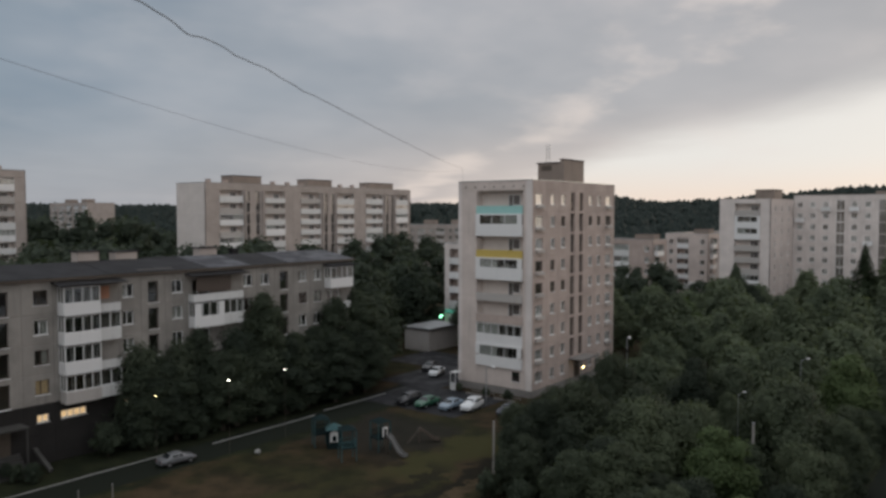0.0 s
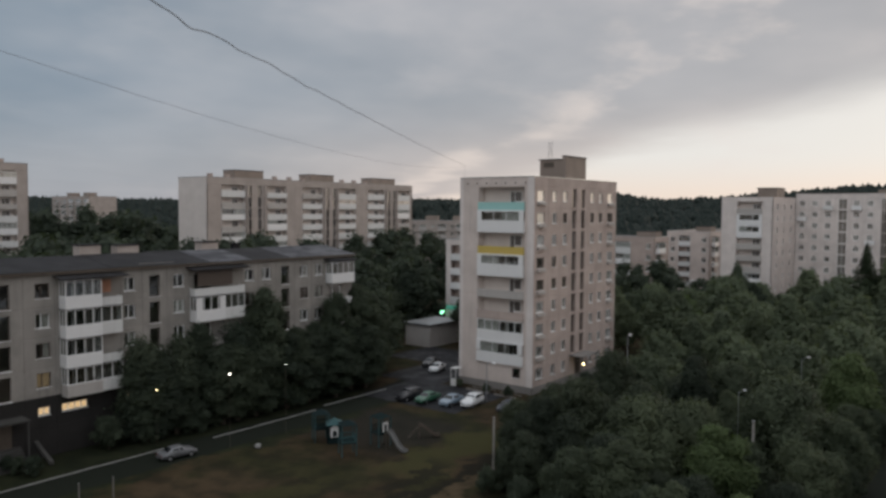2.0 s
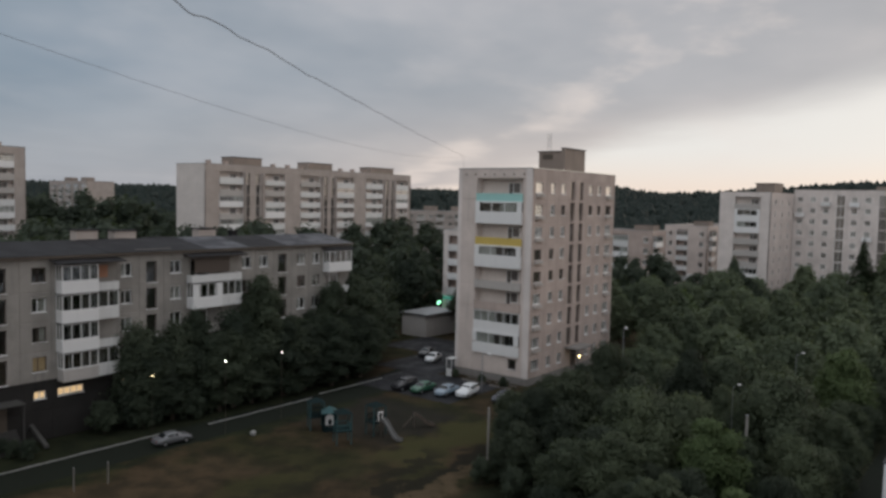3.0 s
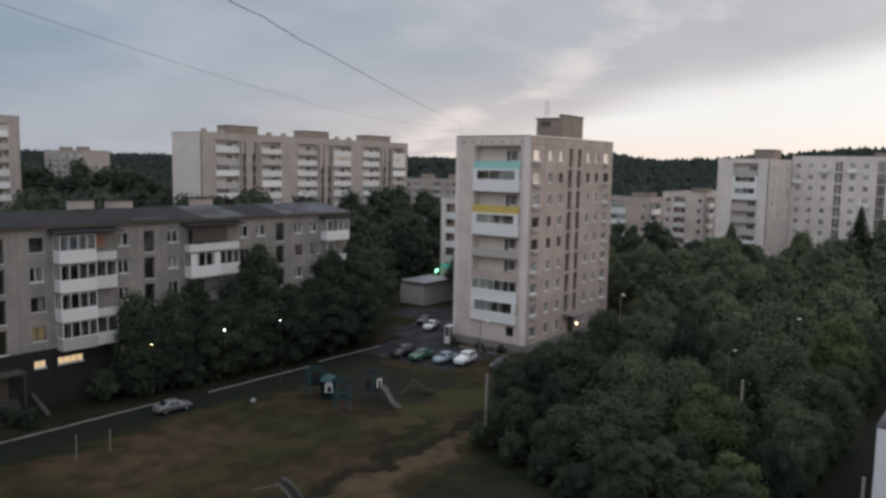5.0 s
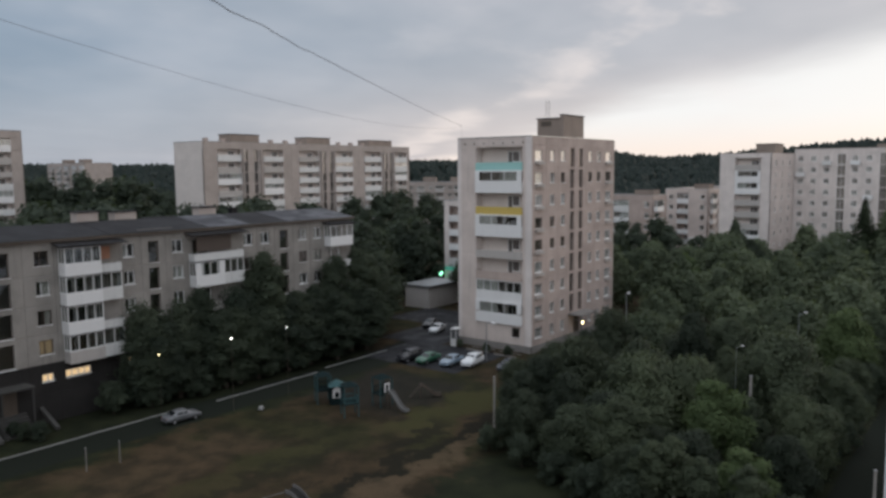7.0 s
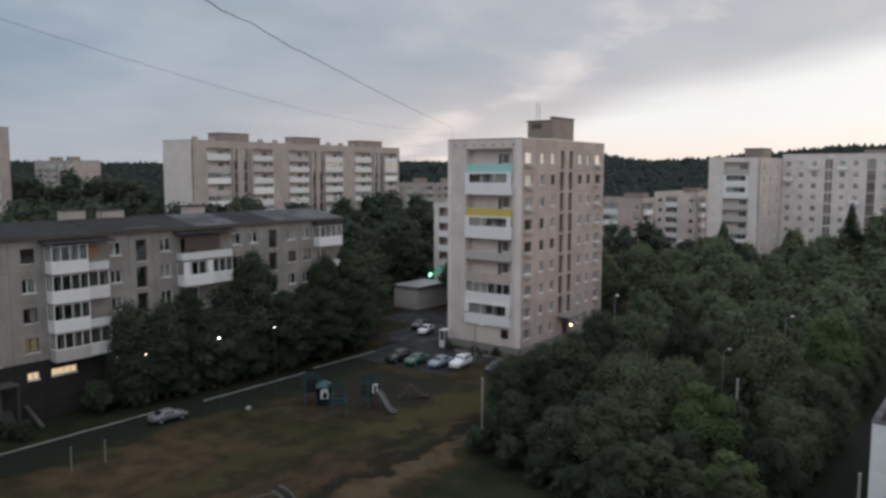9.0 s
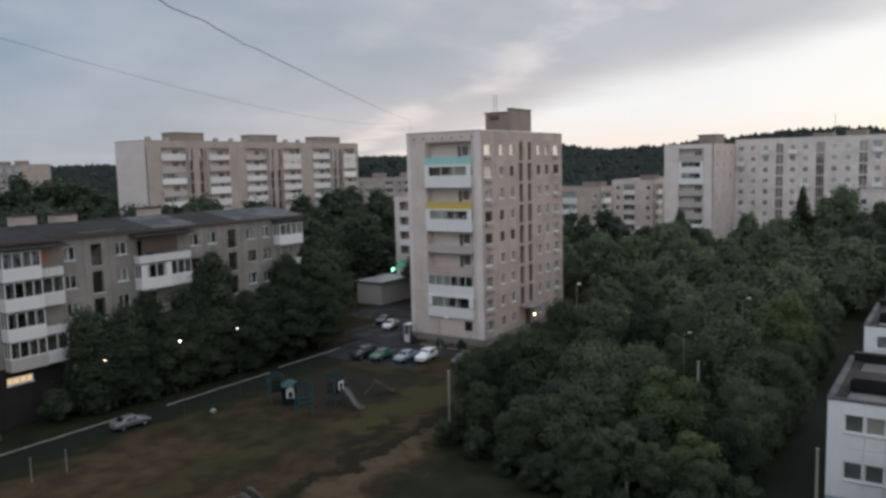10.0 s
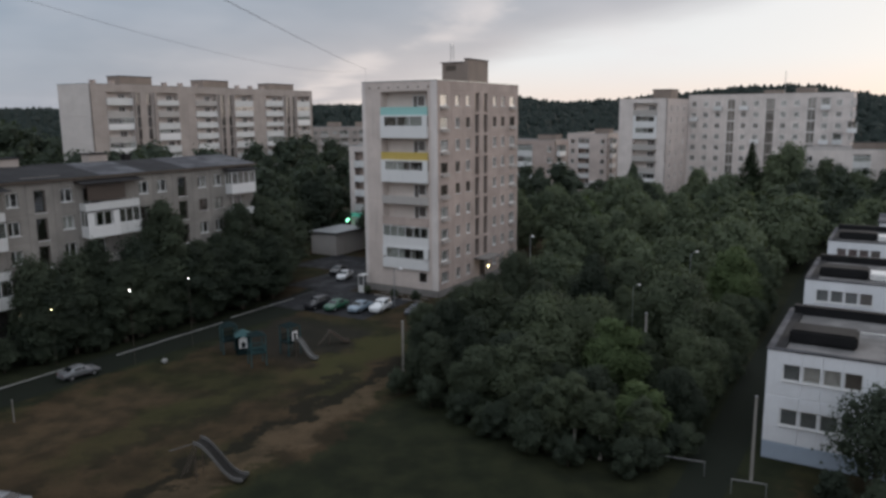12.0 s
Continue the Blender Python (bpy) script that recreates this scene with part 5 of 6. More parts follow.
def make_tree(seed, h, spread_, leaves, leaf, leaf_mat, bark, label, lobes=13, clear=0.22, peak=0.5, core=0.66):
    """A deciduous tree of height h: tapered trunk, limbs and a domed crown of leafy lobes with gaps; peak narrows its top."""
    r = random.Random(seed)
    ob = thing("tree", pose(0, 0, 0), label, "tree", "trees of the yard")
    bm, centres = bmesh.new(), []
    trunk_top = Vector((r.uniform(-0.3, 0.3), r.uniform(-0.3, 0.3), h * 0.72))
    limb(bm, Vector((0, 0, -0.2)), trunk_top, 0.022 * h, 0.006 * h, 8)
    for i in range(lobes):
        f = (i + 0.5) / lobes
        z = h * (clear + (0.95 - clear) * f)
        profile = min(1.0, 0.55 + f * 1.4) * (1 - f ** 2.6) ** peak
        q = spread_ * r.uniform(0.26, 0.46) * (0.62 + 0.45 * profile)
        reach = max(0.0, spread_ * profile - q * 0.7) * r.uniform(0.55, 1.05)
        ang = i * 2.4 + r.uniform(-0.5, 0.5)
        z = min(z, h - q)
        tip = Vector((reach * math.cos(ang), reach * math.sin(ang), z))
        centres.append((tip.x, tip.y, tip.z, q))
        if f < 0.85:
            limb(bm, trunk_top * (0.35 + 0.5 * f), tip, 0.007 * h, 0.003 * h, 5)
    centres.append((0, 0, h * 0.52, spread_ * 0.62))
    centres.append((0, 0, h * 0.74, spread_ * 0.42))
    part("trunk", bm, bark, ob)
    vs, fs = leaf_cloud(seed, centres, leaves, leaf, core)
    part("crown", mesh_of("crown", vs, fs, leaf_mat), leaf_mat, ob)
    return ob


def make_spruce(seed, h, w, label):
    r = np.random.default_rng(seed)
    ob = thing("spruce", pose(0, 0, 0), label, "tree", "spruces")
    bm = bmesh.new()
    limb(bm, Vector((0, 0, -0.2)), Vector((0, 0, h * 0.97)), 0.018 * h, 0.02, 7)
    part("trunk", bm, BARK, ob)
    n = 5200
    f = 1 - np.sqrt(r.random(n))
    ang = r.random(n) * 6.2832
    tier = 0.75 + 0.25 * np.abs(np.sin(f * 34 + 0.8 * np.sin(ang * 3)))
    rad = w * (1 - f) ** 0.7 * tier * (0.40 + 0.65 * r.random(n) ** 0.5) * (0.85 + 0.3 * np.sin(ang * 2 + f * 9))
    p = np.stack([rad * np.cos(ang), rad * np.sin(ang), h * (0.06 + 0.94 * f) - rad * 0.3], 1)
    out = np.stack([np.cos(ang), np.sin(ang), -0.45 + 0.3 * r.normal(size=n)], 1)
    side = np.stack([-np.sin(ang), np.cos(ang), 0.3 * r.normal(size=n)], 1)
    s = (0.30 + 0.2 * r.random(n))[:, None]
    quad = np.stack([p - out * s, p + side * s * 0.4, p + out * s, p - side * s * 0.4], 1).reshape(-1, 3)
    vs, fs = quad.tolist(), np.arange(4 * n).reshape(-1, 4).tolist()
    part("crown", mesh_of("crown", vs, fs, NEEDLE), NEEDLE, ob)
    return ob


def family(seed, leaves, leaf, green, fresh=True):
    """Trees that differ in outline; the fourth, where there is one, is fresh green."""
    trees = [make_tree(seed, 8.0, 3.3, leaves, leaf, green, BARK, "broad dark green tree in full leaf", 14, 0.2, 0.5),
             make_tree(seed + 1, 8.0, 2.7, leaves, leaf, green, BARK, "rounded dark green tree in full leaf", 12, 0.2, 0.75),
             make_tree(seed + 2, 8.0, 3.6, leaves, leaf, green, BARK, "wide bushy dark green tree", 17, 0.15, 0.4)]
    return trees + ([make_tree(seed + 3, 8.0, 2.9, leaves, leaf, LEAF_LIGHT, BARK, "fresh green bushy tree", 12, 0.2, 0.6)] if fresh else [])


KINDS, MID_KINDS, DEEP_KINDS = family(11, 13500, 0.215, LEAF), family(15, 4200, 0.37, LEAF_HAZE), family(71, 11500, 0.235, LEAF_DEEP, False)
BIRCH_TREE = make_tree(21, 14.0, 3.2, 13000, 0.27, LEAF_SHADED, BARK, "tall slender tree with leaf colour darkened for shade", 20, 0.1, 0.55)
PALE_BIRCH = make_tree(25, 8.0, 2.0, 6000, 0.22, LEAF, BIRCH, "birch with a pale trunk at the edge of the grove", 11, 0.36, 0.6)
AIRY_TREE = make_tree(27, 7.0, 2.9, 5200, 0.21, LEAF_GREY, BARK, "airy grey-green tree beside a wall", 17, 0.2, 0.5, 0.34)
BUSH = make_tree(31, 3.0, 1.7, 2600, 0.19, LEAF_SHADED, BARK, "low dark green bush", 10, 0.1)
tagged(BUSH, "", "bush", "bushes")
SPRUCE = make_spruce(41, 15.0, 3.7, "tall narrow dark green spruce")
FREE = {}


def plant(ob, x, y, h, base_h, yaw, wide=1.0):
    """The first place takes the tree itself, later ones copies of it."""
    k = h / base_h
    m = pose(x, y, height(x, y), 0, 0, yaw)
    got = ob if ob.name not in FREE else copy_thing(ob, m)
    FREE[ob.name] = True
    got.matrix_basis = m @ Matrix.Diagonal((k * wide, k * wide, k, 1))
    return got


BLOCKED = [(-4, 26, 118.5, 133), (-62.5, -49.0, 81, 107), (-86, -72.6, 8, 74), (-8.0, 32, 52, 67), (-8.0, 32, 77.5, 92), (-8.0, 32, 103, 118), (-11.2, -7.6, -20, 140), (-88, -78, 98, 112),
           (-63, -48, 187, 212), (-50, -10, 204, 226), (-86, -68, 208, 252), (-95, -68, 172, 215), (-94, -78, 114, 152)]


def free(a, b, margin=1.0):
    x, y = grid(a, b)
    if -0.078 < x / y < 0.03 and y < 140:      # the lane and the garage stay open
        return False
    return not any(a0 - margin < a < a1 + margin and b0 - margin < b < b1 + margin for a0, a1, b0, b1 in BLOCKED)


FAR_TREES = []


def ceiling_for(x, y):
    """The planting is kept low toward the foot of the tower."""
    return 23.5 - y * lerp_table(x / y, [(0.08, 0.25), (0.1156, 0.238), (0.16, 0.208), (0.204, 0.182), (0.228, 0.16), (0.24, 0.09), (1.0, 0.02)]) if y < 115 else 99.0


def grow(a0, a1, b0, b1, gap, low, high, kinds, base_h, seed, keep=None, light=0.12, far=False):
    """Trees over a rectangle of the plan, never nearer to one another than gap."""
    r, placed = random.Random(seed), []
    tries = int((a1 - a0) * (b1 - b0) / gap ** 2 * 9)
    for _ in range(tries):
        a, b = r.uniform(a0, a1), r.uniform(b0, b1)
        if not free(a, b) or (keep and not keep(a, b)) or any((a - p) ** 2 + (b - q) ** 2 < gap * gap for p, q in placed):
            continue
        placed.append((a, b))
        x, y = grid(a, b)
        h, yaw, wide = r.uniform(low, high), r.uniform(0, 360), r.uniform(0.85, 1.2)
        h = min(h, ceiling_for(x, y) * r.uniform(0.85, 1.0)) if x / y > 0.08 else h
        h = min(h, 4.2) if b < 50 else h
        if h < 1.2:
            continue
        if far:
            FAR_TREES.append((x, y, h, yaw, wide))
            continue
        kind = kinds[3] if len(kinds) > 3 and r.random() < light else r.choice(kinds[:3])
        plant(kind, x, y, h, base_h, yaw, wide)


# the grove between the tower, the yard and the school: single trees that stand out, then the mass
for kind, a, b, h, wide in ((3, -18.6, 57.5, 7.4, 1.15), (2, -16.4, 67.8, 9.6, 1.0), (3, -14.9, 87.2, 9.0, 1.1), (3, -14.4, 50.6, 5.0, 1.3), (0, -24.0, 52.0, 6.4, 1.15), (1, -34.6, 55.2, 6.2, 1.1), (2, -35.3, 59.4, 6.6, 0.85), (0, -32.6, 52.6, 5.4, 1.1), (1, -30.4, 55.4, 6.6, 1.15), (2, -36.4, 64.0, 6.8, 0.8), (0, -27.4, 50.6, 5.6, 1.15), (1, -20.4, 48.6, 5.0, 1.2), (2, -22.0, 61.5, 8.0, 0.9), (1, -17.2, 60.9, 5.6, 1.2)):
    plant((DEEP_KINDS if a < -29 else KINDS)[kind], *grid(a, b), h, 8.0, b * 53, wide)
grow(-40, -26.5, 50, 84, 4.8, 4.4, 9.0, DEEP_KINDS, 8.0, 8, lambda a, b: b > 48.0 + max(0, (-a - 20)) * 0.34 and not (a < -36.5 and b < 60))
grow(-26.5, -12.8, 47, 58, 4.6, 4.4, 6.4, DEEP_KINDS, 8.0, 7, lambda a, b: math.hypot(a + 18.6, b - 57.5) > 4.0 and math.hypot(a + 14.4, b - 50.6) > 3.6)
grow(-26.5, -12.8, 58, 84, 4.9, 4.4, 9.0, KINDS, 8.0, 1, lambda a, b: math.hypot(a + 18.6, b - 57.5) > 4.0 and b > 48.0 + max(0, (-a - 20)) * 0.34 and not (a < -36.5 and b < 60), 0.05)
grow(-22, -12.0, 46.0, 56, 3.4, 2.8, 4.6, DEEP_KINDS, 8.0, 23, lambda a, b: math.hypot(a + 18.6, b - 57.5) > 4.2, 0.04)
grow(-14.5, -12.0, 58, 100, 4.2, 4.0, 6.5, KINDS, 8.0, 24, None, 0.04)
grow(-44.5, -40, 92, 112, 4.8, 3.5, 5.0, MID_KINDS, 8.0, 22)
grow(-40, -12.8, 84, 112, 5.4, 5.0, 10.4, MID_KINDS, 8.0, 2, None, 0.06)
grow(-60, -12.8, 112, 146, 6.0, 7.0, 11.8, MID_KINDS, 8.0, 3, None, 0.06)
grow(-66, 30, 146, 186, 6.0, 5.5, 8.0, MID_KINDS, 8.0, 4, None, 0.05, True)
grow(-7, 60, 118, 146, 5.6, 8.0, 12.5, MID_KINDS, 8.0, 5, None, 0.05)
grow(-20, 70, 150, 200, 7.0, 9.0, 13.0, MID_KINDS, 8.0, 6, lambda a, b: a > 0 or b > 150, 0.03, True)
# in front of the five-storey block and at its far end
for a, b, h in ((-70.6, 41.8, 9.0), (-70.2, 44.6, 7.6), (-70.9, 47.9, 11.3), (-69.6, 51.8, 8.8), (-70.9, 56.6, 14.6), (-69.8, 60.4, 9.5), (-70.4, 64.0, 9.8), (-70.9, 68.2, 13.0), (-69.5, 72.0, 9.0), (-71.5, 75.6, 10.5), (-74.5, 78.0, 12.0), (-72.5, 73.6, 13.4), (-69.5, 54.2, 8.6), (-68.8, 66.0, 8.8), (-70.6, 43.0, 9.0), (-69.2, 58.6, 9.2), (-69.4, 49.8, 8.8), (-69.6, 62.2, 8.9), (-70.3, 70.2, 9.3)):
    x, y = grid(a, b)
    if h > 9.6:
        plant(BIRCH_TREE, x, y, h, 14.0, b * 37, 1.2)
    else:
        plant(BIRCH_TREE, x, y, h, 14.0, b * 37, 1.75)
MID_DARK = [make_tree(61 + i, 8.0, 3.0 + 0.3 * i, 4200, 0.37, LEAF_SHADED, BARK, "tall dark green tree between the blocks", 13, 0.16, 0.6) for i in range(3)]
for a, b, h in ((-71.0, 41.2, 10.6), (-71.2, 45.6, 10.2), (-70.6, 52.6, 11.0)):
    plant(AIRY_TREE, *grid(a, b), h, 7.0, b * 29, 0.72)
# between the blocks, behind the garage and behind the five-storey roof
grow(-104, -74, 80, 112, 5.4, 9.5, 13.5, MID_DARK, 8.0, 9, lambda a, b: a < -75.5, 0.0)
grow(-112, -66, 112, 172, 6.4, 9.0, 14.0, KINDS, 8.0, 10, lambda a, b: a < -66, 0.0, True)
grow(-132, -92, 20, 100, 7.0, 13.0, 17.0, KINDS, 8.0, 11, None, 0.0, True)
grow(-190, -132, 30, 190, 9.0, 14.0, 19.0, KINDS, 8.0, 12, None, 0.0, True)
grow(-62, -20, 228, 300, 8.0, 9.0, 13.0, KINDS, 8.0, 13, None, 0.0, True)
for i in range(17):
    x = -148 + 3.4 * i + rng.uniform(-1, 1)
    y = 250 + 4 * math.sin(i * 1.7)
    FAR_TREES.append((x, y, 21.2 + 3.0 * math.sin(i * 2.3) + rng.uniform(-1, 1), i * 1.9, 1.05))
# bushes along the near edge of the grove, by the block and by the tower
for i in range(34):
    a = rng.uniform(-36, -12.8)
    b = 47.0 + max(0, (-a - 20)) * 0.34 + rng.uniform(-1.5, 2.0)
    x, y = grid(a, b)
    plant(BUSH, x, y, rng.uniform(1.4, 2.8), 3.0, rng.uniform(0, 360))
for i in range(34):
    x, y = grid(rng.uniform(-72.0, -69.0), rng.uniform(37, 73))
    plant(BUSH, x, y, rng.uniform(1.6, 3.6), 3.0, rng.uniform(0, 360))
for i in range(9):
    x, y = grid(rng.uniform(-71.5, -68.4), rng.uniform(12, 30))
    plant(BUSH, x, y, rng.uniform(1.0, 1.8), 3.0, rng.uniform(0, 360))
for i in range(40):
    x, y = grid(rng.uniform(-13.0, -11.2), rng.uniform(46, 100))
    plant(BUSH, x, y, rng.uniform(1.2, 2.6), 3.0, rng.uniform(0, 360))
for a, b, h in ((-47.2, 83.0, 1.8), (-45.0, 79.0, 2.2), (-42.5, 76.0, 2.8), (-40.5, 73.0, 4.6), (-44.2, 86, 2.6), (-43.0, 89, 3.2), (-52.0, 79.6, 1.4), (-55.5, 79.8, 1.2), (-60, 80.2, 1.1), (-2.0, 48.8, 2.2), (0.6, 47.5, 2.6)):
    x, y = grid(a, b)
    if h < 4:
        plant(BUSH, x, y, h, 3.0, b * 91)
    else:
        plant(BIRCH_TREE, x, y, h, 14.0, b * 91, 1.8)
for x, y, h in ((13.9, 49.4, 5.4), (15.2, 49.2, 5.8), (16.6, 47.6, 5.0), (19.2, 46.8, 4.8)):
    plant(PALE_BIRCH, x, y, h, 8.0, x * 40, 1.2)
for x, y, h in ((31.5, 40.1, 7.2), (34.6, 38.2, 6.6)):
    plant(AIRY_TREE, x, y, h, 7.0, x * 40, 1.0)
for x, y, h, wide in ((66, 160, 8.8, 1.6), (76.5, 160, 11.4, 1.7), (83.6, 160, 10.2, 1.5), (94.0, 160, 14.4, 1.45), (98.6, 161, 16.9, 0.8), (106.3, 160, 13.0, 1.5), (117, 160, 11.4, 1.4), (122.5, 158, 13.0, 1.2), (111, 156, 10.5, 1.5)):
    plant(MID_KINDS[int(x) % 3], x, y, h, 8.0, x * 31, 0.72 * wide)
for x, y, h, wide in ((57.5, 150, 13.8, 1.0), (88.6, 160, 17.2, 1.0), (60.2, 151, 10.0, 1.2), (55.8, 152, 9.0, 1.2)):
    plant(SPRUCE, x, y, h, 15.0, x * 7, wide)


for x, y, h, wide in ((57.4, 149, 13.2, 0.62), (60.6, 150, 9.6, 0.9), (55.2, 151, 8.6, 0.9)):
    plant(MID_DARK[int(x) % 3], x, y, h, 8.0, x * 31, wide)


def distant_trees():
    """Trees beyond the grove, too far to tell apart, in one mesh."""
    base = []
    for seed in (51, 52, 53):
        r = random.Random(seed)
        lobes = []
        for i in range(11):
            f = (i + 0.5) / 11
            reach = 0.36 * math.sin(math.pi * min(1.0, 0.15 + f * 0.88)) * r.uniform(0.4, 1.0)
            lobes.append((reach * math.cos(i * 2.4), reach * math.sin(i * 2.4), 0.18 + 0.7 * f, r.uniform(0.10, 0.18)))
        lobes.append((0, 0, 0.12, 0.09))
        vs, fs = leaf_cloud(seed, lobes, 900, 0.06, 0.78)
        base.append((np.array(vs), fs))
    allv, allf = [], []
    total = 0
    for k, (x, y, h, yaw, wide) in enumerate(FAR_TREES):
        vs, fs = base[k % 3]
        c, s_ = math.cos(yaw), math.sin(yaw)
        p = vs * np.array([h * wide, h * wide, h])
        p = np.stack([p[:, 0] * c - p[:, 1] * s_ + x, p[:, 0] * s_ + p[:, 1] * c + y, p[:, 2] + height(x, y) - 0.1], 1)
        allv.append(p)
        allf.extend([[total + i for i in f] for f in fs])
        total += len(vs)
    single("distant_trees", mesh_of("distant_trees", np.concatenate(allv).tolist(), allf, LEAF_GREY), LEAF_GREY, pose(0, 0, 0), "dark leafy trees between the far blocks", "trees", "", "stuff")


distant_trees()


# ---- woods on the hills ----
def far_woods():
    r = np.random.default_rng(5)
    ico = bmesh.new()
    bmesh.ops.create_icosphere(ico, subdivisions=1, radius=1)
    iv, it = np.array([v.co[:] for v in ico.verts]), [[v.index for v in f.verts] for f in ico.faces]
    ico.free()
    vs, fs = [], []
    n = 9000
    az = np.radians(r.uniform(-48, 62, n))
    rad = 330 + 560 * r.random(n) ** 0.75
    for k in range(n):
        x, y = rad[k] * math.sin(az[k]), rad[k] * math.cos(az[k])
        if -210 < x < -130 and 335 < y < 380:
            continue
        h, w = r.uniform(8, 11), r.uniform(2.8, 5.0)
        pts = iv * np.array([w, w, h * 0.55]) * r.uniform(0.75, 1.25, (len(iv), 1))
        pts[:, :2] *= np.clip(1.15 - 0.75 * (pts[:, 2:3] / (h * 0.55)), 0.25, 1.5) if r.random() < 0.5 else 1.0
        pts += np.array([x, y, height(x, y) + h * 0.45])
        base = len(vs)
        vs.extend(pts.tolist())
        fs.extend([[base + i for i in f] for f in it])
    single("far_woods", mesh_of("far_woods", vs, fs, WOODS), WOODS, pose(0, 0, 0), "dark mixed woods on the hills", "woods", "", "stuff")


far_woods()

# ---- cars ----
def car_paint(name, c):
    n = Nodes(name)
    n.b.inputs["Coat Weight"].default_value = 0.3
    col = n.mix(n.step(n.noise(n.where(), 2.0), 0.35, 0.7, 0.0, 0.3), c, tone(c, 0.7))
    return n.done(col, 0.35)


def make_car(name, at, paint_mat, label, kind="sedan", category="car"):
    """A car, nose to +y of its own axes: lofted body and cabin, glass, lamps and four wheels."""
    ob = thing(name, at, label, category, "parked cars")
    # stations: y, belt height, roof height, half width at the belt, half width of the roof
    if kind == "sedan":
        st = [(-2.2, 0.78, 0.78, 0.70, 0.66), (-2.1, 0.95, 0.95, 0.80, 0.74), (-1.55, 0.98, 1.00, 0.84, 0.76), (-0.95, 0.98, 1.38, 0.85, 0.60), (-0.1, 0.97, 1.45, 0.85, 0.62), (0.45, 0.96, 1.40, 0.85, 0.62), (1.15, 0.94, 0.97, 0.85, 0.78), (1.9, 0.84, 0.85, 0.80, 0.74), (2.15, 0.66, 0.66, 0.68, 0.62)]
    else:
        st = [(-2.05, 0.85, 0.85, 0.74, 0.70), (-2.0, 1.05, 1.10, 0.84, 0.76), (-1.75, 1.06, 1.55, 0.86, 0.66), (-0.8, 1.05, 1.66, 0.87, 0.68), (0.0, 1.04, 1.66, 0.87, 0.68), (0.5, 1.03, 1.58, 0.87, 0.67), (1.15, 1.02, 1.06, 0.87, 0.80), (1.95, 0.95, 0.96, 0.83, 0.78), (2.15, 0.72, 0.72, 0.72, 0.66)]
    bm = bmesh.new()
    rings = []
    for y, belt, roof, hw, hr in st:
        low = 0.30 if abs(y) < 1.9 else 0.42
        half = [(hw * 0.92, low), (hw * 1.02, 0.55 if belt > 0.7 else 0.5), (hw, belt), (hr, max(roof - 0.05, belt + 0.004)), (hr * 0.7, roof + 0.004)]
        loop = [(x, z) for x, z in half] + [(-x, z) for x, z in reversed(half)]
        rings.append([bm.verts.new((x, y, z)) for x, z in loop])
    n = len(rings[0])
    for p, q in zip(rings, rings[1:]):
        for i in range(n):
            j = (i + 1) % n
            bm.faces.new((p[i], p[j], q[j], q[i]))
    bm.faces.new(list(reversed(rings[0])))
    bm.faces.new(rings[-1])
    bmesh.ops.recalc_face_normals(bm, faces=bm.faces)
    for f in bm.faces:
        f.smooth = True
    body = part("body", bm, paint_mat, ob)
    # glass laid just proud of the cabin's slopes
    roofs = [s for s in st if s[2] - s[1] > 0.2]
    def quad(name, *pts):
        g = bmesh.new()
        g.faces.new([g.verts.new(p) for p in pts])
        part(name, g, CAR_GLASS, ob, "dark car glass")
    first, last = roofs[0], roofs[-1]
    before, after = st[st.index(first) - 1], st[st.index(last) + 1]
    e = 0.012
    quad("windscreen", (-after[3] * 0.86, after[0] - 0.06, after[1] + 0.06 + e), (after[3] * 0.86, after[0] - 0.06, after[1] + 0.06 + e), (last[4] * 0.92, last[0] + 0.03, last[2] - 0.02 + e), (-last[4] * 0.92, last[0] + 0.03, last[2] - 0.02 + e))
    quad("rear_window", (before[3] * 0.84, before[0] + 0.05, before[1] + 0.08 + e), (-before[3] * 0.84, before[0] + 0.05, before[1] + 0.08 + e), (-first[4] * 0.9, first[0] - 0.04, first[2] - 0.03 + e), (first[4] * 0.9, first[0] - 0.04, first[2] - 0.03 + e))
    for s in (1, -1):
        for p, q in zip(roofs, roofs[1:]):
            pts = []
            for st_, f0 in ((p, 0), (q, 0), (q, 1), (p, 1)):
                k = 0.14 if f0 == 0 else 0.86
                x = st_[3] + (st_[4] - st_[3]) * k + e
                z = st_[1] + (st_[2] - 0.05 - st_[1]) * k
                y = st_[0] + (0.05 if st_ is p else -0.05)
                pts.append((s * x, y, z))
            quad("side_window", *(pts if s > 0 else list(reversed(pts))))
    yb, yf = st[0][0], st[-1][0]
    for s in (1, -1):
        part("headlight", boxes_mesh("headlight", [(s * 0.52 - 0.14, s * 0.52 + 0.14, yf - 0.14, yf + 0.015, 0.60, 0.72)], METAL), METAL, ob)
        part("tail_light", boxes_mesh("tail_light", [(s * 0.58 - 0.10, s * 0.58 + 0.10, yb - 0.012, yb + 0.1, 0.68, 0.80)], TAIL), TAIL, ob)
    part("front_bumper", boxes_mesh("front_bumper", [(-0.70, 0.70, yf - 0.2, yf + 0.05, 0.36, 0.50)], paint_mat), paint_mat, ob)
    part("rear_bumper", boxes_mesh("rear_bumper", [(-0.70, 0.70, yb - 0.05, yb + 0.2, 0.40, 0.54)], paint_mat), paint_mat, ob)
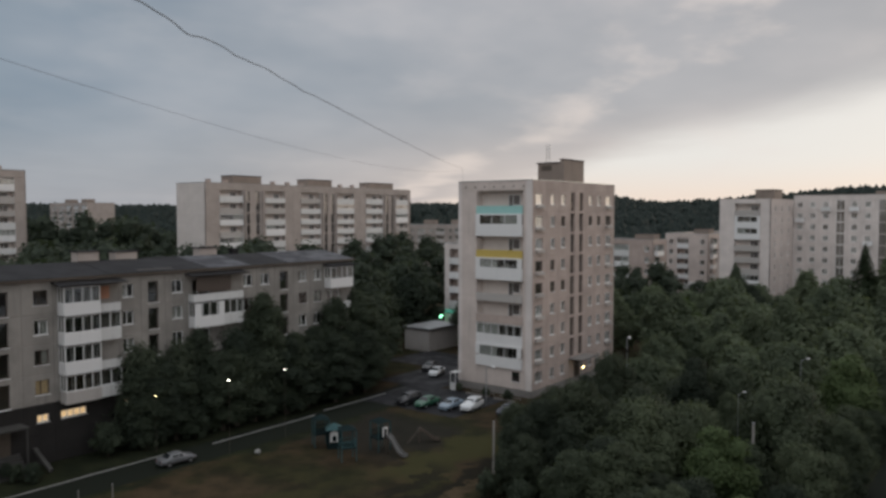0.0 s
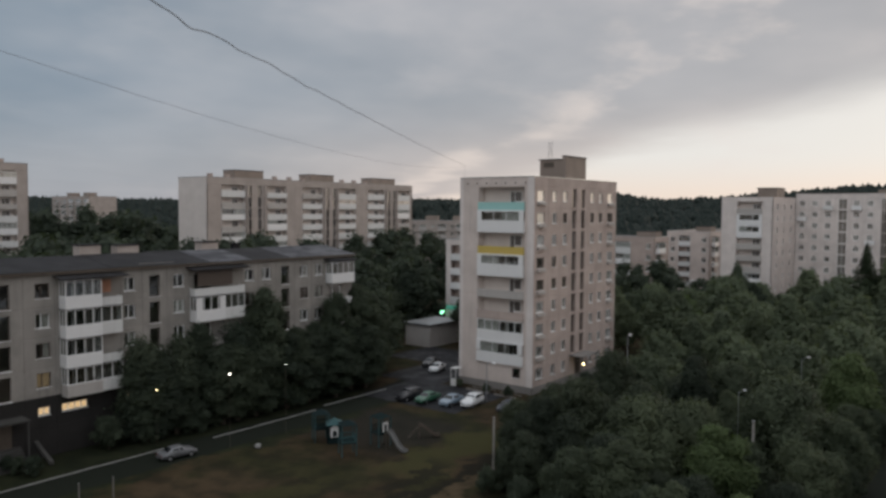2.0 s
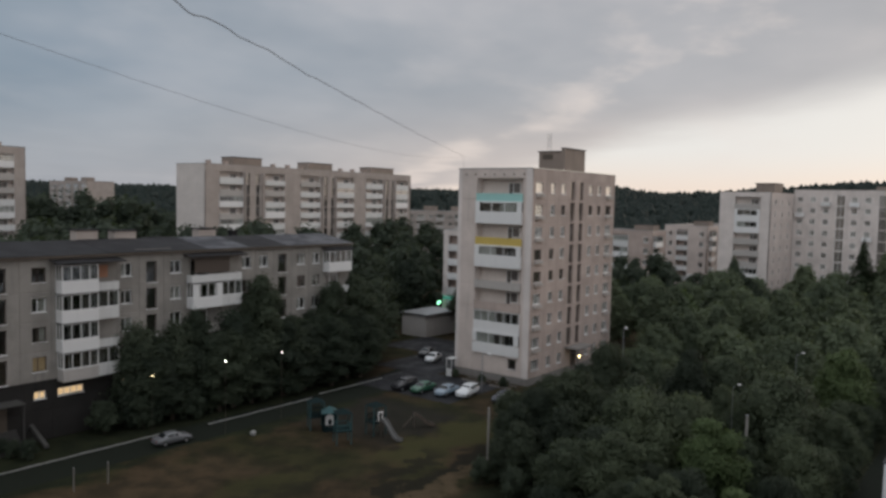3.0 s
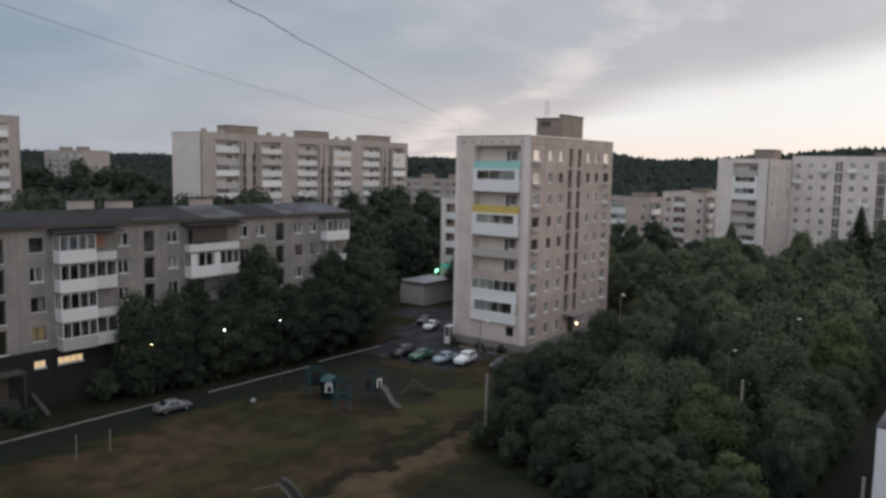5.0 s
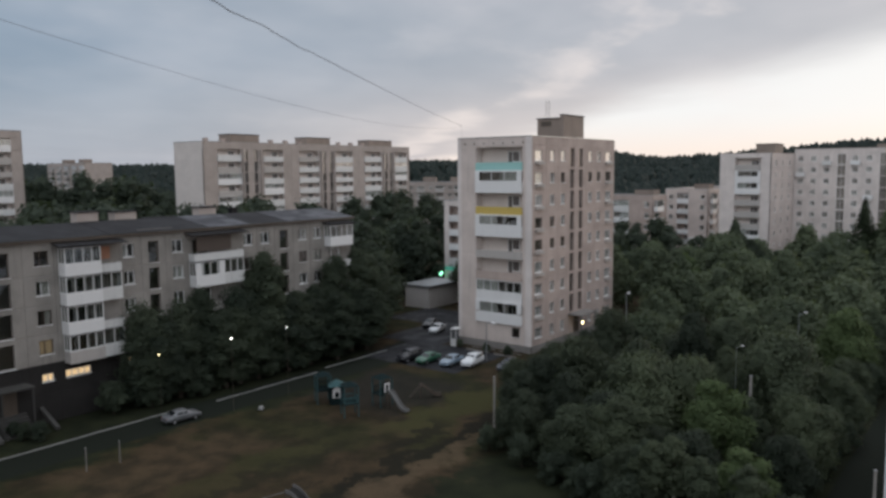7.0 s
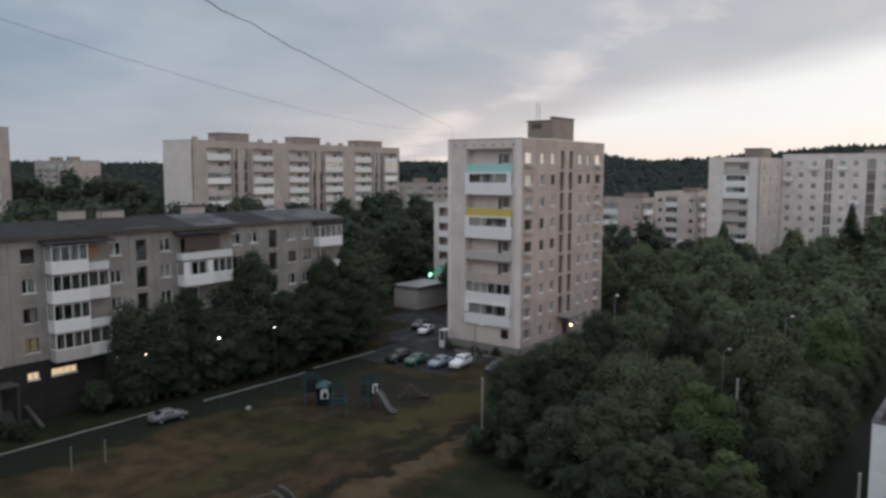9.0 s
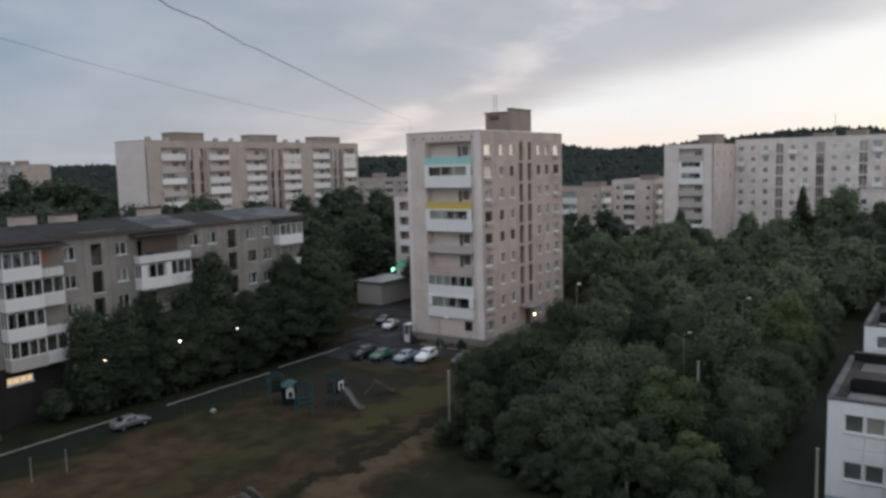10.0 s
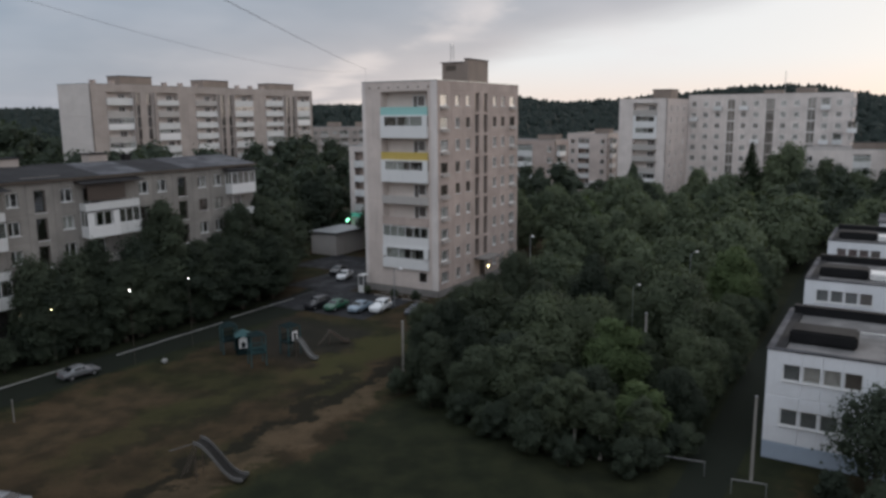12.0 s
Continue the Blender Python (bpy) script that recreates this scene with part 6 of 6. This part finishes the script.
    for x in (0.78, -0.78):
        for y in (1.32, -1.28):
            tyre = part("wheel", shared("tyre", lambda: wheel_mesh(0.32, 0.2, RUBBER, 0.17)), RUBBER, ob, "", pose(x, y, 0.32))
            part("rim", shared("rim", lambda: wheel_mesh(0.19, 0.206, METAL, 0.0)), METAL, tyre)
    return ob


def wheel_mesh(r, w, material, inner):
    bm = bmesh.new()
    n = 20
    prof = [(0.0, w / 2), (r * 0.9, w / 2), (r, w / 2 - 0.03), (r, -w / 2 + 0.03), (r * 0.9, -w / 2), (0.0, -w / 2)]
    rings = [[bm.verts.new((x, max(q, 0.001) * math.cos(6.2832 * i / n), max(q, 0.001) * math.sin(6.2832 * i / n))) for i in range(n)] for q, x in prof]
    for p, q in zip(rings, rings[1:]):
        for i in range(n):
            j = (i + 1) % n
            bm.faces.new((p[i], q[i], q[j], p[j]))
    bmesh.ops.recalc_face_normals(bm, faces=bm.faces)
    me = bpy.data.meshes.new("wheel")
    bm.to_mesh(me)
    bm.free()
    me.materials.append(material)
    return me


TAIL = plain("red_tail_light", (0.25, 0.02, 0.02), 0.3)
P_WHITE, P_SILVER, P_BLUE = car_paint("white_car_paint", (0.52, 0.53, 0.54)), car_paint("silver_car_paint", (0.30, 0.31, 0.325)), car_paint("pale_blue_car_paint", (0.17, 0.22, 0.27))
P_GREY = car_paint("grey_silver_car_paint", (0.11, 0.113, 0.12))
P_GREEN, P_DARK, P_BLACK = car_paint("green_car_paint", (0.02, 0.085, 0.05)), car_paint("dark_blue_car_paint", (0.03, 0.035, 0.05)), car_paint("black_car_paint", (0.015, 0.015, 0.018))
SOUTH = 180 - TURN            # nose toward the yard
for x, y, pm, label, kind, turn in (
        (-4.3, 93.3, P_BLACK, "black estate car parked at the yard's edge", "suv", SOUTH - 4), (-2.0, 92.2, P_GREEN, "green saloon parked in the row", "sedan", SOUTH + 2),
        (0.9, 91.0, P_BLUE, "pale blue saloon parked in the row", "sedan", SOUTH + 4), (3.4, 90.6, P_WHITE, "white estate car parked in the row", "suv", SOUTH + 8), (7.6, 88.4, P_DARK, "dark blue saloon parked in the row", "sedan", SOUTH + 4),
        (-1.0, 110.0, P_WHITE, "white saloon parked beside the tower", "sedan", SOUTH + 18), (-2.0, 113.8, P_BLACK, "dark saloon parked beside the tower", "sedan", SOUTH + 16),
        (-25.1, 70.7, P_GREY, "silver saloon parked along the whitewashed kerb", "sedan", -TURN - 6),
        (58.0, 163.0, P_WHITE, "white car parked among the trees", "sedan", 50), (62.5, 163.5, P_SILVER, "silver car parked among the trees", "sedan", 60)):
    make_car("car", pose(x, y, 0.02, 0, 0, turn) @ Matrix.Scale(0.80 if x < -20 else 0.86, 4), pm, label, kind)


# ---- poles, lamps and posts ----
def round_pole(name, x, y, h, r0, r1, material, label, category, group=""):
    bm = bmesh.new()
    limb(bm, Vector((0, 0, -0.3)), Vector((0, 0, h)), r0, r1, 12)
    ob = thing(name, pose(x, y, 0), label, category, group)
    part("shaft", bm, material, ob)
    part("cap", boxes_mesh("cap", [(-r1, r1, -r1, r1, h - 0.01, h + 0.05)], METAL), METAL, ob)
    return ob


round_pole("utility_pole", 4.3, 64.6, 5.7, 0.12, 0.09, POLE, "pale concrete pole at the edge of the yard", "pole", "yard poles")
round_pole("utility_pole", 25.3, 43.3, 5.7, 0.11, 0.08, POLE, "pale concrete pole beside the school path", "pole", "yard poles")
round_pole("utility_pole", 24.85, 60.5, 6.7, 0.15, 0.10, POLE, "pale concrete pole among the trees", "pole", "yard poles")


def street_lamp(x, y, h, lit, label, yaw=0, size=1.0):
    ob = thing("street_lamp", pose(x, y, 0, 0, 0, yaw), label, "street lamp", "street lamps")
    bm = bmesh.new()
    limb(bm, Vector((0, 0, -0.3)), Vector((0, 0, h)), 0.07 * size, 0.05 * size, 8)
    limb(bm, Vector((0, 0, h)), Vector((0.0, -0.9 * size, h + 0.25)), 0.04 * size, 0.03 * size, 6)
    part("shaft", bm, METAL, ob)
    head = bmesh.new()
    bmesh.ops.create_uvsphere(head, u_segments=12, v_segments=8, radius=1)
    for v in head.verts:
        v.co = Vector((v.co.x * 0.16 * size, (v.co.y * 0.42 - 1.2) * size, v.co.z * 0.1 * size + h + 0.27))
    hd = part("head", head, WHITE, ob, "pale lamp head")
    part("lens", boxes_mesh("lens", [(-0.11 * size, 0.11 * size, -1.45 * size, -1.0 * size, h + 0.27 - 0.14 * size, h + 0.27 - 0.09 * size)], LAMP_WHITE if lit else WHITE), LAMP_WHITE, hd)
    return ob


street_lamp(23.5, 97.0, 7.6, False, "unlit street lamp with a pale head among the trees")
street_lamp(5.2, 92.5, 4.7, False, "unlit street lamp with a pale head beside the tower", 40)
street_lamp(34.9, 73.9, 9.1, False, "unlit street lamp with a pale head above the grove", 70, 0.5)
street_lamp(24.9, 63.8, 8.2, False, "unlit street lamp with a pale head in the grove", 70, 0.4)


def lamp_post(x, y, z, r, glow_mat, label):
    ob = thing("yard_lamp", pose(x, y, 0), label, "lamp", "lit yard lamps")
    bm = bmesh.new()
    limb(bm, Vector((0, 0, -0.2)), Vector((0, 0, z - r)), 0.014, 0.012, 8)
    part("shaft", bm, RUST, ob)
    b = bmesh.new()
    bmesh.ops.create_icosphere(b, subdivisions=2, radius=r)
    bmesh.ops.translate(b, verts=b.verts, vec=(0, 0, z))
    part("bulb", b, glow_mat, ob, "glowing lamp bulb")
    part("hood", boxes_mesh("hood", [(-r * 1.3, r * 1.3, -r * 1.3, r * 1.3, z + r, z + r + 0.04)], METAL), METAL, ob)


lamp_post(-16.6, 79.0, 7.25, 0.036, LAMP_WHITE, "lit lamp on a thin post beside the lane")
lamp_post(-20.9, 73.5, 7.34, 0.06, LAMP_WHITE, "bright lit lamp on a thin post beside the lane")
lamp_post(-28.4, 74.4, 5.55, 0.042, LAMP_WARM, "warm lit lamp on a thin post beside the lane")
ob = thing("entrance_lamp", pose(19.0, 103.2, 2.6, 0, 0, -TURN), "warm lit lamp over the tower's entrance", "lamp")
b = bmesh.new()
bmesh.ops.create_icosphere(b, subdivisions=2, radius=0.13)
part("bulb", b, LAMP_WARM, ob, "glowing lamp bulb")
part("bracket", boxes_mesh("bracket", [(-2.0, 0.0, -0.04, 0.04, 0.25, 0.32)], METAL), METAL, ob)

for x, y, h in ((-28.5, 58.5, 1.9), (-26.6, 60.3, 1.8)):
    ob = round_pole("fence_post", x, y, h, 0.04, 0.04, PLINTH, "thin worn post at the yard's edge", "post", "yard posts")
bm = bmesh.new()
bmesh.ops.create_icosphere(bm, subdivisions=2, radius=0.3)
for v in bm.verts:
    v.co += 0.08 * noise.noise_vector(v.co * 3)
    v.co.z = max(v.co.z * 0.9, -0.25) + 0.25
single("white_stone", bm, WHITEWASH, pose(-18.2, 73.6, 0), "whitewashed boulder at the edge of the lane", "stone")
# low barriers beside the school path
for x, y, yaw, length in ((20.0, 45.7, -30, 3.0), (23.1, 41.8, -28, 2.1)):
    ob = thing("pipe_barrier", pose(x, y, 0, 0, 0, yaw), "low pale pipe barrier in front of the grove", "barrier", "pipe barriers")
    part("rail", boxes_mesh("rail", [(0, length, -0.025, 0.025, 0.97, 1.02)], METAL), METAL, ob)
    for leg_x in (0.0, length - 0.08):
        part("leg", boxes_mesh("leg", [(leg_x, leg_x + 0.05, -0.025, 0.025, -0.1, 0.97)], METAL), METAL, ob)


# ---- playground ----
SLIDE_DARK = plain("dark_worn_slide_sheet", (0.022, 0.021, 0.02), 0.95)
SLIDE_RAIL = paint("worn_grey_slide_paint", (0.10, 0.098, 0.096), 0.85, 0.5)
def roof_cone(bm, x, y, z, w, h):
    vs = [bm.verts.new((x + a * w, y + b * w, z)) for a, b in ((-1, -1), (1, -1), (1, 1), (-1, 1))]
    top = bm.verts.new((x, y, z + h))
    for i in range(4):
        bm.faces.new((vs[i], vs[(i + 1) % 4], top))
    bm.faces.new(list(reversed(vs)))


def play_tower(at, label, height_, dark):
    """An open timber tower: thin posts, a platform, slatted sides and a small pointed roof."""
    ob = thing("play_tower", at, label, "playground tower", "playground")
    pm = PLAY_DARK if dark else PLAY_TEAL
    for x in (-0.75, 0.65):
        for y in (-0.75, 0.65):
            part("post", shared(("ppost", height_), lambda: boxes_mesh("post", [(0, 0.1, 0, 0.1, -0.1, height_)], PLAY_TEAL)), PLAY_TEAL, ob, "", pose(x, y, 0))
    part("platform", boxes_mesh("platform", [(-0.75, 0.75, -0.75, 0.75, 1.25, 1.33)], PLAY_DARK), PLAY_DARK, ob)
    for yaw in (0, 90, 180):
        side = part("rail", shared(("prail", dark), lambda: boxes_mesh("rail", [(-0.65, 0.65, -0.75, -0.71, 1.9, 1.98), (-0.65, 0.65, -0.75, -0.71, 1.36, 1.44)], pm)), pm, ob, "", pose(0, 0, 0, 0, 0, yaw))
        for i in range(5):
            part("slat", shared(("pslat", dark), lambda: boxes_mesh("slat", [(0, 0.07, -0.74, -0.715, 1.444, 1.896)], pm)), pm, side, "", pose(-0.55 + 0.26 * i, 0, 0))
    bm = bmesh.new()
    roof_cone(bm, 0, 0, height_, 0.8, 0.4)
    part("roof", bm, PLAY_DARK, ob)
    return ob


def slide(at, length, top, label, width=0.45, colour=None, chute=None):
    """A play slide: a curved chute with raised sides and a ladder."""
    ob = thing("slide", at, label, "slide", "playground")
    cm = colour or SLIDE_RAIL
    n = 14
    prof = []
    for i in range(n + 1):
        f = i / n
        prof.append((f * length, top * (0.5 + 0.5 * math.cos(math.pi * min(1, f * 1.12))) + 0.18))
    for name, x0, x1, lift in (("chute", -width / 2, width / 2, 0.0), ("rail", -width / 2 - 0.06, -width / 2 - 0.004, 0.2), ("rail", width / 2 + 0.004, width / 2 + 0.06, 0.2)):
        bm = bmesh.new()
        rows = [[bm.verts.new((x, y, z)) for x, z in ((x0, z - 0.03), (x1, z - 0.03), (x1, z + lift + 0.02), (x0, z + lift + 0.02))] for y, z in prof]
        for p, q in zip(rows, rows[1:]):
            for i in range(4):
                j = (i + 1) % 4
                bm.faces.new((p[i], p[j], q[j], q[i]))
        bm.faces.new(rows[0]), bm.faces.new(list(reversed(rows[-1])))
        bmesh.ops.recalc_face_normals(bm, faces=bm.faces)
        part(name, bm, cm if name == "rail" else (chute or SLIDE_RAIL), ob)
    for x in (-width / 2 - 0.05, width / 2):
        part("leg", boxes_mesh("leg", [(x, x + 0.05, 0.05, 0.1, -0.1, top + 0.15)], RUST), RUST, ob)
    bm = bmesh.new()
    for x in (-width / 2, width / 2):
        limb(bm, Vector((x, -1.1, 0)), Vector((x, 0.02, top + 0.15)), 0.03, 0.03, 6)
    for i in range(6):
        f = (i + 0.7) / 6.5
        limb(bm, Vector((-width / 2, -1.1 + 1.12 * f, f * (top + 0.15))), Vector((width / 2, -1.1 + 1.12 * f, f * (top + 0.15))), 0.02, 0.02, 5)
    part("ladder", bm, RUST, ob)
    return ob


play_tower(pose(-9.2, 71.9, 0, 0, 0, 20), "teal timber play tower with a pointed roof", 3.0, False)
play_tower(pose(-12.5, 76.4, 0, 0, 0, 20), "dark teal timber play tower beside the first", 2.8, True)
ob = thing("play_house", pose(-10.9, 75.2, 0, 0, 0, 12), "small play house with a white arched front", "playground house", "playground")
arch = bmesh.new()
outer = [(-0.42, 0.1), (0.42, 0.1), (0.42, 1.0), (0, 1.3), (-0.42, 1.0)]
inner = [(-0.22, 0.14), (0.22, 0.14), (0.22, 0.6), (0.0, 0.8), (-0.22, 0.6)]
ov, iv_ = [[arch.verts.new((x, 0, z + 0.6)) for x, z in loop] for loop in (outer, inner)]
for i in range(5):
    j = (i + 1) % 5
    arch.faces.new((ov[i], ov[j], iv_[j], iv_[i]))
ex = bmesh.ops.extrude_face_region(arch, geom=arch.faces[:])
bmesh.ops.translate(arch, verts=[e for e in ex["geom"] if isinstance(e, bmesh.types.BMVert)], vec=(0, 0.06, 0))
bmesh.ops.recalc_face_normals(arch, faces=arch.faces)
part("front", arch, WHITE_OLD, ob, "white arched front panel")
for r in ((-0.75, 0.75, 0.9, 0.98, 0, 1.9), (-0.75, -0.68, 0.07, 0.9, 0, 1.9), (0.68, 0.75, 0.07, 0.9, 0, 1.9), (-0.62, 0.62, -0.0, 0.06, 0, 0.59)):
    part("side_wall", boxes_mesh("side_wall", [r], PLAY_DARK), PLAY_DARK, ob)
rf = bmesh.new()
roof_cone(rf, 0, 0.5, 1.95, 0.85, 0.6)
part("roof", rf, PLAY_TEAL, ob)
play_tower(pose(-6.3, 75.0, 0, 0, 0, 40), "dark timber play tower above the slide", 2.9, True)
slide(pose(-5.55, 73.9, 0, 0, 0, -129), 2.5, 1.6, "pale sheet-metal slide of the playground")
slide(pose(-2.6, 77.5, 0, 0, 0, -82), 2.2, 1.1, "low worn slide beside the parking area", 0.5, RUST)
slide(pose(-10.4, 48.8, 0, 0, 0, -108), 3.3, 2.3, "large dark slide with pale rails in the near yard", 0.9, SLIDE_RAIL, SLIDE_DARK)
bm = bmesh.new()
limb(bm, Vector((0.45, 0.05, 2.55)), Vector((0.5, -1.75, 1.9)), 0.03, 0.03, 8)
part("hand_rail", bm, SLIDE_RAIL, bpy.data.objects["slide.002"], "pale steel hand rail")
portal = thing("slide_portal", pose(-5.75, 74.1, 1.62, 0, 0, -129), "white arched frame at the head of the slide", "playground frame", "playground")
for r in ((-0.34, -0.22, 0, 0.75), (0.22, 0.34, 0, 0.75), (-0.34, 0.34, 0.754, 0.9)):
    part("bar", boxes_mesh("bar", [(r[0], r[1], -0.03, 0.03, r[2], r[3])], WHITE), WHITE, portal)
make_car("car", pose(-21.8, 45.2, 0.02, 0, 0, 80), P_GREY, "dark grey car parked at the near edge of the yard", "sedan")

# ---- shop sign behind the tower and a booth at its corner ----
sign = thing("pharmacy_sign", pose(-0.6, 149.2, 3.0, 0, 0, -TURN), "lit green cross sign of a shop", "sign")
part("cross", boxes_mesh("cross", [(-0.2, 0.2, -0.06, 0.06, 0.0, 1.2), (-0.6, -0.2, -0.06, 0.06, 0.4, 0.8), (0.2, 0.6, -0.06, 0.06, 0.4, 0.8)], SIGN_GREEN), SIGN_GREEN, sign, "glowing green cross")
part("post", boxes_mesh("post", [(-0.05, 0.05, -0.03, 0.03, -3.0, -0.004)], METAL), METAL, sign)
bar = thing("shop_fascia", pose(0.2, 150.0, 0, 0, 0, -TURN), "pale green shop fascia with a lit white panel", "sign")
part("fascia", boxes_mesh("fascia", [(0.2, 5.0, -0.2, -0.01, 4.0, 4.7)], CYAN_BAR), CYAN_BAR, bar)
part("light_panel", boxes_mesh("light_panel", [(2.0, 4.4, -0.24, -0.01, 2.9, 3.6)], SIGN_WHITE), SIGN_WHITE, bar, "lit white panel")
booth = thing("entrance_booth", pose(1.5, 101.8, 0, 0, 0, -TURN), "small white porch at the tower's corner", "porch")
part("frame", boxes_mesh("frame", [(-0.03, 0.03, -1.0, -0.94, 0, 2.3), (0.79, 0.85, -1.0, -0.94, 0, 2.3), (-0.05, 0.87, -1.02, 0.3, 2.304, 2.4)], WHITE_OLD), WHITE_OLD, booth)
part("apron", boxes_mesh("apron", [(0.04, 0.78, -0.98, -0.94, 0, 1.0)], WHITE_OLD), WHITE_OLD, booth)
# low flower beds with grey edging in front of the tower
for a, b, l in ((-58.5, 79.6, 3.6), (-54.0, 79.4, 3.2)):
    x, y = grid(a, b)
    bed = thing("flower_bed", pose(x, y, 0, 0, 0, -TURN), "flower bed with a grey stone edging by the tower", "flower bed", "flower beds")
    for r in ((0, l, 0, 0.12), (0, l, 1.3, 1.42)):
        part("edging", boxes_mesh("edging", [(*r, -0.05, 0.22)], PLINTH), PLINTH, bed)
    part("soil", boxes_mesh("soil", [(0.0, l, 0.124, 1.296, -0.05, 0.15)], TRACK), TRACK, bed)


# ---- cables from roof to roof ----
def cable(points, r, label, lumps=()):
    cu = bpy.data.curves.new("overhead_cable", "CURVE")
    cu.dimensions, cu.bevel_depth, cu.bevel_resolution = "3D", r, 2
    sp = cu.splines.new("POLY")
    sp.points.add(len(points) - 1)
    for q, p in zip(sp.points, points):
        q.co = (*p, 1)
    cu.materials.append(CABLE)
    me_ob = new("overhead_cable", cu)
    return tagged(me_ob, label, "cable", "cables between the roofs")


def sagging(p, q, sag, n, wob=0.0, seed=0.0, kinks=()):
    p, q = Vector(p), Vector(q)
    out = []
    for i in range(n + 1):
        f = i / n
        c = p.lerp(q, f)
        c.z -= 4 * sag * f * (1 - f)
        c.z += wob * noise.noise((f * 60, seed, 0)) * (1 - f)
        c.x += 0.6 * wob * noise.noise((f * 45, seed, 5)) * (1 - f)
        for at, dz_, wide in kinks:
            c.z += dz_ * math.exp(-((f - at) / wide) ** 2)
        out.append(c)
    return out


cable(sagging((-8.1, -1.0, 27.78), (2.6, 103.5, 29.5), 0.3, 400, 0.03, 2.0, ((0.165, 0.04, 0.004), (0.186, -0.13, 0.006), (0.215, -0.05, 0.005), (0.24, 0.05, 0.008), (0.28, -0.05, 0.01))), 0.0145, "black overhead cable with knotted lumps between two roofs")
cable(sagging((-15.4, 0.0, 28.75), (2.6, 103.5, 29.4), 1.95, 120, 0.02, 9.0), 0.0065, "thin dark overhead cable between two roofs")
ob = thing("cable_bracket", pose(2.6, 103.5, 27.2), "short steel cable bracket on the tower roof", "bracket")
part("pipe", boxes_mesh("pipe", [(-0.015, 0.015, -0.015, 0.015, 0, 2.35)], METAL), METAL, ob)
